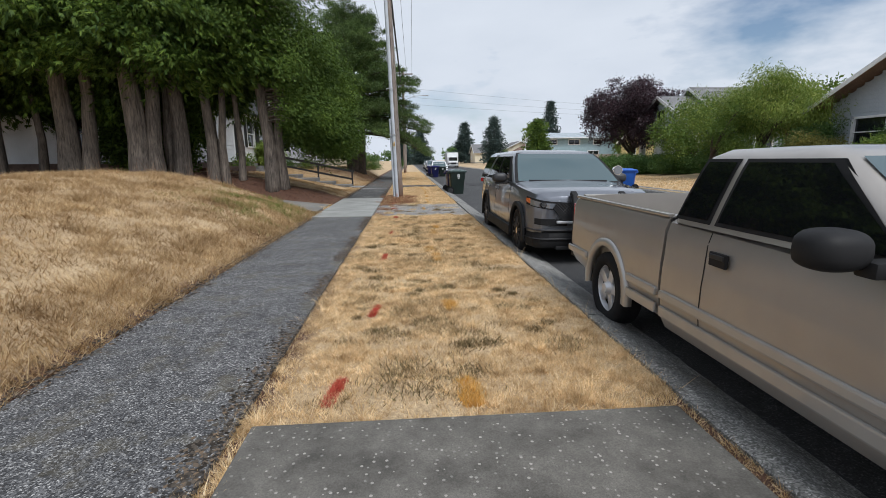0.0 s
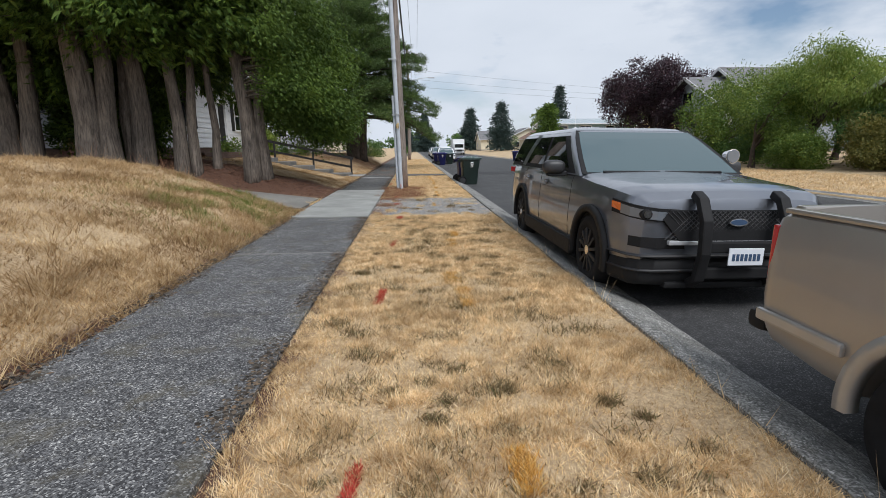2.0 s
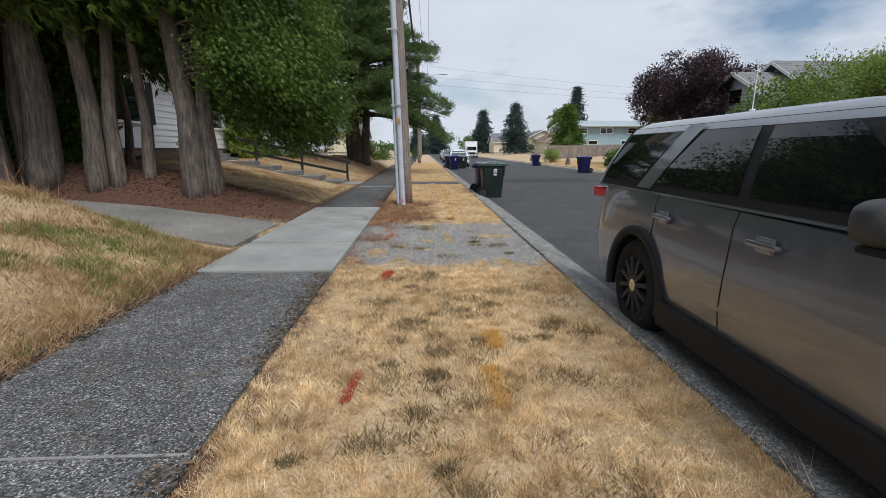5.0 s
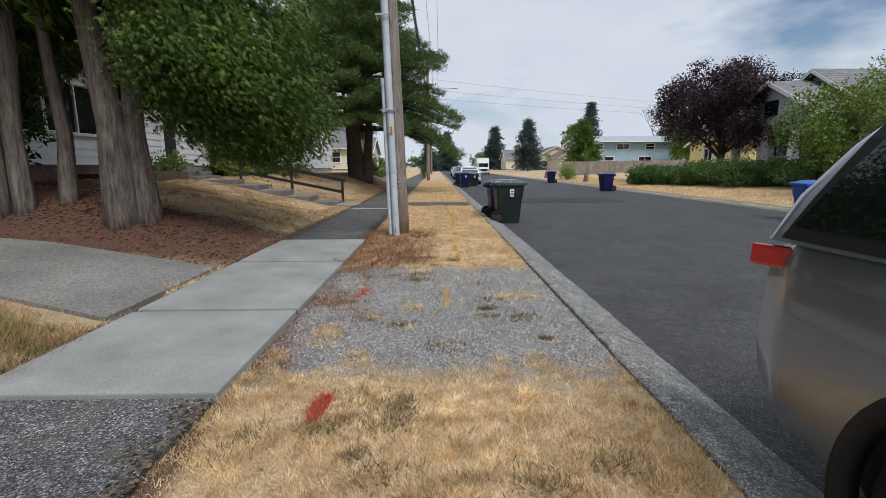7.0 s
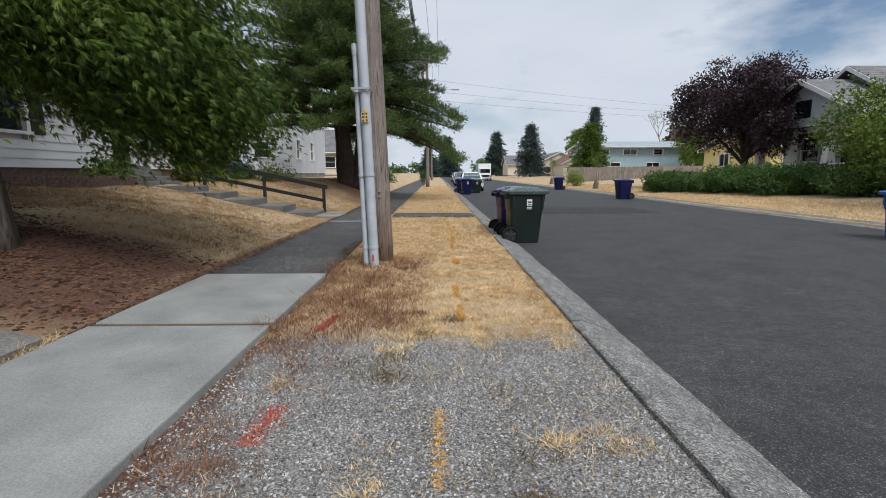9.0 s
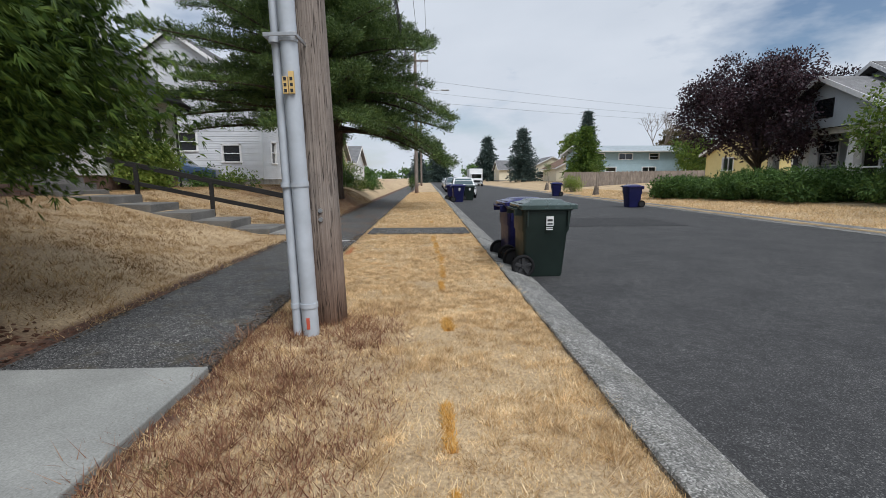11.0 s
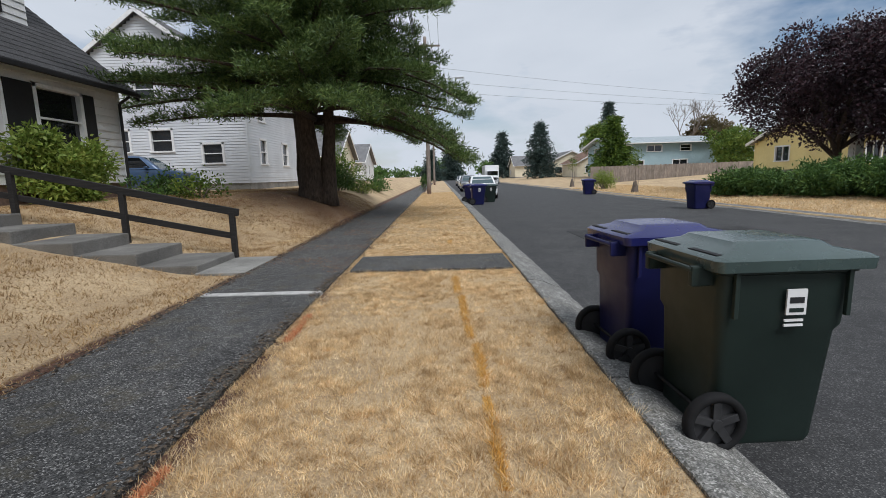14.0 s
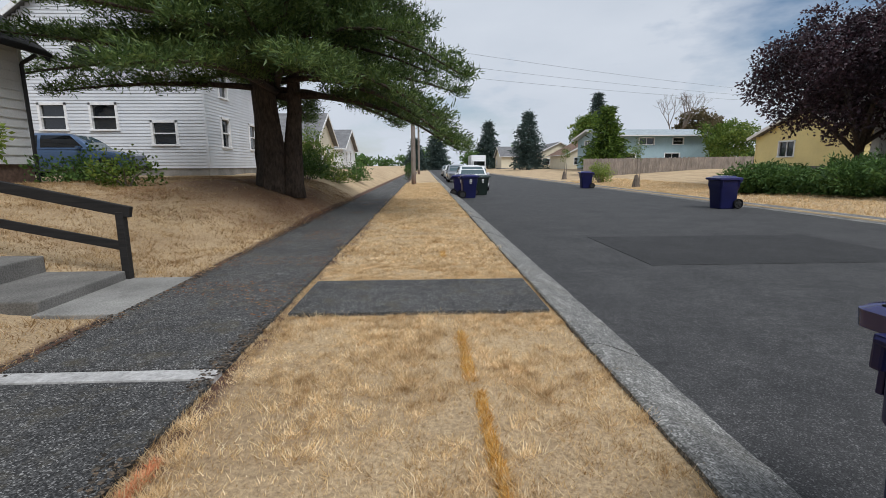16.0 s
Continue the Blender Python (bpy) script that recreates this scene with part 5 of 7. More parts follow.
def staked_sapling(x, y):
    t = empty("young_tree", (x, y, ground_z(x, y)), "young staked street tree with a watering bag", "tree")
    v, f = tube([(0, 0, -0.1), (0.02, 0, 1.2), (0, 0.02, 2.6)], [0.03, 0.025, 0.01], 8)
    mesh_object("trunk", v, f, M["twig"], t)
    r = np.random.default_rng(int(x * 10))
    tri_mesh("crown", clump_crown(r, scatter_blobs(r, 8, (0, 0, 2.3), (0.5, 0.5, 0.7), 0.3), 40, 0.1, 0.1, 0.05), 4, M["maple"], t)
    bm = bmesh.new()
    add_cyl(bm, (0, 0, 0), (0, 0, 0.75), 0.26, 0.10, 14)
    part("watering_bag", bm, M["bark"], t)
    part("stake", add_cyl(bmesh.new(), (0.2, 0, -0.1), (0.2, 0, 1.5), 0.025, 0.025, 8), M["fence"], t)


staked_sapling(13.3, 50.5)
staked_sapling(13.6, 66.5)

# ---- vehicles ----


def ring_loft(rings, cap0=True, cap1=True):
    k = len(rings[0])
    vs = [p for r in rings for p in r]
    fs = []
    for i in range(len(rings) - 1):
        for j in range(k):
            a, b = i * k + j, i * k + (j + 1) % k
            fs.append((a, b, b + k, a + k))
    if cap0:
        fs.append(tuple(range(k))[::-1])
    if cap1:
        fs.append(tuple(range((len(rings) - 1) * k, len(rings) * k)))
    return vs, fs


SECTION = [(0.0, 0.0), (0.80, 0.0), (0.93, 0.03), (0.975, 0.12), (1.0, 0.34), (0.995, 0.55), (0.985, 0.66), (0.972, 0.86), (0.945, 0.945), (0.88, 0.985), (0.6, 1.008), (0.0, 1.02)]


def body_shell(stations, n=44):
    """Lofted lower body: stations of (y, half width, underside, top), with the y running back from the nose."""
    st = np.array(stations)
    ys = np.unique(np.concatenate([np.linspace(st[0, 0], st[-1, 0], n), st[:, 0]]))
    rings = []
    for y in ys:
        w, zb, zt = (float(np.interp(y, st[:, 0], st[:, i])) for i in (1, 2, 3))
        half = [(a * w, y, zb + b * (zt - zb)) for a, b in SECTION]
        rings.append([Vector(p) for p in half] + [Vector((-p[0], p[1], p[2])) for p in half[-2:0:-1]])
    return ring_loft(rings)


def cut_by(ob, cutters):
    """Takes the cutters out of the mesh for good."""
    for c in cutters:
        md = ob.modifiers.new("cut", "BOOLEAN")
        md.operation, md.object, md.solver = "DIFFERENCE", c, "EXACT"
    bpy.context.view_layer.update()
    me = bpy.data.meshes.new_from_object(ob.evaluated_get(bpy.context.evaluated_depsgraph_get()))
    ob.modifiers.clear()
    ob.data = me
    for c in cutters:
        bpy.data.objects.remove(c)
    me.polygons.foreach_set("use_smooth", [True] * len(me.polygons))
    me.set_sharp_from_angle(angle=radians(32))


def arch_cutters(body, axles, radius, half):
    out = []
    for y in axles:
        for s in (-1, 1):
            bm = bmesh.new()
            add_cyl(bm, (s * (half - 0.30), y, 0.36), (s * (half + 0.2), y, 0.36), radius, radius, 36)
            c = part("cutter", bm, M["blackplastic"])
            c.matrix_world = body.matrix_world
            out.append(c)
    return out


def road_wheel(car, x, y, r, width, rim_mat, style, side):
    """Tyre with rounded shoulders, a dished rim, spokes and hub. side: -1 where the face looks to -x."""
    prof = [(-0.5, 0.64), (-0.5, 0.86), (-0.46, 0.95), (-0.36, 0.995), (0.36, 0.995), (0.46, 0.95), (0.5, 0.86), (0.5, 0.64)]
    seg = 40
    vs, fs = [], []
    for i in range(seg):
        a = 2 * math.pi * i / seg
        for px, pr in prof:
            vs.append((x + px * width, y + math.cos(a) * pr * r, r + math.sin(a) * pr * r))
    k = len(prof)
    for i in range(seg):
        for j in range(k):
            fs.append((i * k + j, i * k + (j + 1) % k, ((i + 1) % seg) * k + (j + 1) % k, ((i + 1) % seg) * k + j))
    tyre = mesh_object("tyre", vs, fs, M["rubber"], car, "", True)
    bm = bmesh.new()
    f = x + side * width * 0.40
    back = bmesh.new()
    add_cyl(back, (f - side * 0.10, y, r), (f - side * 0.07, y, r), r * 0.66, r * 0.66, 32)
    part("brake_plate", back, M["blackplastic"], tyre)
    ring = bmesh.ops.create_circle(bm, segments=36, radius=r * 0.66)["verts"]
    ring2 = bmesh.ops.create_circle(bm, segments=36, radius=r * 0.59)["verts"]
    bmesh.ops.transform(bm, matrix=Matrix.Translation((f + side * 0.012, y, r)) @ pose(0, 0, 0, 0, 90, 0), verts=ring)
    bmesh.ops.transform(bm, matrix=Matrix.Translation((f - side * (0.05 if style == "star" else -0.012), y, r)) @ pose(0, 0, 0, 0, 90, 0), verts=ring2)
    for a, b in zip(range(36), range(1, 37)):
        bm.faces.new((ring[a], ring[b % 36], ring2[b % 36], ring2[a]))
    n = 5 if style == "star" else 12
    for i in range(n):
        a = 2 * math.pi * i / n + 0.3
        w = 0.044 if style == "star" else 0.018
        m = Matrix.Translation((f - side * (0.045 if style == "star" else 0.0), y, r)) @ Matrix.Rotation(a, 4, "X")
        add_box(bm, -0.03, 0.022, -w, w, r * 0.12, r * 0.63, 0.006, m)
    part("rim", bm, rim_mat, tyre, "", True)
    bm = bmesh.new()
    add_cyl(bm, (f - side * 0.02, y, r), (f + side * 0.03, y, r), r * (0.2 if style == "star" else 0.16), r * 0.13, 20)
    part("hub_cap", bm, M["chrome"] if style != "star" else M["alloy"], tyre, "", True)
    return tyre


def rounded_ring(yf, yr, hw, z, cr=0.12, n=5):
    out = []
    for cx, cy, a0 in ((hw - cr, yr - cr, 0), (-hw + cr, yr - cr, 90), (-hw + cr, yf + cr, 180), (hw - cr, yf + cr, 270)):
        for i in range(n + 1):
            a = radians(a0 + 90 * i / n)
            out.append(Vector((cx + cr * math.cos(a), cy + cr * math.sin(a), z)))
    return out


class Cabin:
    """A greenhouse lofted upward: rows of (v, front y, rear y, half width, z)."""

    def __init__(self, rows):
        self.t = np.array(rows)

    def at(self, v):
        return [float(np.interp(v, self.t[:, 0], self.t[:, i])) for i in (1, 2, 3, 4)]

    def mesh(self):
        return ring_loft([rounded_ring(*self.at(v)) for v in self.t[:, 0]], False, True)

    def side_pane(self, s, lo, hi, v0=0.1, v1=0.82, n=6, lift=0.006):
        """A pane on one side between y ranges lo (at v0) and hi (at v1)."""
        vs = []
        for i in range(n + 1):
            k = i / n
            v = v0 + (v1 - v0) * k
            _, _, hw, z = self.at(v)
            for y in (lo[0] + (hi[0] - lo[0]) * k, lo[1] + (hi[1] - lo[1]) * k):
                vs.append((s * (hw + lift), y, z))
        return vs + [(s * 0.02 * -1 + x, y, z) for x, y, z in vs], self.grid_faces(n)

    def grid_faces(self, n):
        o = 2 * (n + 1)
        fs = [(2 * i, 2 * i + 1, 2 * i + 3, 2 * i + 2) for i in range(n)]
        fs += [tuple(o + q for q in f[::-1]) for f in fs]
        return fs

    def end_pane(self, front, v0, v1, frac=0.9, n=6, lift=0.006):
        vs = []
        for i in range(n + 1):
            v = v0 + (v1 - v0) * i / n
            yf, yr, hw, z = self.at(v)
            y = yf - lift if front else yr + lift
            vs += [(-hw * frac, y, z), (hw * frac, y, z)]
        return vs + [(x, y + (0.02 if front else -0.02), z) for x, y, z in vs], self.grid_faces(n)


def arch_trim(car, y, half, r0, r1, material, side, z=0.36, lo=-12, hi=192):
    vs, fs = [], []
    n = 22
    for i in range(n + 1):
        a = radians(lo + (hi - lo) * i / n)
        for rr, xx in ((r0, half - 0.05), (r0, half + 0.018), (r1, half + 0.012), (r1, half - 0.05)):
            vs.append((side * xx, y + rr * math.cos(a), z + rr * math.sin(a)))
    for i in range(n):
        for k in range(4):
            fs.append((i * 4 + k, i * 4 + (k + 1) % 4, (i + 1) * 4 + (k + 1) % 4, (i + 1) * 4 + k))
    mesh_object("wheel_arch", vs, fs, material, car, "", True)


def seam(car, st, s, y, z0):
    """A door gap that follows the body's side at y, from z0 up to the waist."""
    t = np.array(st)
    w, zb, zt = (float(np.interp(y, t[:, 0], t[:, i])) for i in (1, 2, 3))
    fr, hz = [q[0] for q in SECTION[2:9]], [zb + q[1] * (zt - zb) for q in SECTION[2:9]]
    vs, fs = [], []
    for z in np.linspace(z0, hz[-1], 9):
        x = w * float(np.interp(z, hz, fr))
        vs += [(s * (x + 0.0025), y - 0.004, z), (s * (x + 0.0025), y + 0.004, z), (s * (x - 0.012), y + 0.004, z), (s * (x - 0.012), y - 0.004, z)]
    for i in range(8):
        fs += [(4 * i + k, 4 * i + (k + 1) % 4, 4 * i + 4 + (k + 1) % 4, 4 * i + 4 + k) for k in range(4)]
    mesh_object("door_seam", vs, fs, M["blackplastic"], car)


def mirror_shell(s, x, y, z, rx, ry, rz):
    """A rounded mirror housing, cut flat towards the rear."""
    bm = bmesh.new()
    bmesh.ops.create_uvsphere(bm, u_segments=24, v_segments=14, radius=1.0)
    for v in bm.verts:
        q = [math.copysign(abs(c) ** 0.72, c) for c in v.co]
        v.co = (s * x + q[0] * rx, y + min(q[1], 0.55) * ry, z + q[2] * rz)
    return bm


def patrol_suv():
    car = empty("parked_suv", (2.55, 6.43, -0.10), "dark grey patrol suv with black push bar parked at the kerb", "car")
    car.rotation_euler = (0, radians(0.8), 0)
    fa, ra, hw = 0.97, 4.01, 1.0
    st = [(0.14, 0.73, 0.38, 0.925), (0.165, 0.82, 0.30, 0.985), (0.26, 0.90, 0.24, 1.045), (0.5, 0.965, 0.22, 1.085), (1.0, 0.99, 0.22, 1.12), (1.45, 0.995, 0.22, 1.165), (2.2, 1.0, 0.23, 1.15), (3.4, 1.0, 0.23, 1.17), (4.3, 0.99, 0.25, 1.19), (4.9, 0.955, 0.30, 1.17), (5.12, 0.88, 0.40, 1.10), (5.2, 0.78, 0.50, 1.0)]
    vs, fs = body_shell(st)
    body = mesh_object("body", vs, fs, M["paint_grey"], car, "", True)
    bpy.context.view_layer.update()
    cut_by(body, arch_cutters(body, (fa, ra), 0.435, hw))
    cab = Cabin([(0, 1.35, 5.10, 0.955, 1.12), (0.35, 1.68, 5.02, 0.90, 1.32), (0.7, 2.02, 4.88, 0.825, 1.52), (0.86, 2.20, 4.78, 0.775, 1.62), (0.94, 2.36, 4.66, 0.70, 1.672), (0.98, 2.6, 4.45, 0.55, 1.70), (1.0, 2.9, 4.1, 0.3, 1.712)])
    v, f = cab.mesh()
    mesh_object("roof", v, f, M["paint_grey"], car, "", True)
    v, f = cab.end_pane(True, 0.04, 0.90, 0.985, lift=0.003)
    mesh_object("windscreen_surround", v, f, M["blackplastic"], car)
    v, f = cab.end_pane(True, 0.07, 0.87, 0.93, lift=0.008)
    mesh_object("windscreen", v, f, M["windscreen"], car)
    v, f = cab.end_pane(False, 0.25, 0.82, 0.88)
    mesh_object("rear_window", v, f, M["carglass"], car)
    for s in (-1, 1):
        v, f = cab.side_pane(s, (1.56, 4.95), (2.34, 4.72), 0.03, 0.87, lift=0.003)
        mesh_object("window_surround", v, f, M["blackplastic"], car)
        for lo, hi in (((1.84, 2.86), (2.43, 2.93)), ((2.96, 3.92), (3.03, 3.56)), ((4.20, 4.90), (3.82, 4.66))):
            v, f = cab.side_pane(s, lo, hi, 0.13, 0.79, lift=0.009)
            mesh_object("side_window", v, f, M["carglass"], car)
        # roof pillar behind the rear door, in body colour
        v, f = cab.side_pane(s, (3.95, 4.17), (3.58, 3.79), 0.06, 0.86, lift=0.012)
        mesh_object("rear_pillar", v, f, M["paint_grey"], car)
        for y, z0 in ((2.91, 0.42), (3.805, 0.74), (1.625, 0.42)):
            seam(car, st, s, y, z0)
        for y in (2.62, 3.62):
            bm = box(s * 1.015 - 0.018, s * 1.015 + 0.018, y - 0.11, y + 0.11, 0.965, 0.995, 0.012)
            add_box(bm, s * 1.0 - 0.01, s * 1.0 + 0.01, y - 0.06, y + 0.06, 0.94, 1.02, 0.008)
            part("door_handle", bm, M["paint_grey"], car)
        arch_trim(car, fa, hw, 0.425, 0.495, M["blackplastic"], s)
        arch_trim(car, ra, hw, 0.425, 0.495, M["blackplastic"], s)
        part("sill", box(s * 0.985 - 0.04, s * 0.985 + 0.03, fa + 0.46, ra - 0.46, 0.22, 0.40, 0.02), M["blackplastic"], car)
        bm = mirror_shell(s, 1.11, 1.90, 1.20, 0.135, 0.10, 0.085)
        add_box(bm, s * 1.0 - 0.06, s * 1.0 + 0.06, 1.86, 1.94, 1.10, 1.15, 0.01)
        part("wing_mirror", bm, M["wheelplastic"], car, "", True)
        part("wing_mirror_base", box(s * 1.08 - 0.11, s * 1.08 + 0.10, 1.84, 1.96, 1.09, 1.12, 0.012), M["blackplastic"], car)
        # headlamp wrapping round the corner, with its signal at the outer end
        wide = lambda y: float(np.interp(y, [q[0] for q in st], [q[1] for q in st]))  # noqa: E731
        path = [(0.44, 0.122), (0.70, 0.124)] + [(wide(y) * 0.982 + 0.014, y - 0.008) for y in (0.17, 0.26, 0.38, 0.50, 0.60)]

        def strip(name, p, lo, hi, material, parent):
            vs, k = [], len(p)
            for d in (0.0, 0.03):
                for i, (px, py) in enumerate(p):
                    q = i / max(1, k - 1)
                    vs += [(s * (px - d), py + d, lo[0] + (lo[1] - lo[0]) * q), (s * (px - d), py + d, hi[0] + (hi[1] - hi[0]) * q)]
            fs = [(2 * i, 2 * i + 1, 2 * i + 3, 2 * i + 2) for i in range(k - 1)]
            fs += [tuple(2 * k + j for j in g[::-1]) for g in fs] + [(2 * i, 2 * i + 2, 2 * k + 2 * i + 2, 2 * k + 2 * i) for i in range(k - 1)] + [(2 * i + 1, 2 * k + 2 * i + 1, 2 * k + 2 * i + 3, 2 * i + 3) for i in range(k - 1)]
            return mesh_object(name, vs, fs, material, parent)

        lamp = strip("headlamp", path[:6], (0.785, 0.850), (0.90, 0.972), M["blackplastic"], car)
        strip("lens", [(a + 0.004, b - 0.004) for a, b in path[:5]], (0.80, 0.85), (0.872, 0.935), M["lamp_clear"], lamp)
        strip("turn_signal", [(a + 0.005, b - 0.005) for a, b in path[4:6]], (0.868, 0.892), (0.938, 0.950), M["lamp_amber"], lamp)
        bm = bmesh.new()
        add_cyl(bm, (s * 0.80, 0.125, 0.862), (s * 0.80, 0.2, 0.862), 0.046, 0.046, 20)
        part("lamp_bezel", bm, M["blackplastic"], lamp)
        bm = bmesh.new()
        add_cyl(bm, (s * 0.80, 0.115, 0.865), (s * 0.80, 0.2, 0.865), 0.034, 0.034, 16)
        part("lamp_reflector", bm, M["chrome"], lamp)
        strip("fog_lamp_recess", [(a - 0.004, b) for a, b in path[:4]], (0.555, 0.57), (0.655, 0.66), M["blackplastic"], car)
        tl = part("tail_lamp", box(-0.022, 0.022, -0.12, 0.12, -0.05, 0.05, 0.018, Matrix.Translation((s * 0.895, 5.02, 1.04)) @ pose(0, 0, 0, 0, 0, -s * 22)), M["lamp_red"], car)
        for y, rot in ((fa, 0.1), (ra, 0.5)):
            road_wheel(car, s * 0.86, y, 0.372, 0.255, M["trim_black"], "steel", s)
    # nose: grille, bumper, plate and push bar
    gv = [(-0.60, 0.14, 0.90), (0.60, 0.14, 0.90), (0.66, 0.135, 0.82), (0.50, 0.12, 0.63), (-0.50, 0.12, 0.63), (-0.66, 0.135, 0.82)]
    gv = [(x, y - 0.03, z) for x, y, z in gv] + [(x, y + 0.06, z) for x, y, z in gv]
    grille = mesh_object("grille", gv, [tuple(range(6)), tuple(range(6, 12))[::-1]] + [(i, i + 6, (i + 1) % 6 + 6, (i + 1) % 6) for i in range(6)], M["blackplastic"], car)
    bm = bmesh.new()
    for i in range(-13, 14):
        for lean in (-0.16, 0.16):
            c = i * 0.046
            if abs(c) + abs(lean) < 0.70:
                add_cyl(bm, (c - lean * 0.8, 0.10, 0.645), (c + lean * 0.8, 0.105, 0.89), 0.005, 0.005, 4)
    part("grille_mesh", bm, M["wheelplastic"], grille)
    part("grille_bar", box(-0.60, 0.60, 0.085, 0.13, 0.595, 0.635, 0.01), M["alloy"], car, "dull silver bar below the grille")
    bm = bmesh.new()
    v = bmesh.ops.create_cone(bm, cap_ends=True, segments=28, radius1=0.088, radius2=0.082, depth=0.022)["verts"]
    bmesh.ops.transform(bm, matrix=Matrix.Translation((0, 0.078, 0.80)) @ pose(0, 0, 0, 90, 0, 0) @ Matrix.Diagonal((1, 0.42, 1, 1)), verts=v)
    badge = part("maker_badge", bm, M["chrome"], car, "small chrome and blue oval badge")
    bm = bmesh.new()
    v = bmesh.ops.create_cone(bm, cap_ends=True, segments=28, radius1=0.074, radius2=0.072, depth=0.022)["verts"]
    bmesh.ops.transform(bm, matrix=Matrix.Translation((0, 0.073, 0.80)) @ pose(0, 0, 0, 90, 0, 0) @ Matrix.Diagonal((1, 0.36, 1, 1)), verts=v)
    part("badge_field", bm, M["paint_blue"], badge)
    v, f = body_shell([(0.115, 0.72, 0.24, 0.48), (0.155, 0.83, 0.22, 0.485), (0.245, 0.915, 0.2, 0.485), (0.49, 0.98, 0.2, 0.475)], 12)
    mesh_object("front_bumper", v, f, M["blackplastic"], car, "", True)
    for z in (0.475, 0.345):
        v, f = body_shell([(0.095, 0.72, z, z + 0.028), (0.135, 0.84, z, z + 0.028), (0.23, 0.925, z, z + 0.028), (0.48, 0.99, z, z + 0.026)], 10)
        mesh_object("bumper_ridge", v, f, M["trim_black"], car, "", True)
    part("bumper_lip", box(-0.6, 0.6, 0.09, 0.25, 0.20, 0.26, 0.02), M["blackplastic"], car)
    for s in (-1, 1):
        pts = [(s * 0.36, 0.12, 0.24), (s * 0.36, 0.0, 0.32), (s * 0.36, -0.05, 0.55), (s * 0.36, -0.03, 0.82), (s * 0.36, 0.06, 0.99), (s * 0.36, 0.14, 1.03)]
        bm = bmesh.new()
        for a, b in zip(pts, pts[1:]):
            d = Vector(b) - Vector(a)
            m = Matrix.Translation((Vector(a) + Vector(b)) / 2) @ d.to_track_quat("Z", "Y").to_matrix().to_4x4()
            add_box(bm, -0.045, 0.045, -0.035, 0.035, -d.length / 2 - 0.02, d.length / 2 + 0.02, 0.015, m)
        part("push_bar_upright", bm, M["blackplastic"], car)
    bm = bmesh.new()
    for z, y in ((0.60, -0.02), (0.36, 0.03)):
        add_box(bm, -0.34, 0.34, y - 0.03, y + 0.03, z - 0.05, z + 0.05, 0.015)
    part("push_bar_crosspiece", bm, M["blackplastic"], car)
    plate = part("number_plate", box(-0.155, 0.155, -0.075, -0.065, 0.45, 0.60, 0.004), M["plate"], car)
    for i in range(7):
        part("plate_mark", box(-0.125 + i * 0.037, -0.10 + i * 0.037, -0.078, -0.0745, 0.49, 0.55, 0), M["paint_blue"], plate)
    part("wiper", box(-0.7, -0.05, -0.012, 0.012, 0, 0.02, 0.004, Matrix.Translation((0, 1.37, 1.158)) @ pose(0, 0, 0, 30, 0, -1.5)), M["blackplastic"], car)
    part("wiper", box(0.0, 0.65, -0.012, 0.012, 0, 0.02, 0.004, Matrix.Translation((0, 1.37, 1.158)) @ pose(0, 0, 0, 30, 0, -1.5)), M["blackplastic"], car)
    bm = bmesh.new()
    add_cyl(bm, (0.98, 1.66, 1.34), (0.98, 1.78, 1.34), 0.085, 0.06, 20)
    add_cyl(bm, (0.93, 1.80, 1.15), (0.97, 1.74, 1.32), 0.012, 0.012, 8)
    sp = part("spot_lamp", bm, M["chrome"], car, "", True)
    bm = bmesh.new()
    add_cyl(bm, (0.98, 1.648, 1.34), (0.98, 1.662, 1.34), 0.074, 0.078, 20)
    part("spot_lens", bm, M["lamp_clear"], sp)
    bm = bmesh.new()
    add_cyl(bm, (-0.1, 4.15, 1.70), (-0.1, 4.15, 1.77), 0.03, 0.022, 12)
    add_cyl(bm, (-0.1, 4.15, 1.77), (-0.1, 4.15, 2.1), 0.004, 0.002, 6)
    part("aerial", bm, M["trim_white"], car)
    part("underbody", box(-0.7, 0.7, 0.3, 4.9, 0.2, 0.32, 0.03), M["blackplastic"], car)


patrol_suv()


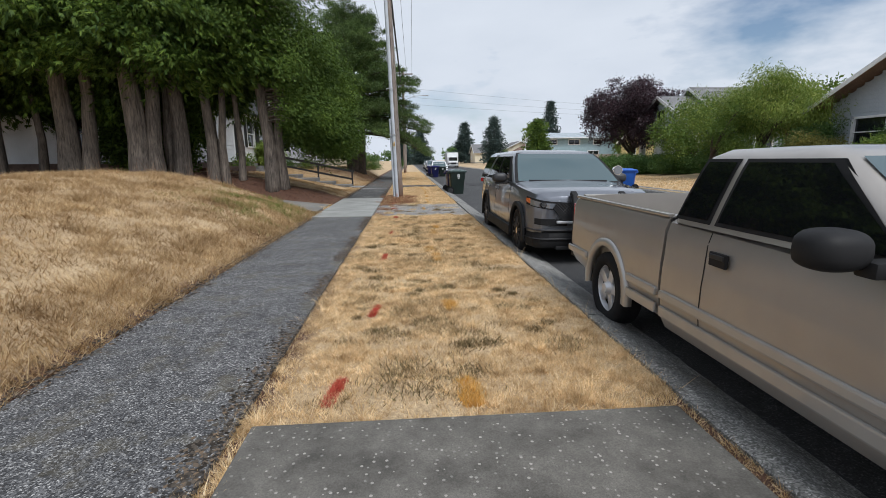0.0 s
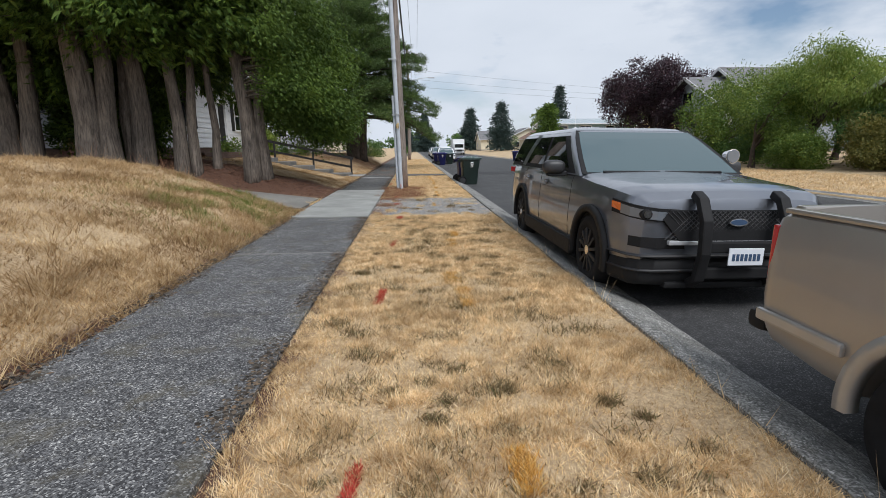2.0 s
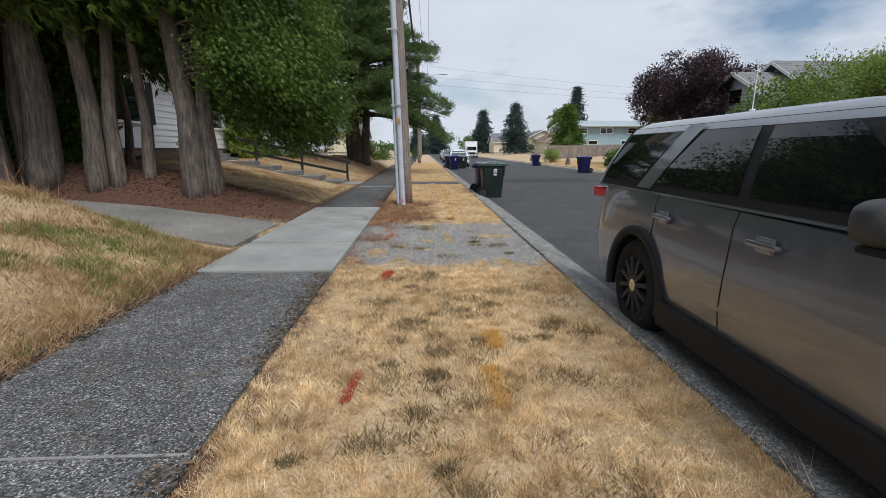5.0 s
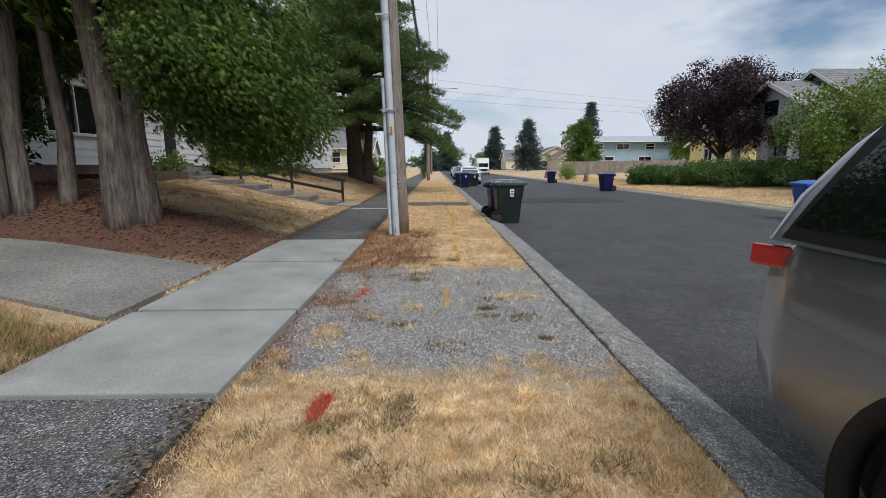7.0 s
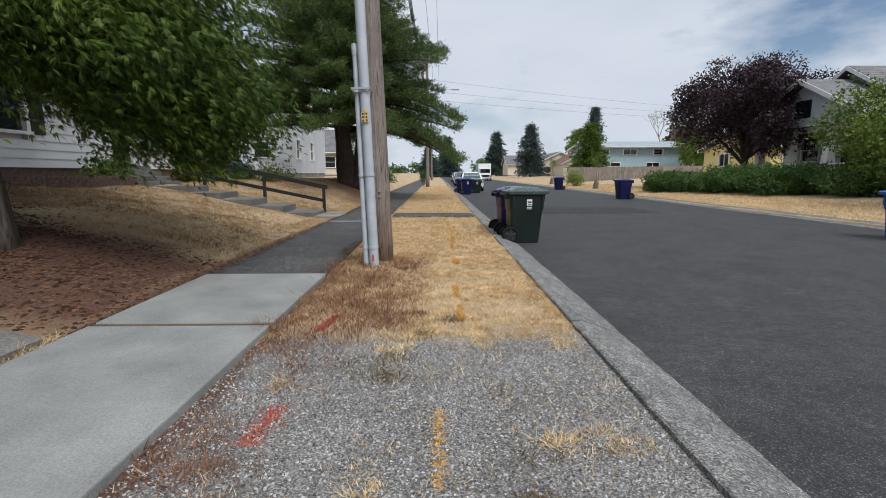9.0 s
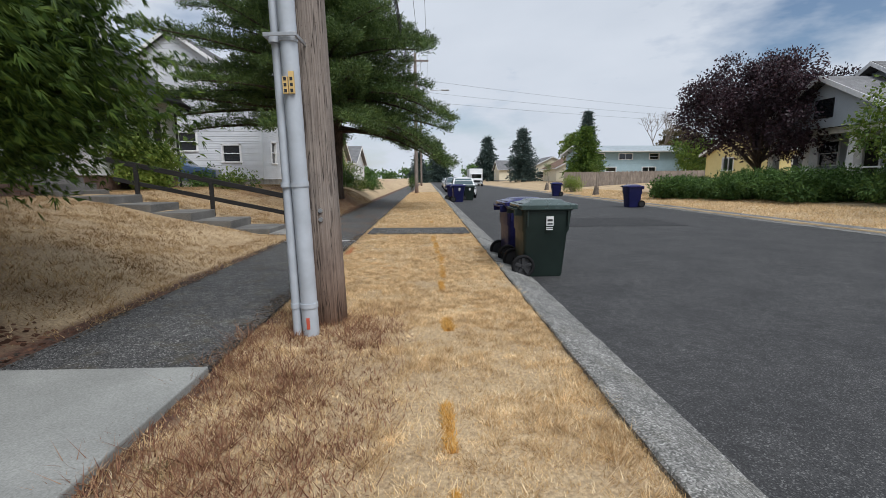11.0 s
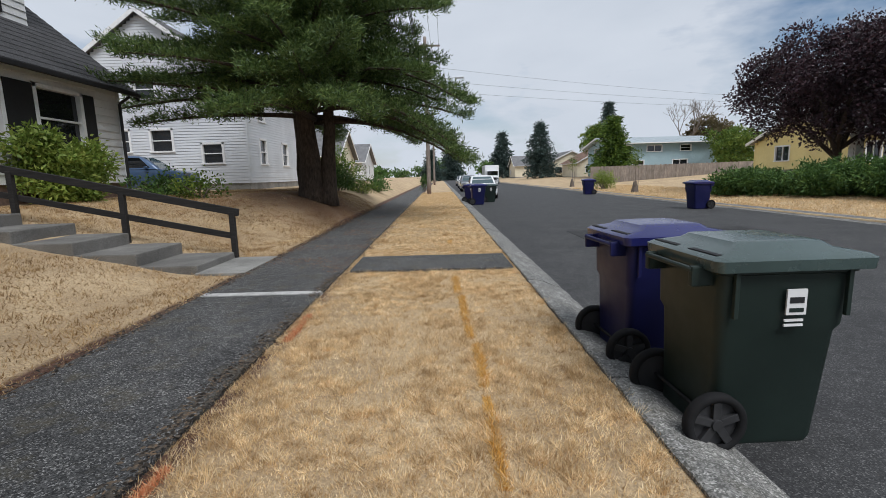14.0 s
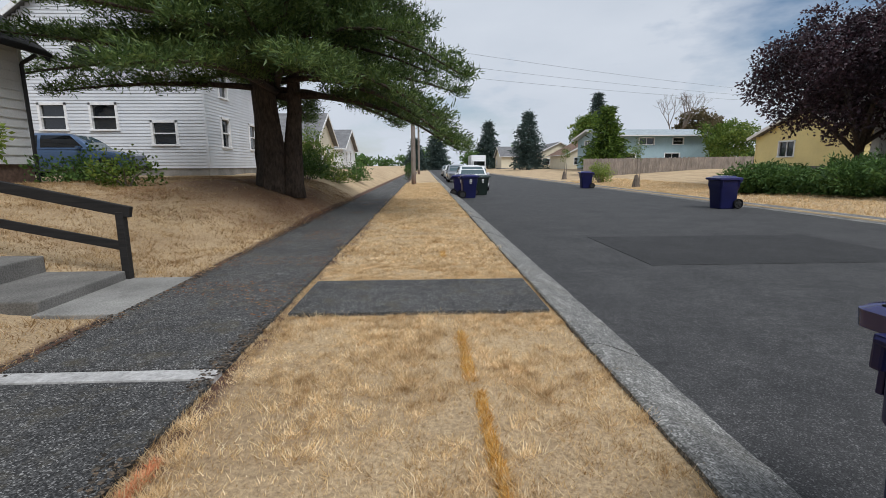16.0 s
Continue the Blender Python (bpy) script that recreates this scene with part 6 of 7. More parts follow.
def pickup():
    car = empty("pickup_truck", (2.48, 0.01, -0.105), "pewter two-tone extended-cab pickup truck with empty bed parked at the kerb", "truck")
    hw, fa, ra = 0.86, 0.88, 4.0
    st = [(-0.45, 0.62, 0.40, 0.86), (-0.38, 0.76, 0.34, 0.94), (-0.2, 0.83, 0.30, 0.99), (0.5, 0.855, 0.28, 1.03), (1.25, 0.86, 0.28, 1.09), (2.2, 0.86, 0.28, 1.12), (3.04, 0.86, 0.28, 1.135)]
    vs, fs = body_shell(st, 30)
    body = mesh_object("cab_body", vs, fs, M["paint_beige"], car, "", True)
    # the load bed: two skins, floor, front wall and tailgate
    bs = [(3.075, 0.858, 0.34, 1.145), (3.6, 0.86, 0.34, 1.145), (4.6, 0.858, 0.36, 1.145), (4.94, 0.85, 0.40, 1.14), (4.985, 0.83, 0.43, 1.12)]
    vs, fs = body_shell(bs, 26)
    bed = mesh_object("bed_body", vs, fs, M["paint_beige"], car, "", True)
    bpy.context.view_layer.update()
    cut_by(body, arch_cutters(body, (fa,), 0.40, hw))
    cutters = arch_cutters(bed, (ra,), 0.395, hw)
    c = part("cutter", box(-0.76, 0.76, 3.13, 4.92, 0.60, 1.5), M["paint_silver"])
    c.matrix_world = bed.matrix_world
    cut_by(bed, cutters + [c])
    bm = box(-0.755, 0.755, 3.135, 4.915, 0.585, 0.605)
    for i in range(11):
        add_box(bm, -0.70 + i * 0.14 - 0.03, -0.70 + i * 0.14 + 0.03, 3.14, 4.91, 0.605, 0.622, 0.005)
    part("bed_floor", bm, M["paint_silver"], car)
    for s in (-1, 1):
        bm = box(s * 0.752 - 0.006, s * 0.752 + 0.006, 3.14, 4.91, 0.62, 1.10)
        for y in (3.35, 3.75, 4.3, 4.65):
            add_box(bm, s * 0.742 - 0.008, s * 0.742 + 0.008, y - 0.06, y + 0.06, 0.70, 1.04, 0.008)
        part("bed_liner", bm, M["paint_silver"], car)
        bm = bmesh.new()
        add_box(bm, s * 0.66 - 0.12, s * 0.66 + 0.10, ra - 0.4, ra + 0.4, 0.60, 0.80, 0.06)
        part("wheel_box", bm, M["paint_silver"], car)
        arch_trim(car, ra, hw, 0.385, 0.455, M["paint_silver"], s, 0.36, -8, 188)
        arch_trim(car, fa, hw, 0.385, 0.455, M["paint_silver"], s, 0.36, -8, 188)
        # rub strip and lower cladding, silver, in two runs
        for y0, y1 in ((fa + 0.45, 3.03), (3.09, ra - 0.44), (ra + 0.45, 4.97)):
            part("rub_strip", box(s * 0.868 - 0.012, s * 0.868 + 0.022, y0, y1, 0.535, 0.60, 0.014), M["paint_silver"], car)
            if y1 < ra:
                part("lower_cladding", box(s * 0.86 - 0.012, s * 0.86 + 0.016, y0, y1, 0.40, 0.48, 0.013), M["paint_silver"], car)
        part("rail_cap", box(s * 0.782 - 0.028, s * 0.782 + 0.026, 3.09, 4.95, 1.115, 1.143, 0.012), M["paint_beige"], car)
        for y in (fa, ra):
            road_wheel(car, s * 0.745, y, 0.342, 0.215, M["alloy"], "star", s)
    bm = box(-0.80, 0.80, 3.05, 3.07, 0.5, 1.12)
    part("bed_gap", bm, M["trim_black"], car)
    cab = Cabin([(0, 1.20, 3.03, 0.835, 1.10), (0.3, 1.42, 3.01, 0.80, 1.25), (0.7, 1.72, 2.93, 0.745, 1.45), (0.88, 1.86, 2.88, 0.71, 1.54), (0.96, 1.98, 2.80, 0.64, 1.585), (1.0, 2.2, 2.65, 0.4, 1.60)])
    v, f = cab.mesh()
    mesh_object("cab_roof", v, f, M["paint_beige"], car, "", True)
    v, f = cab.end_pane(True, 0.08, 0.88, 0.9)
    mesh_object("windscreen", v, f, M["windscreen"], car)
    v, f = cab.end_pane(False, 0.15, 0.85, 0.8)
    mesh_object("rear_window", v, f, M["carglass"], car)
    for s in (-1, 1):
        for lo, hi in (((1.44, 2.52), (1.90, 2.44)), ((2.62, 2.93), (2.54, 2.80))):
            lo2, hi2 = (lo[0] - 0.03, lo[1] + 0.03), (hi[0] - 0.03, hi[1] + 0.03)
            v, f = cab.side_pane(s, lo2, hi2, 0.06, 0.86, lift=0.003)
            mesh_object("window_seal", v, f, M["blackplastic"], car)
            v, f = cab.side_pane(s, lo, hi, 0.11, 0.82, lift=0.009)
            mesh_object("side_window", v, f, M["carglass"], car)
        seam(car, st, s, 2.58, 0.40)
        bm = box(s * 0.862 - 0.012, s * 0.862 + 0.012, 2.36, 2.51, 0.90, 0.985, 0.008)
        h = part("handle_recess", bm, M["blackplastic"], car)
        part("door_handle", box(s * 0.874 - 0.008, s * 0.874 + 0.008, 2.37, 2.50, 0.945, 0.975, 0.006), M["trim_black"], h)
        bm = mirror_shell(s, 1.03, 1.55, 1.18, 0.125, 0.11, 0.085)
        add_box(bm, s * 0.88 - 0.08, s * 0.88 + 0.08, 1.42, 1.52, 1.08, 1.15, 0.02)
        part("wing_mirror", bm, M["blackplastic"], car, "", True)
        part("tail_lamp", box(s * 0.775 - 0.05, s * 0.775 + 0.05, 4.955, 4.995, 0.70, 1.05, 0.012), M["lamp_red"], car)
        part("head_lamp", box(s * 0.58 - 0.16, s * 0.58 + 0.16, -0.47, -0.38, 0.70, 0.84, 0.03), M["lamp_clear"], car)
    part("tailgate", box(-0.72, 0.72, 4.925, 4.99, 0.62, 1.15, 0.012), M["paint_beige"], car)
    part("rear_bumper", box(-0.80, 0.80, 4.99, 5.13, 0.43, 0.54, 0.035), M["blackplastic"], car, "", True)
    part("front_bumper", box(-0.82, 0.82, -0.58, -0.40, 0.40, 0.58, 0.05), M["paint_silver"], car, "", True)
    part("chassis", box(-0.45, 0.45, 0.0, 4.9, 0.26, 0.36, 0.02), M["blackplastic"], car)
    bm = bmesh.new()
    add_cyl(bm, (-0.75, ra, 0.342), (0.75, ra, 0.342), 0.05, 0.05, 10)
    part("axle", bm, M["blackplastic"], car)


pickup()


def simple_car(x, y, rz, paint, label, length=4.6, width=1.8, height=1.5, suv=False):
    """A parked car further off, still with its panes, wheels and lamps. Its nose looks to -y."""
    car = empty("parked_car", (x, y, ground_z(x, y) + 0.03 if x < WALK_L else -0.12), label, "car", "cars parked down the street", rz=rz)
    w = width / 2
    b = 0.62 * height
    st = [(0, w * 0.7, 0.38, b * 0.78), (0.15, w * 0.88, 0.26, b * 0.86), (0.5, w * 0.97, 0.22, b * 0.93), (1.2, w, 0.2, b), (length - 0.9, w, 0.22, b * 1.04), (length - 0.2, w * 0.92, 0.3, b * 1.02), (length, w * 0.75, 0.42, b * 0.86)]
    v, f = body_shell(st, 24)
    body = mesh_object("body", v, f, M[paint], car, "", True)
    bpy.context.view_layer.update()
    axles = (0.85, length - 0.95)
    cut_by(body, arch_cutters(body, axles, 0.38, w))
    back = length - 0.15 if suv else length - 0.75
    cab = Cabin([(0, 1.15, back, w * 0.93, b), (0.5, 1.55, back - 0.15, w * 0.84, b + (height - b) * 0.55), (0.85, 1.9, back - 0.4, w * 0.74, b + (height - b) * 0.88), (1.0, 2.3, back - 0.8, w * 0.4, height)])
    v, f = cab.mesh()
    mesh_object("roof", v, f, M[paint], car, "", True)
    v, f = cab.end_pane(True, 0.08, 0.8, 0.86)
    mesh_object("windscreen", v, f, M["windscreen"], car)
    v, f = cab.end_pane(False, 0.12, 0.78, 0.86)
    mesh_object("rear_window", v, f, M["carglass"], car)
    m = (1.3 + back) / 2
    for s in (-1, 1):
        for lo, hi in (((1.55, m - 0.05), (2.0, m - 0.05)), ((m + 0.05, back - 0.25), (m + 0.05, back - 0.5))):
            v, f = cab.side_pane(s, lo, hi, 0.1, 0.78)
            mesh_object("side_window", v, f, M["carglass"], car)
        part("headlamp", box(-0.16, 0.16, -0.03, 0.05, -0.06, 0.06, 0.02, Matrix.Translation((s * w * 0.72, 0.07, b * 0.76)) @ pose(0, 0, 0, 0, 0, s * 22)), M["lamp_clear"], car)
        part("tail_lamp", box(-0.14, 0.14, -0.05, 0.03, -0.07, 0.07, 0.02, Matrix.Translation((s * w * 0.74, length - 0.05, b * 0.88)) @ pose(0, 0, 0, 0, 0, -s * 25)), M["lamp_red"], car)
        part("wing_mirror", box(s * w * 1.06 - 0.09, s * w * 1.06 + 0.09, 1.6, 1.72, b, b + 0.12, 0.03), M[paint], car)
        for y2 in axles:
            road_wheel(car, s * (w - 0.11), y2, 0.32, 0.2, M["alloy"], "star", s)
    part("bumper", box(-w * 0.8, w * 0.8, -0.04, 0.1, 0.26, 0.42, 0.03), M["blackplastic"], car)
    return car


simple_car(3.1, 48.5, 0, "paint_white", "white saloon parked at the kerb behind the bins")
simple_car(3.2, 63.0, 0, "paint_grey", "dark grey car parked further down the kerb", 4.5, 1.8, 1.55, True)
simple_car(3.4, 73.0, 0, "paint_white", "pale car parked far down the kerb")
simple_car(3.6, 86.0, 0, "paint_grey", "dark car parked far down the kerb")
simple_car(-11.0, 41.2, 100, "paint_blue", "blue estate car parked on the drive beside the pale house", 4.8, 1.85, 1.65, True)


def delivery_van(x, y):
    v = empty("delivery_van", (x, y, -0.12), "white box-bodied van standing far down the street", "van")
    part("box_body", box(-1.2, 1.2, 1.6, 7.0, 0.55, 3.1, 0.08), M["paint_white"], v)
    part("cab", box(-1.0, 1.0, 0.5, 1.7, 0.45, 2.25, 0.12), M["paint_white"], v)
    part("bonnet", box(-0.9, 0.9, -0.4, 0.7, 0.45, 1.25, 0.12), M["paint_white"], v)
    part("windscreen", box(-0.88, 0.88, 0.485, 0.52, 1.4, 2.1, 0.01), M["carglass"], v)
    part("grille", box(-0.6, 0.6, -0.43, -0.39, 0.65, 1.05, 0.01), M["blackplastic"], v)
    part("bumper", box(-1.0, 1.0, -0.55, -0.35, 0.35, 0.6, 0.04), M["galv"], v)
    for s in (-1, 1):
        part("headlamp", box(s * 0.75 - 0.12, s * 0.75 + 0.12, -0.44, -0.38, 0.75, 1.0, 0.01), M["lamp_clear"], v)
        for y2 in (0.3, 5.4):
            road_wheel(v, s * 0.95, y2, 0.42, 0.26, M["galv"], "steel", s)


delivery_van(9.2, 98.0)

# ---- bins ----


def wheelie_bin(x, y, z, rz, body_mat, lid_mat, label, tall=1.08, lid_tilt=0.0, scale=1.0):
    """A two-wheeled bin; wheels and handle on its own -x side, its flat side with the sticker on -y."""
    b = empty("wheelie_bin", (x, y, z), label, "bin", "wheelie bins at the kerbs", rz=rz)
    b.scale = (scale,) * 3
    h = tall - 0.10
    rows = [(0.0, 0.285, 0.262), (0.03, 0.295, 0.272), (h * 0.62, 0.325, 0.300), (h * 0.66, 0.345, 0.318), (h * 0.93, 0.358, 0.332), (h * 0.94, 0.375, 0.352), (h, 0.380, 0.356)]
    rings = []
    for zz, ax, ay in rows:
        k = zz / h
        rings.append([Vector((p.x + 0.035 * k, p.y, zz)) for p in rounded_ring(-ay, ay, ax, 0, 0.055, 4)])
    vs, fs = ring_loft(rings, True, False)
    body = mesh_object("bin_body", vs, fs, M[body_mat], b, "", True)
    body.data.set_sharp_from_angle(angle=radians(35))
    # lid: a shallow dome with a raised panel, hinged at the handle side
    tilt = Matrix.Translation((-0.36, 0, h)) @ pose(0, 0, 0, 0, -lid_tilt, 0) @ Matrix.Translation((0.36, 0, -h))
    lr = []
    for zz, ax, ay in ((h - 0.045, 0.42, 0.386), (h + 0.012, 0.425, 0.39), (h + 0.030, 0.40, 0.365), (h + 0.055, 0.27, 0.29), (h + 0.085, 0.235, 0.25), (h + 0.092, 0.16, 0.2)):
        lr.append([tilt @ Vector((p.x + 0.04, p.y, zz)) for p in rounded_ring(-ay, ay, ax, 0, 0.05, 4)])
    vs, fs = ring_loft(lr, False, True)
    lid = mesh_object("lid", vs, fs, M[lid_mat], b, "", True)
    lid.data.set_sharp_from_angle(angle=radians(28))
    for s in (-1, 1):
        part("lid_slot", box(-0.355, -0.285, s * 0.19 - 0.13, s * 0.19 + 0.13, h + 0.0, h + 0.038, 0.006, tilt), M["blackplastic"], lid)
    bm = bmesh.new()
    add_cyl(bm, (-0.43, -0.25, h - 0.05), (-0.43, 0.25, h - 0.05), 0.016, 0.016, 10)
    for s in (-1, 1):
        add_box(bm, -0.44, -0.30, s * 0.24 - 0.02, s * 0.24 + 0.02, h - 0.14, h - 0.03, 0.01)
    part("handle", bm, M[body_mat], b)
    for s in (-1, 1):
        for xx in (-0.26, 0.33):
            part("rib", box(xx - 0.012, xx + 0.012, s * 0.352 - 0.012, s * 0.352 + 0.012, h * 0.72, h * 0.95, 0.004), M[body_mat], body)
    bm = bmesh.new()
    add_cyl(bm, (-0.31, -0.33, 0.168), (-0.31, 0.33, 0.168), 0.012, 0.012, 8)
    part("axle", bm, M["blackplastic"], b)
    for s in (-1, 1):
        # a moulded tyre ring round a recessed, spoked disc
        seg, vs, fs = 36, [], []
        prof = [(0.30, 0.125), (0.292, 0.155), (0.305, 0.168), (0.345, 0.168), (0.358, 0.155), (0.352, 0.125)]
        for i in range(seg):
            a = 2 * math.pi * i / seg
            vs += [(-0.31 + math.cos(a) * pr, s * py, 0.168 + math.sin(a) * pr) for py, pr in prof]
        k = len(prof)
        for i in range(seg):
            for j in range(k):
                fs.append((i * k + j, i * k + (j + 1) % k, ((i + 1) % seg) * k + (j + 1) % k, ((i + 1) % seg) * k + j))
        wheel = mesh_object("wheel", vs, fs, M["rubber"], b, "", True)
        bm = bmesh.new()
        add_cyl(bm, (-0.31, s * 0.312, 0.168), (-0.31, s * 0.322, 0.168), 0.128, 0.128, 28)
        for i in range(5):
            add_box(bm, -0.022, 0.022, s * 0.335 - 0.014, s * 0.335 + 0.014, 0.02, 0.126, 0.004, Matrix.Translation((-0.31, 0, 0.168)) @ Matrix.Rotation(i * 1.2566, 4, "Y"))
        add_cyl(bm, (-0.31, s * 0.32, 0.168), (-0.31, s * 0.362, 0.168), 0.036, 0.03, 14)
        part("spoke_plate", bm, M["wheelplastic"], wheel)
    st = part("sticker", box(0.01, 0.115, -0.352, -0.343, h * 0.73, h * 0.86, 0), M["sticker"], b, "white printed sticker")
    part("sticker_picture", box(0.025, 0.10, -0.3545, -0.3515, h * 0.79, h * 0.82, 0), M["trim_black"], st)
    part("sticker_line", box(0.025, 0.10, -0.3545, -0.3515, h * 0.745, h * 0.765, 0), M["bingreen"], st)
    for k in (0.70, 0.675):
        part("sticker_line", box(0.01, 0.11, -0.345, -0.336, h * k - 0.006, h * k + 0.006, 0), M["sticker"], st)
    return b


wheelie_bin(2.05, 21.88, -0.118, 2, "bingreen", "bingreenlid", "dark green wheelie bin with white sticker standing against the kerb", 1.14)
wheelie_bin(2.0, 22.95, -0.118, 4, "binblue", "binlid", "navy blue wheelie bin beside a green one at the kerb", 1.12)
wheelie_bin(2.25, 43.5, -0.11, 3, "binblue", "binlid", "navy blue wheelie bin at the kerb down the street", 1.08)
wheelie_bin(2.0, 45.2, -0.11, -6, "binblue", "binlid", "navy blue wheelie bin at the kerb down the street", 1.06)
wheelie_bin(3.05, 45.6, -0.11, 5, "bingreen", "bingreenlid", "dark green wheelie bin at the kerb down the street", 1.02)
wheelie_bin(10.35, 37.4, -0.11, 184, "binblue", "binlid", "navy blue wheelie bin standing in the road by the far kerb", 1.10)
wheelie_bin(10.55, 51.6, -0.11, 176, "binblue", "binlid", "navy blue wheelie bin standing in the road by the far kerb", 1.08)
wheelie_bin(10.25, 21.8, -0.11, 172, "bincyan", "bincyan", "bright blue wheelie bin standing in the road by the far kerb", 1.08)
wheelie_bin(10.7, 11.8, -0.11, 181, "binblue", "binlid", "navy blue wheelie bin standing in the road by the far kerb", 1.12)

# ---- utility pole, cables, street lamp ----


def utility_pole(x, y, top, label, big=False):
    p = empty("utility_pole", (x, y, -0.02), label, "pole", "utility poles along the verge")
    n = 14
    pts = [(0, 0, -0.3 + (top + 0.3) * i / n) for i in range(n + 1)]
    v, f = tube(pts, [0.172 - 0.05 * i / n for i in range(n + 1)], 28)
    if big:
        v = [Vector((q.x * (1 + 0.02 * math.sin(math.atan2(q.y, q.x) * 9)), q.y * (1 + 0.02 * math.sin(math.atan2(q.y, q.x) * 9)), q.z)) for q in v]
    mesh_object("shaft", v, f, M["pole"], p, "", True)
    part("crossarm", box(-1.15, 1.15, -0.20, -0.09, top - 0.75, top - 0.63, 0.012), M["pole"], p)
    for s in (-1.05, -0.45, 0.45, 1.05):
        bm = bmesh.new()
        add_cyl(bm, (s, -0.145, top - 0.63), (s, -0.145, top - 0.50), 0.045, 0.03, 10)
        part("insulator", bm, M["conduit"], p)
    for s in (-1, 1):
        bm = bmesh.new()
        add_cyl(bm, (s * 0.7, -0.145, top - 0.7), (0, -0.1, top - 1.25), 0.015, 0.015, 6)
        part("arm_brace", bm, M["galv"], p)
    return p


near_pole = utility_pole(-0.585, 19.30, 11.0, "weathered grey-brown wooden utility pole with conduits on the dry verge", True)
near_pole.rotation_euler = (0, radians(-1.8), 0)
for dx, dy, r, top, tag in ((-0.075, -0.40, 0.070, 8.0, True), (-0.192, -0.40, 0.037, 3.05, False), (-0.175, -0.29, 0.034, 3.0, False)):
    bm = bmesh.new()
    add_cyl(bm, (dx, dy, -0.1), (dx * 0.96, dy * 0.82, top), r, r, 20)
    if not tag:
        add_cyl(bm, (dx * 0.96, dy * 0.82, top - 0.12), (dx * 0.96, dy * 0.82, top + 0.03), r * 1.25, r * 1.25, 16)
    c = part("conduit", bm, M["conduit"], near_pole, "pale grey riser conduit", True)
    for z in (0.26, 1.3, 2.45):
        part("coupling", add_cyl(bmesh.new(), (dx, dy * (1 - 0.02 * z), z - 0.02), (dx, dy * (1 - 0.02 * z), z + 0.02), r * 1.1, r * 1.1, 20), M["conduit"], c, "", True)
    if tag:
        part("paint_mark", box(dx - 0.016, dx + 0.012, dy - r - 0.004, dy - r + 0.012, 0.06, 0.16, 0.002), M["red_mark"], c, "smear of red survey paint")
        for k, xx in enumerate((-0.028, 0.022)):
            t = part("yellow_tag", box(dx + xx - 0.02, dx + xx + 0.02, dy - r - 0.006, dy - r + 0.02, 2.02, 2.02 + 0.17 - 0.04 * (1 - k), 0), M["orange_mark"], c, "yellow tag with black figures")
            for q in range(3):
                part("tag_mark", box(dx + xx - 0.011, dx + xx + 0.011, dy - r - 0.009, dy - r - 0.005, 2.03 + q * 0.045, 2.055 + q * 0.045, 0), M["trim_black"], t)
for z in (2.47, 4.2):
    bm = box(-0.235, 0.005, -0.482, -0.468, z - 0.015, z + 0.015, 0.003)
    add_box(bm, 0.0, 0.012, -0.48, -0.15, z - 0.015, z + 0.015, 0.003)
    add_box(bm, -0.245, -0.233, -0.48, -0.10, z - 0.015, z + 0.015, 0.003)
    part("strap", bm, M["galv"], near_pole)
for z in (0.98, 1.06):
    bm = bmesh.new()
    add_cyl(bm, (0.03, -0.182, z), (0.03, -0.155, z), 0.02, 0.02, 10)
    part("bolt", bm, M["galv"], near_pole)

far_pole = utility_pole(-0.55, 57.2, 12.0, "wooden utility pole carrying a street lamp")
utility_pole(-0.55, 97.0, 12.0, "wooden utility pole far down the verge")
bm = bmesh.new()
for a, b in (((0.1, 0, 8.4), (1.2, 0, 8.85)), ((1.2, 0, 8.85), (2.3, 0, 8.95))):
    add_cyl(bm, a, b, 0.03, 0.03, 8)
lamp_arm = part("lamp_arm", bm, M["galv"], far_pole)
part("lamp_head", box(2.25, 2.95, -0.12, 0.12, 8.88, 9.0, 0.04), M["galv"], lamp_arm)


def cable(a, b, sag, r, label):
    n = 24
    a, b = Vector(a), Vector(b)
    pts = [a.lerp(b, i / n) + Vector((0, 0, -sag * 4 * (i / n) * (1 - i / n))) for i in range(n + 1)]
    v, f = tube(pts, [r] * (n + 1), 5)
    ob = mesh_object("overhead_cable", v, f, M["trim_black"])
    tagged(ob, label, "cable", "overhead cables")


for s in (-1.05, -0.45, 0.45, 1.05):
    cable((-0.93 + s, 19.17, 10.47), (-0.55 + s, 57.05, 11.47), 0.55, 0.011, "thin black power cable strung between the poles")
    cable((-0.55 + s, 57.05, 11.47), (-0.55 + s, 96.85, 11.47), 0.55, 0.011, "thin black power cable strung between the poles")
    cable((-0.93 + s, 19.17, 10.47), (-0.6 + s, -30, 11.0), 0.55, 0.011, "thin black power cable strung between the poles")
for dz in (0.0, 0.25, 0.5):
    cable((-0.68, 19.2, 7.2 + dz), (-0.4, 57.1, 7.4 + dz), 0.6, 0.018, "black telephone cable strung between the poles")
for z, y in ((8.2, 66), (9.2, 70), (7.4, 62)):
    cable((-0.4, 57.2, z + 0.6), (70, y + 18, z + 1.0), 0.8, 0.008, "thin black cable crossing the street")

# ---- garden steps, handrail, fence, low wall ----
steps = empty("garden_steps", (-3.43, 27.0, 0), "worn concrete garden steps climbing a dry lawn", "steps")
for i in range(5):
    x1 = -i * 0.93
    part("step", box(x1 - 1.05, x1, -0.72 + 0.02 * (i % 2), 0.60, -0.35 + i * 0.2, 0.13 + i * 0.2, 0.02), M["step_concrete"], steps)
for i in range(4):
    x1 = -4.72 - i * 0.32
    part("step", box(x1 - 0.45, x1, -0.9, 0.85, 0.3, 1.06 + i * 0.16, 0.02), M["step_concrete"], steps)

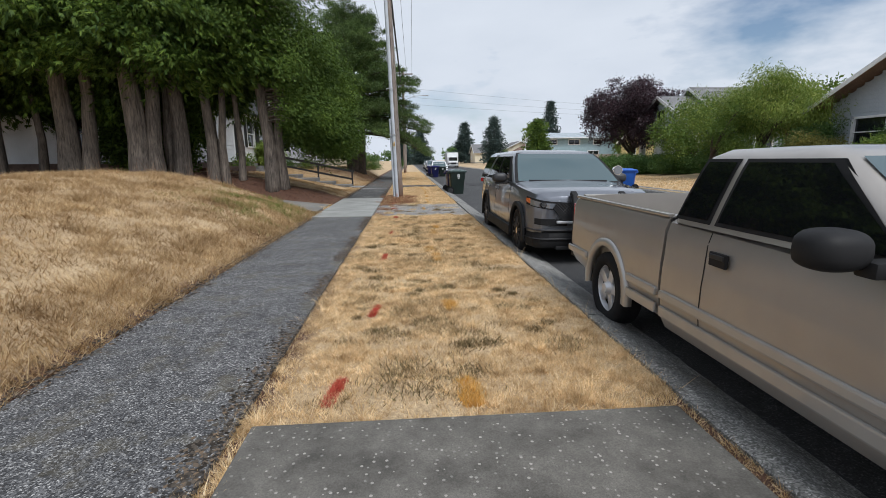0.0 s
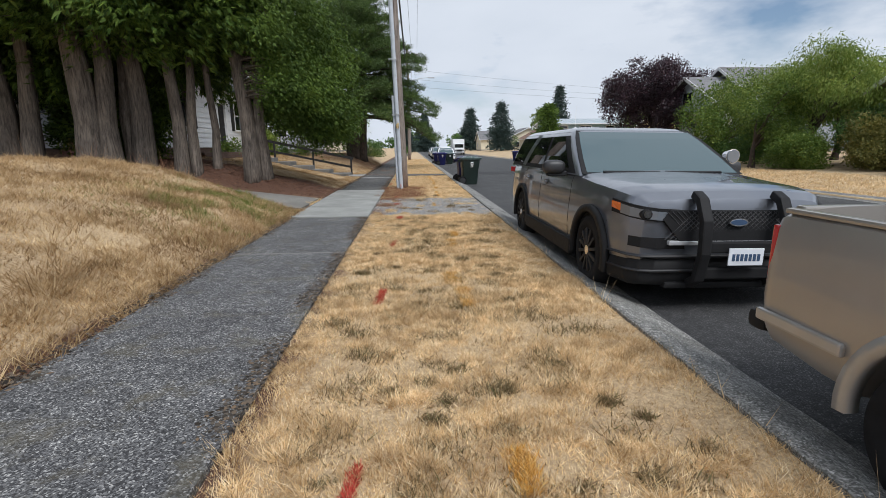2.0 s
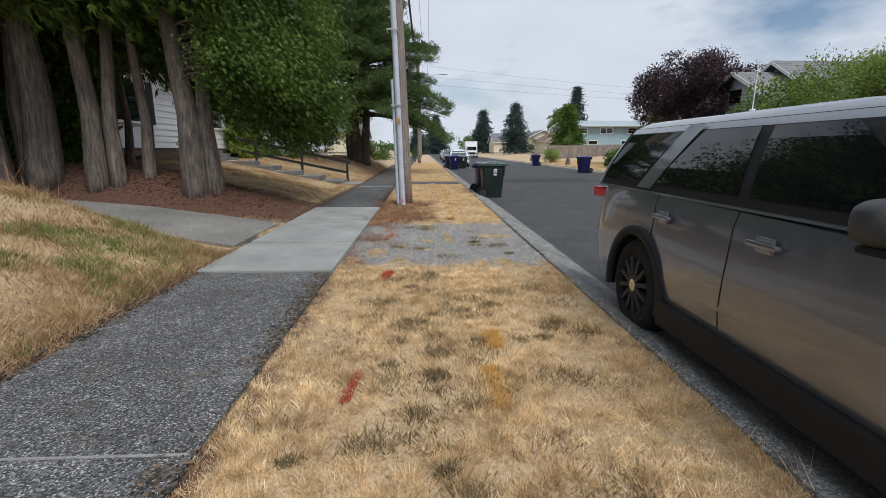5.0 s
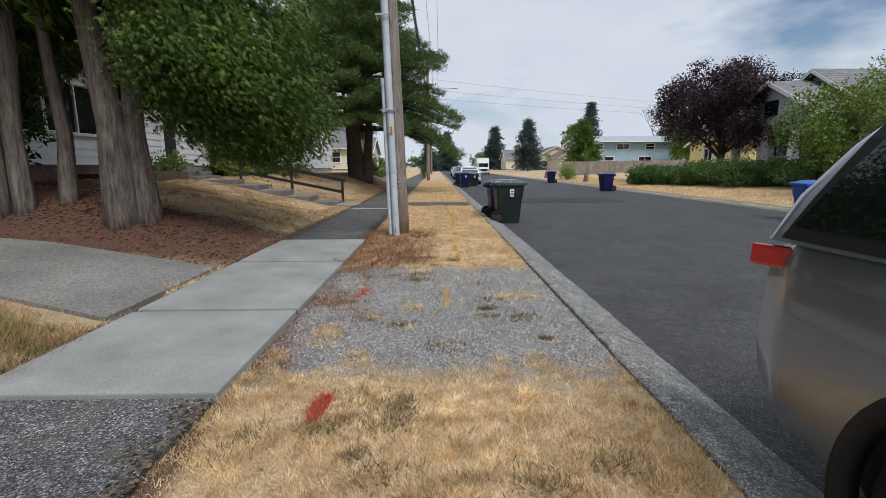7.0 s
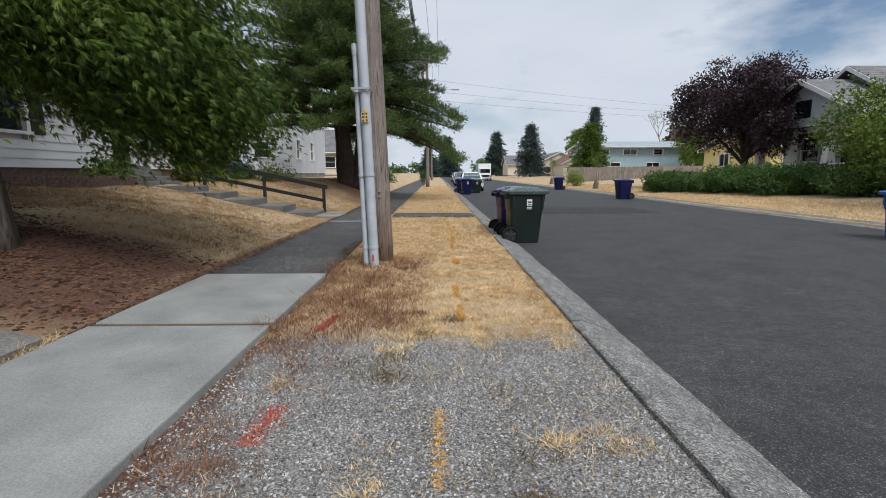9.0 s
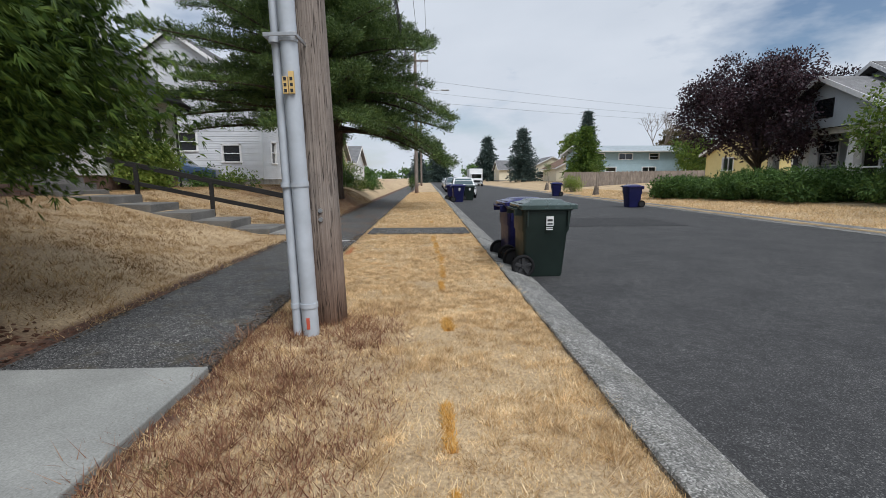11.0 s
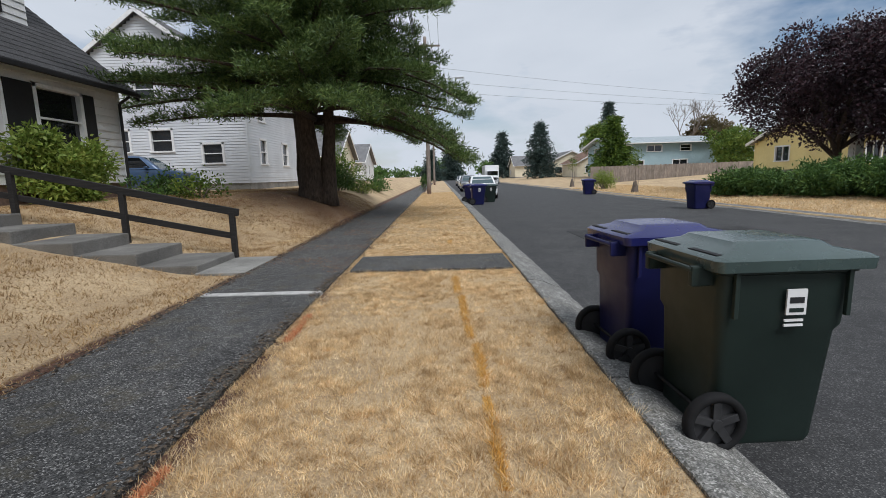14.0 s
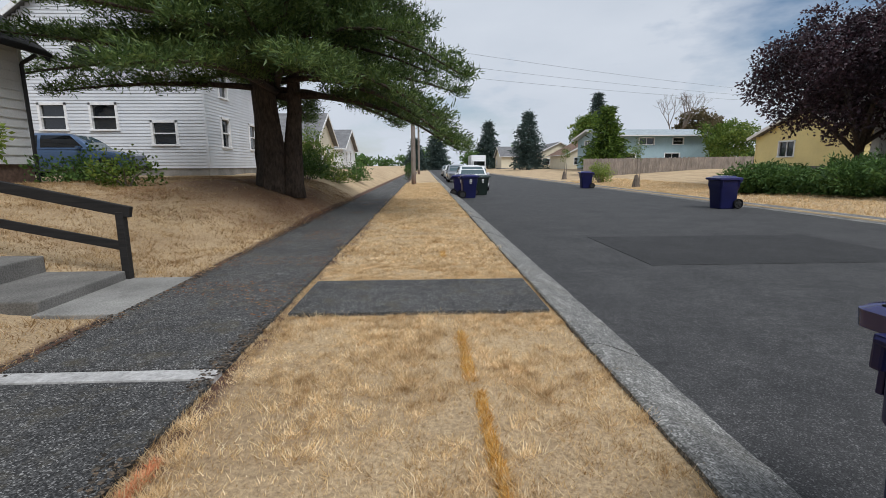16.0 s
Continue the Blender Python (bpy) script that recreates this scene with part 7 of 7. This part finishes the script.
rail = empty("garden_handrail", (-3.44, 27.66, 0), "black-painted wooden handrail beside the garden steps", "handrail")


def beam(bm, a, b, w, h):
    a, b = Vector(a), Vector(b)
    d = b - a
    m = Matrix.Translation((a + b) / 2) @ Matrix.Rotation(math.atan2(d.y, d.x), 4, "Z") @ Matrix.Rotation(-math.asin(d.z / d.length), 4, "Y")
    return add_box(bm, -d.length / 2, d.length / 2, -w / 2, w / 2, -h / 2, h / 2, 0.008, m)


for px in (0, -1.93, -3.86):
    part("post", box(px - 0.045, px + 0.045, -0.045, 0.045, -0.215 * px - 0.15, -0.215 * px + 0.84, 0.008), M["blackwood"], rail)
part("top_rail", beam(bmesh.new(), (0.12, 0, 0.835), (-4.6, 0, 1.85), 0.075, 0.13), M["blackwood"], rail)
part("lower_rail", beam(bmesh.new(), (0.0, 0.066, 0.40), (-4.5, 0.066, 1.34), 0.04, 0.11), M["blackwood"], rail)

wall = empty("brick_planter", (-8.2, 23.6, 0.95), "low brick planter wall below the white house", "planter")
for j in range(5):
    for i in range(15):
        part("brick", box(-0.1, 0.0, -2.1 + i * 0.26 + (j % 2) * 0.13, -2.1 + i * 0.26 + (j % 2) * 0.13 + 0.248, -0.12 + j * 0.085, -0.12 + j * 0.085 + 0.075, 0.006), M["brick"], wall)
part("soil_core", box(-1.2, -0.012, -2.05, 1.9, -0.3, 0.26), M["chips"], wall)

fence = empty("board_fence", (16.0, 68.0, 0.3), "weathered grey-brown board fence behind the dry lawn", "fence")
n_board = 118
for i in range(n_board):
    q = i / n_board
    fx, fy = 0.0 + 23.0 * q, 0.0 + 3.0 * q
    part("board", box(fx - 0.09, fx + 0.09, fy - 0.012, fy + 0.012, -0.35, 1.62 + 0.03 * math.sin(i * 2.3) + 0.25 * q, 0.0), M["fence"], fence)
for z in (0.4, 1.4):
    part("fence_rail", beam(bmesh.new(), (-0.1, 0.05, z), (23.0, 3.05, z + 0.2), 0.05, 0.09), M["fence"], fence)

# porch of the craftsman house
porch = empty("front_porch", (22.0, 40.0, 0.7), "white-trimmed porch with tapered columns", "porch")
part("porch_floor", box(0, 2.6, -4.6, 4.6, -0.5, 0.5, 0.02), M["trim_white"], porch)
for y in (-4.2, -1.4, 1.4, 4.2):
    bm = bmesh.new()
    v = bmesh.ops.create_cone(bm, cap_ends=True, segments=4, radius1=0.36, radius2=0.24, depth=2.4)["verts"]
    bmesh.ops.transform(bm, matrix=Matrix.Translation((0.3, y, 1.7)) @ pose(0, 0, 0, 0, 0, 45), verts=v)
    add_box(bm, 0.0, 0.6, y - 0.3, y + 0.3, 0.5, 0.95, 0.02)
    part("column", bm, M["trim_white"], porch)
part("porch_beam", box(0.1, 0.5, -4.6, 4.6, 2.9, 3.2, 0.01), M["trim_white"], porch)
part("balustrade", box(0.25, 0.35, -4.2, -1.4, 1.05, 1.12, 0.01), M["trim_white"], porch)
for s in (-1, 1):
    rv = [(-0.8, s * 5.3, 3.05), (3.2, s * 5.3, 3.05), (3.2, 0, 5.75), (-0.8, 0, 5.75)]
    rv += [(a, b, c + 0.14) for a, b, c in rv]
    mesh_object("porch_roof", rv, [(0, 1, 2, 3), (4, 5, 6, 7), (0, 1, 5, 4), (1, 2, 6, 5), (2, 3, 7, 6), (3, 0, 4, 7)], M["roof_grey"], porch)
    part("barge_board", beam(bmesh.new(), (-0.84, s * 5.35, 3.05), (-0.84, 0.0, 5.78), 0.05, 0.24), M["trim_white"], porch)
mesh_object("gable", [(-0.35, -4.6, 3.2), (-0.35, 4.6, 3.2), (-0.35, 0, 5.55), (-0.25, -4.6, 3.2), (-0.25, 4.6, 3.2), (-0.25, 0, 5.55)], [(0, 1, 2), (5, 4, 3), (0, 3, 4, 1), (1, 4, 5, 2), (2, 5, 3, 0)], M["siding_slate"], porch)
part("gable_window", box(-0.39, -0.34, -0.6, 0.6, 3.7, 4.7, 0.01), M["pane"], porch)

# ---- grass, weeds, shingle, mulch, paint marks ----


def blades(x, y, h, w, lean, r, z=None, d=None):
    """One bent-over blade a root: an array (n, 3, 3)."""
    n = len(x)
    z = height(x, y) - 0.03 if z is None else z
    a = r.uniform(0, 2 * math.pi, n)
    if d is None:
        d = 2 * math.pi * vnoise(x, y, 2.1) * 2 + r.normal(0, 1.8, n)
    hh = h * r.uniform(0.45, 1.25, n)
    ln = hh * lean * r.uniform(0.2, 1.3, n)
    root = np.stack([x, y, z], 1)
    side = np.stack([np.cos(a), np.sin(a), np.zeros(n)], 1) * (w * r.uniform(0.6, 1.3, n))[:, None]
    tip = root + np.stack([np.cos(d) * ln, np.sin(d) * ln, hh], 1)
    return np.stack([root - side, root + side, tip], 1)


def lawn(name, label, x0, x1, y0, y1, per_m2, h, w, lean, material, keep, seed, tuft=120, spread=0.034):
    """Grass in tufts that splay outwards, with single blades between them."""
    r = np.random.default_rng(seed)
    area = (x1 - x0) * (y1 - y0)
    n, m = int(area * per_m2), max(4, int(area * tuft))
    tx, ty, th = r.uniform(x0, x1, m), r.uniform(y0, y1, m), r.uniform(0.6, 1.5, m)
    k = r.integers(0, m, n)
    dx, dy = r.normal(0, spread, n), r.normal(0, spread, n)
    single = r.random(n) < 0.42
    x, y = np.where(single, r.uniform(x0, x1, n), tx[k] + dx), np.where(single, r.uniform(y0, y1, n), ty[k] + dy)
    way = np.where(single, r.uniform(0, 6.28, n), np.arctan2(dy, dx) + r.normal(0, 0.7, n))
    tall = np.where(single, 0.7, th[k])
    ok = (r.random(n) < keep(x, y)) & (x > x0) & (x < x1) & (y > y0) & (y < y1)
    x, y, way, tall = x[ok], y[ok], way[ok], tall[ok]
    hh = h * tall * (0.55 + 0.9 * vnoise(x, y, 2.2)) * (0.7 + 0.6 * vnoise(x, y, 7.0))
    ob = tri_mesh(name, blades(x, y, hh, w, lean, r, None, way), 3, M[material])
    tagged(ob, label, "grass", kind="stuff")
    return ob


def off_slabs(x, y):
    """1 on the open verge, 0 on the slabs laid across it, thin on shingle."""
    ragged = 0.05 * (vnoise(x, y, 6.0) - 0.5) * 2
    a = ~((x > -1.09) & (x < 1.35) & (y < 2.27 + ragged))
    b = ~((x > -1.08) & (x < 1.40) & (y > 26.17 + ragged) & (y < 27.40 + ragged))
    shingle = smooth(12.2, 12.7, y + ragged * 5) * (1 - smooth(15.6, 16.1, y + ragged * 5))
    patch = 0.25 + 0.75 * smooth(0.25, 0.6, vnoise(x, y, 1.7) * 0.6 + vnoise(x, y, 5.0) * 0.4)
    edge = smooth(-1.27, -1.17, x + ragged * 1.5) * (1 - smooth(1.46, 1.54, x + ragged * 1.6))
    rus = 1 - 0.45 * smooth(15.6, 16.2, y) * (1 - smooth(18.6, 19.4, y)) * (1 - smooth(-0.3, 0.2, x))
    return a * b * (1 - 0.975 * shingle) * patch * edge * rus


lawn("verge_grass", "short dry straw-coloured grass of the roadside verge", -1.32, 1.55, 0.6, 16.0, 15500, 0.036, 0.0024, 1.15, "blade", off_slabs, 1)
lawn("verge_grass", "short dry straw-coloured grass of the roadside verge", -1.32, 1.55, 16.0, 28.5, 14000, 0.034, 0.0025, 1.15, "blade", off_slabs, 2)
lawn("verge_grass", "short dry straw-coloured grass of the roadside verge", -1.25, 1.55, 28.5, 60.0, 1900, 0.045, 0.007, 1.6, "blade", off_slabs, 3, 30, 0.08)


def on_mound(x, y):
    e = smooth(2.62, 2.72, -x + 0.1 * (vnoise(x, y, 4) - 0.5))
    return e * (0.35 + 0.65 * vnoise(x, y, 1.3)) * (1 - smooth(12.9, 13.5, y - 0.3 * np.clip(-x - 2.7, 0, 3)))


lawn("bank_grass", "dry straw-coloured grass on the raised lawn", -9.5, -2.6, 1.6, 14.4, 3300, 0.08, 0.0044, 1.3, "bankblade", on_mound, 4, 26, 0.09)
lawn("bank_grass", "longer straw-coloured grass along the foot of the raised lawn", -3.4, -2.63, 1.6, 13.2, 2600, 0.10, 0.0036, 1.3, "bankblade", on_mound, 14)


def on_lawn(x, y):
    e = smooth(2.62, 2.72, -x + 0.1 * (vnoise(x, y, 4) - 0.5))
    stepway = ~((y > 26.2) & (y < 27.65) & (x > -10.5))
    pine = 1 - 0.75 * smooth(4.2, 2.0, np.hypot(x + 4.6, y - 36.0))
    bed = smooth(18.4, 19.6, y - 0.55 * np.clip(-x - 4.6, 0, 4) + 0.8 * (vnoise(x, y, 1.0) - 0.5))
    return e * stepway * pine * bed * (0.45 + 0.55 * vnoise(x, y, 1.5))


# browner bank blades; their darker tone also stands in for shade of the trees
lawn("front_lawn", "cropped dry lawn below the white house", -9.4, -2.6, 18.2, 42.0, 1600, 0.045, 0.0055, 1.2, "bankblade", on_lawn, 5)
lawn("far_verge_grass", "dry straw-coloured grass beyond the far kerb", 11.85, 17.0, 6.0, 62.0, 500, 0.075, 0.011, 1.0, "blade", lambda x, y: 0.4 + 0.6 * vnoise(x, y, 1.0), 6)


def green_spot(x, y):
    return np.exp(-((x + 3.6 + 0.05 * (12 - y)) ** 2 / 0.7 + (y - 11.4) ** 2 / 2.2)) * smooth(0.3, 0.6, vnoise(x, y, 2.5)) * (x < -2.75) * (y < 13.2)


lawn("green_grass", "patch of greener grass at the foot of the raised lawn", -6.0, -2.7, 8.0, 13.3, 5200, 0.085, 0.004, 0.8, "greengrass", green_spot, 7)


def russet(x, y):
    return smooth(15.5, 16.3, y) * (1 - smooth(18.9, 19.9, y)) * (1 - smooth(-0.35, 0.35, x + 0.3 * (vnoise(x, y, 2) - 0.5))) * (0.4 + 0.6 * vnoise(x, y, 3.0))


lawn("russet_weeds", "withered russet weeds round the foot of the pole", -1.3, 0.6, 15.4, 20.0, 4300, 0.07, 0.0034, 1.2, "redweed", russet, 8)
lawn("russet_weeds", "thin brown weeds on the edge of the shingle", -1.3, -0.35, 12.4, 16.0, 4600, 0.035, 0.003, 1.3, "redweed", lambda x, y: smooth(0.3, 0.65, vnoise(x, y, 2.2)) * (1 - smooth(-1.0, -0.4, x + 0.3 * (vnoise(x, y, 3) - 0.5))), 9)
lawn("dry_weeds", "tall dry weeds along the bark bed", -9.0, -5.2, 13.3, 14.3, 260, 0.42, 0.005, 0.5, "redweed", lambda x, y: 0.6 + 0 * x, 10)
lawn("kerb_weeds", "stray dry stalks along the kerb", 1.42, 1.62, 1.5, 12.5, 260, 0.16, 0.0028, 1.3, "blade", lambda x, y: smooth(0.5, 0.8, vnoise(x, y, 1.4)), 11)


def weeds():
    """Low dark rosettes in the verge."""
    r = np.random.default_rng(21)
    xs, ys, hs = [], [], []
    for i in range(250):
        y = r.uniform(2.5, 12.2) if i < 228 else r.uniform(12.5, 17)
        x = r.uniform(-0.95, 1.2) if i % 3 else r.normal(-0.1, 0.25)
        n = int(r.uniform(40, 190))
        s = r.uniform(0.02, 0.085)
        xs.append(x + r.normal(0, s * 1.3, n))
        ys.append(y + r.normal(0, s, n))
        hs.append(np.full(n, r.uniform(0.028, 0.055)))
    x, y, h = (np.concatenate(v) for v in (xs, ys, hs))
    return x, y, h, r


wx, wy, wh, wr = weeds()
tagged(tri_mesh("verge_weeds", blades(wx, wy, wh, 0.0042, 1.2, wr), 3, M["weed"]), "low dark green and brown weeds in the dry verge", "weeds", kind="stuff")


def pebbles(name, label, x0, x1, y0, y1, n, size, flat, material, keep, seed, category, lift=0.0):
    """Loose low stones or chips, each a little five-cornered mound."""
    r = np.random.default_rng(seed)
    x, y = r.uniform(x0, x1, n), r.uniform(y0, y1, n)
    ok = r.random(n) < keep(x, y)
    x, y = x[ok], y[ok]
    n = len(x)
    s = size * r.uniform(0.4, 1.5, n)
    z = height(x, y) - 0.034 + lift
    a = r.uniform(0, 6.28, n)
    lng = r.uniform(1.0, 1.45 if category == "gravel" else 1.9, n)
    vs = np.zeros((n, 5, 3))
    for k in range(4):
        u, v = np.cos(k * math.pi / 2) * s * lng, np.sin(k * math.pi / 2) * s
        vs[:, k, 0] = x + u * np.cos(a) - v * np.sin(a)
        vs[:, k, 1] = y + u * np.sin(a) + v * np.cos(a)
        vs[:, k, 2] = z
    vs[:, 4] = np.stack([x + r.normal(0, 0.2, n) * s, y + r.normal(0, 0.2, n) * s, z + s * flat], 1)
    base = np.arange(n)[:, None] * 5
    fs = np.concatenate([base + np.array(t) for t in ((0, 1, 4), (1, 2, 4), (2, 3, 4), (3, 0, 4))])
    me = bpy.data.meshes.new(name)
    me.vertices.add(n * 5)
    me.vertices.foreach_set("co", vs.astype(np.float32).ravel())
    me.loops.add(len(fs) * 3)
    me.loops.foreach_set("vertex_index", fs.astype(np.int32).ravel())
    me.polygons.add(len(fs))
    me.polygons.foreach_set("loop_start", np.arange(0, len(fs) * 3, 3, dtype=np.int32))
    me.update(calc_edges=True)
    me.materials.append(M[material])
    tagged(new(name, me), label, category, kind="stuff")


pebbles("shingle", "loose grey shingle across the verge", -1.2, 1.45, 12.0, 16.3, 80000, 0.0084, 0.9, "stone",
        lambda x, y: smooth(12.2, 12.9, y + 0.5 * (vnoise(x, y, 2) - 0.5)) * (1 - smooth(15.4, 16.2, y + 0.5 * (vnoise(x, y, 2) - 0.5))), 31, "gravel")
pebbles("bark_mulch", "dark red-brown bark chips under the cedars", -11.0, -2.75, 15.8, 22.0, 26000, 0.024, 0.5, "chips",
        lambda x, y: (1 - smooth(18.2, 19.2, y - 0.55 * np.clip(-x - 4.6, 0, 4))) * (y > 15.8 + 0.28 * np.clip(-x - 2.7, 0, 3)), 32, "mulch")
pebbles("edge_litter", "dark leaf litter along the pavement edge", -2.74, -2.52, 1.5, 42.0, 16000, 0.011, 0.5, "dark_litter", lambda x, y: (0.3 + 0.7 * vnoise(x, y, 1.2)) * (1 - smooth(-2.66, -2.53, x + 0.1 * (vnoise(x, y, 5.0) - 0.5))), 33, "litter", 0.048)
pebbles("edge_litter", "dark leaf litter along the pavement edge", -1.40, -1.16, 1.5, 30.0, 22000, 0.010, 0.5, "dark_litter", lambda x, y: smooth(0.2, 0.6, vnoise(x, y, 1.0)) * smooth(-1.38, -1.22, x + 0.12 * (vnoise(x, y, 5.0) - 0.5)) * ((y < 12.0) | (y > 18.1)), 34, "litter", 0.048)
pebbles("pine_litter", "rust-brown fallen needles and bark under the pine", -6.5, -2.1, 30.5, 41.0, 26000, 0.013, 0.4, "needles", lambda x, y: smooth(5.6, 2.0, np.hypot(x + 4.2, (y - 36.0) * 0.8)) * (x < -2.72) * smooth(0.2, 0.6, vnoise(x, y, 1.6)), 38, "litter", 0.03)
pebbles("pine_litter", "rust-brown needles drifted along the pavement", -2.7, -1.2, 26.0, 42.0, 6500, 0.009, 0.4, "needles", lambda x, y: smooth(0.55, 0.8, vnoise(x, y, 1.3)) + 0.6 * smooth(-2.5, -2.68, x) + 0.5 * smooth(-1.4, -1.25, x), 39, "litter", 0.048)
lawn("drive_weeds", "dry straw tufts in the gap beside the driveway", -2.92, -2.68, 13.2, 16.3, 5200, 0.05, 0.0036, 1.3, "blade", lambda x, y: smooth(0.35, 0.7, vnoise(x, y, 2.2)), 36)
lawn("shingle_tufts", "small straw tufts growing through the shingle", -1.1, 1.4, 12.4, 16.0, 6000, 0.035, 0.0036, 1.4, "blade", lambda x, y: smooth(0.66, 0.82, vnoise(x, y, 3.1)), 37)


def spray_mark(x, y, length, width, material, label, seed, slant=0.0):
    r = np.random.default_rng(seed)
    n = int((1500 if y < 20 else 800) * length * width / 0.02)
    on_stone = 12.3 < y < 15.7
    if on_stone:
        n = n // 5
    v = r.uniform(-0.5, 0.5, n)
    u = r.normal(0, 0.36, n)
    px = x + u * width + v * slant
    py = y + v * length
    hh = 0.036 * (0.7 + 0.6 * vnoise(px, py, 6.0))
    b = blades(px, py, np.full(n, 0.008) if on_stone else hh, 0.0032 if not on_stone else 0.007, 1.0, r)
    ob = tri_mesh("spray_mark", b, 3, M[material])
    tagged(ob, label, "paint mark", "survey marks on the verge")


for i, (x, y, ln, wd, sl) in enumerate(((-0.70, 2.69, 0.36, 0.045, 0.05), (-0.55, 4.33, 0.36, 0.036, 0.04), (-0.585, 6.9, 0.42, 0.036, 0.03), (-0.56, 9.44, 0.38, 0.036, 0.03), (-0.53, 11.95, 0.3, 0.05, 0.03), (-0.68, 14.5, 0.4, 0.12, 0.04), (-0.72, 16.2, 0.42, 0.05, 0.07))):
    spray_mark(x, y, ln, wd, "red_mark", "red spray-paint mark on the dry grass", 100 + i, sl)
for i, (x, y, ln, wd) in enumerate(((0.17, 2.62, 0.36, 0.09), (0.2, 4.42, 0.3, 0.08), (0.22, 6.85, 0.55, 0.08), (0.14, 7.5, 0.4, 0.1), (0.29, 9.4, 0.5, 0.09), (0.38, 10.1, 0.3, 0.08), (0.26, 14.3, 0.7, 0.06), (0.48, 16.5, 0.5, 0.035), (0.47, 17.3, 0.5, 0.04), (0.545, 19.1, 0.35, 0.06), (0.54, 20.65, 0.5, 0.045), (0.58, 21.6, 0.9, 0.04), (0.59, 22.6, 0.8, 0.05), (0.55, 23.5, 0.7, 0.045), (0.54, 24.2, 0.8, 0.05), (0.5, 25.2, 0.9, 0.05), (0.5, 29.2, 0.4, 0.05))):
    spray_mark(x, y, ln, wd, "orange_mark", "orange spray-paint mark on the dry grass", 130 + i)

for i, (x, y, ln) in enumerate(((-1.09, 20.9, 1.0), (-1.08, 23.6, 0.8))):
    spray_mark(x, y, ln, 0.05, "coral_mark", "coral spray-paint line along the pavement edge", 170 + i)

# newer tarmac patch in the road
tagged(part("road_patch", box(3.6, 8.2, 28.6, 31.4, -0.125, -0.114, 0.002), M["asphalt_new"]), "darker patch of newer asphalt in the road", "road patch", kind="structure")
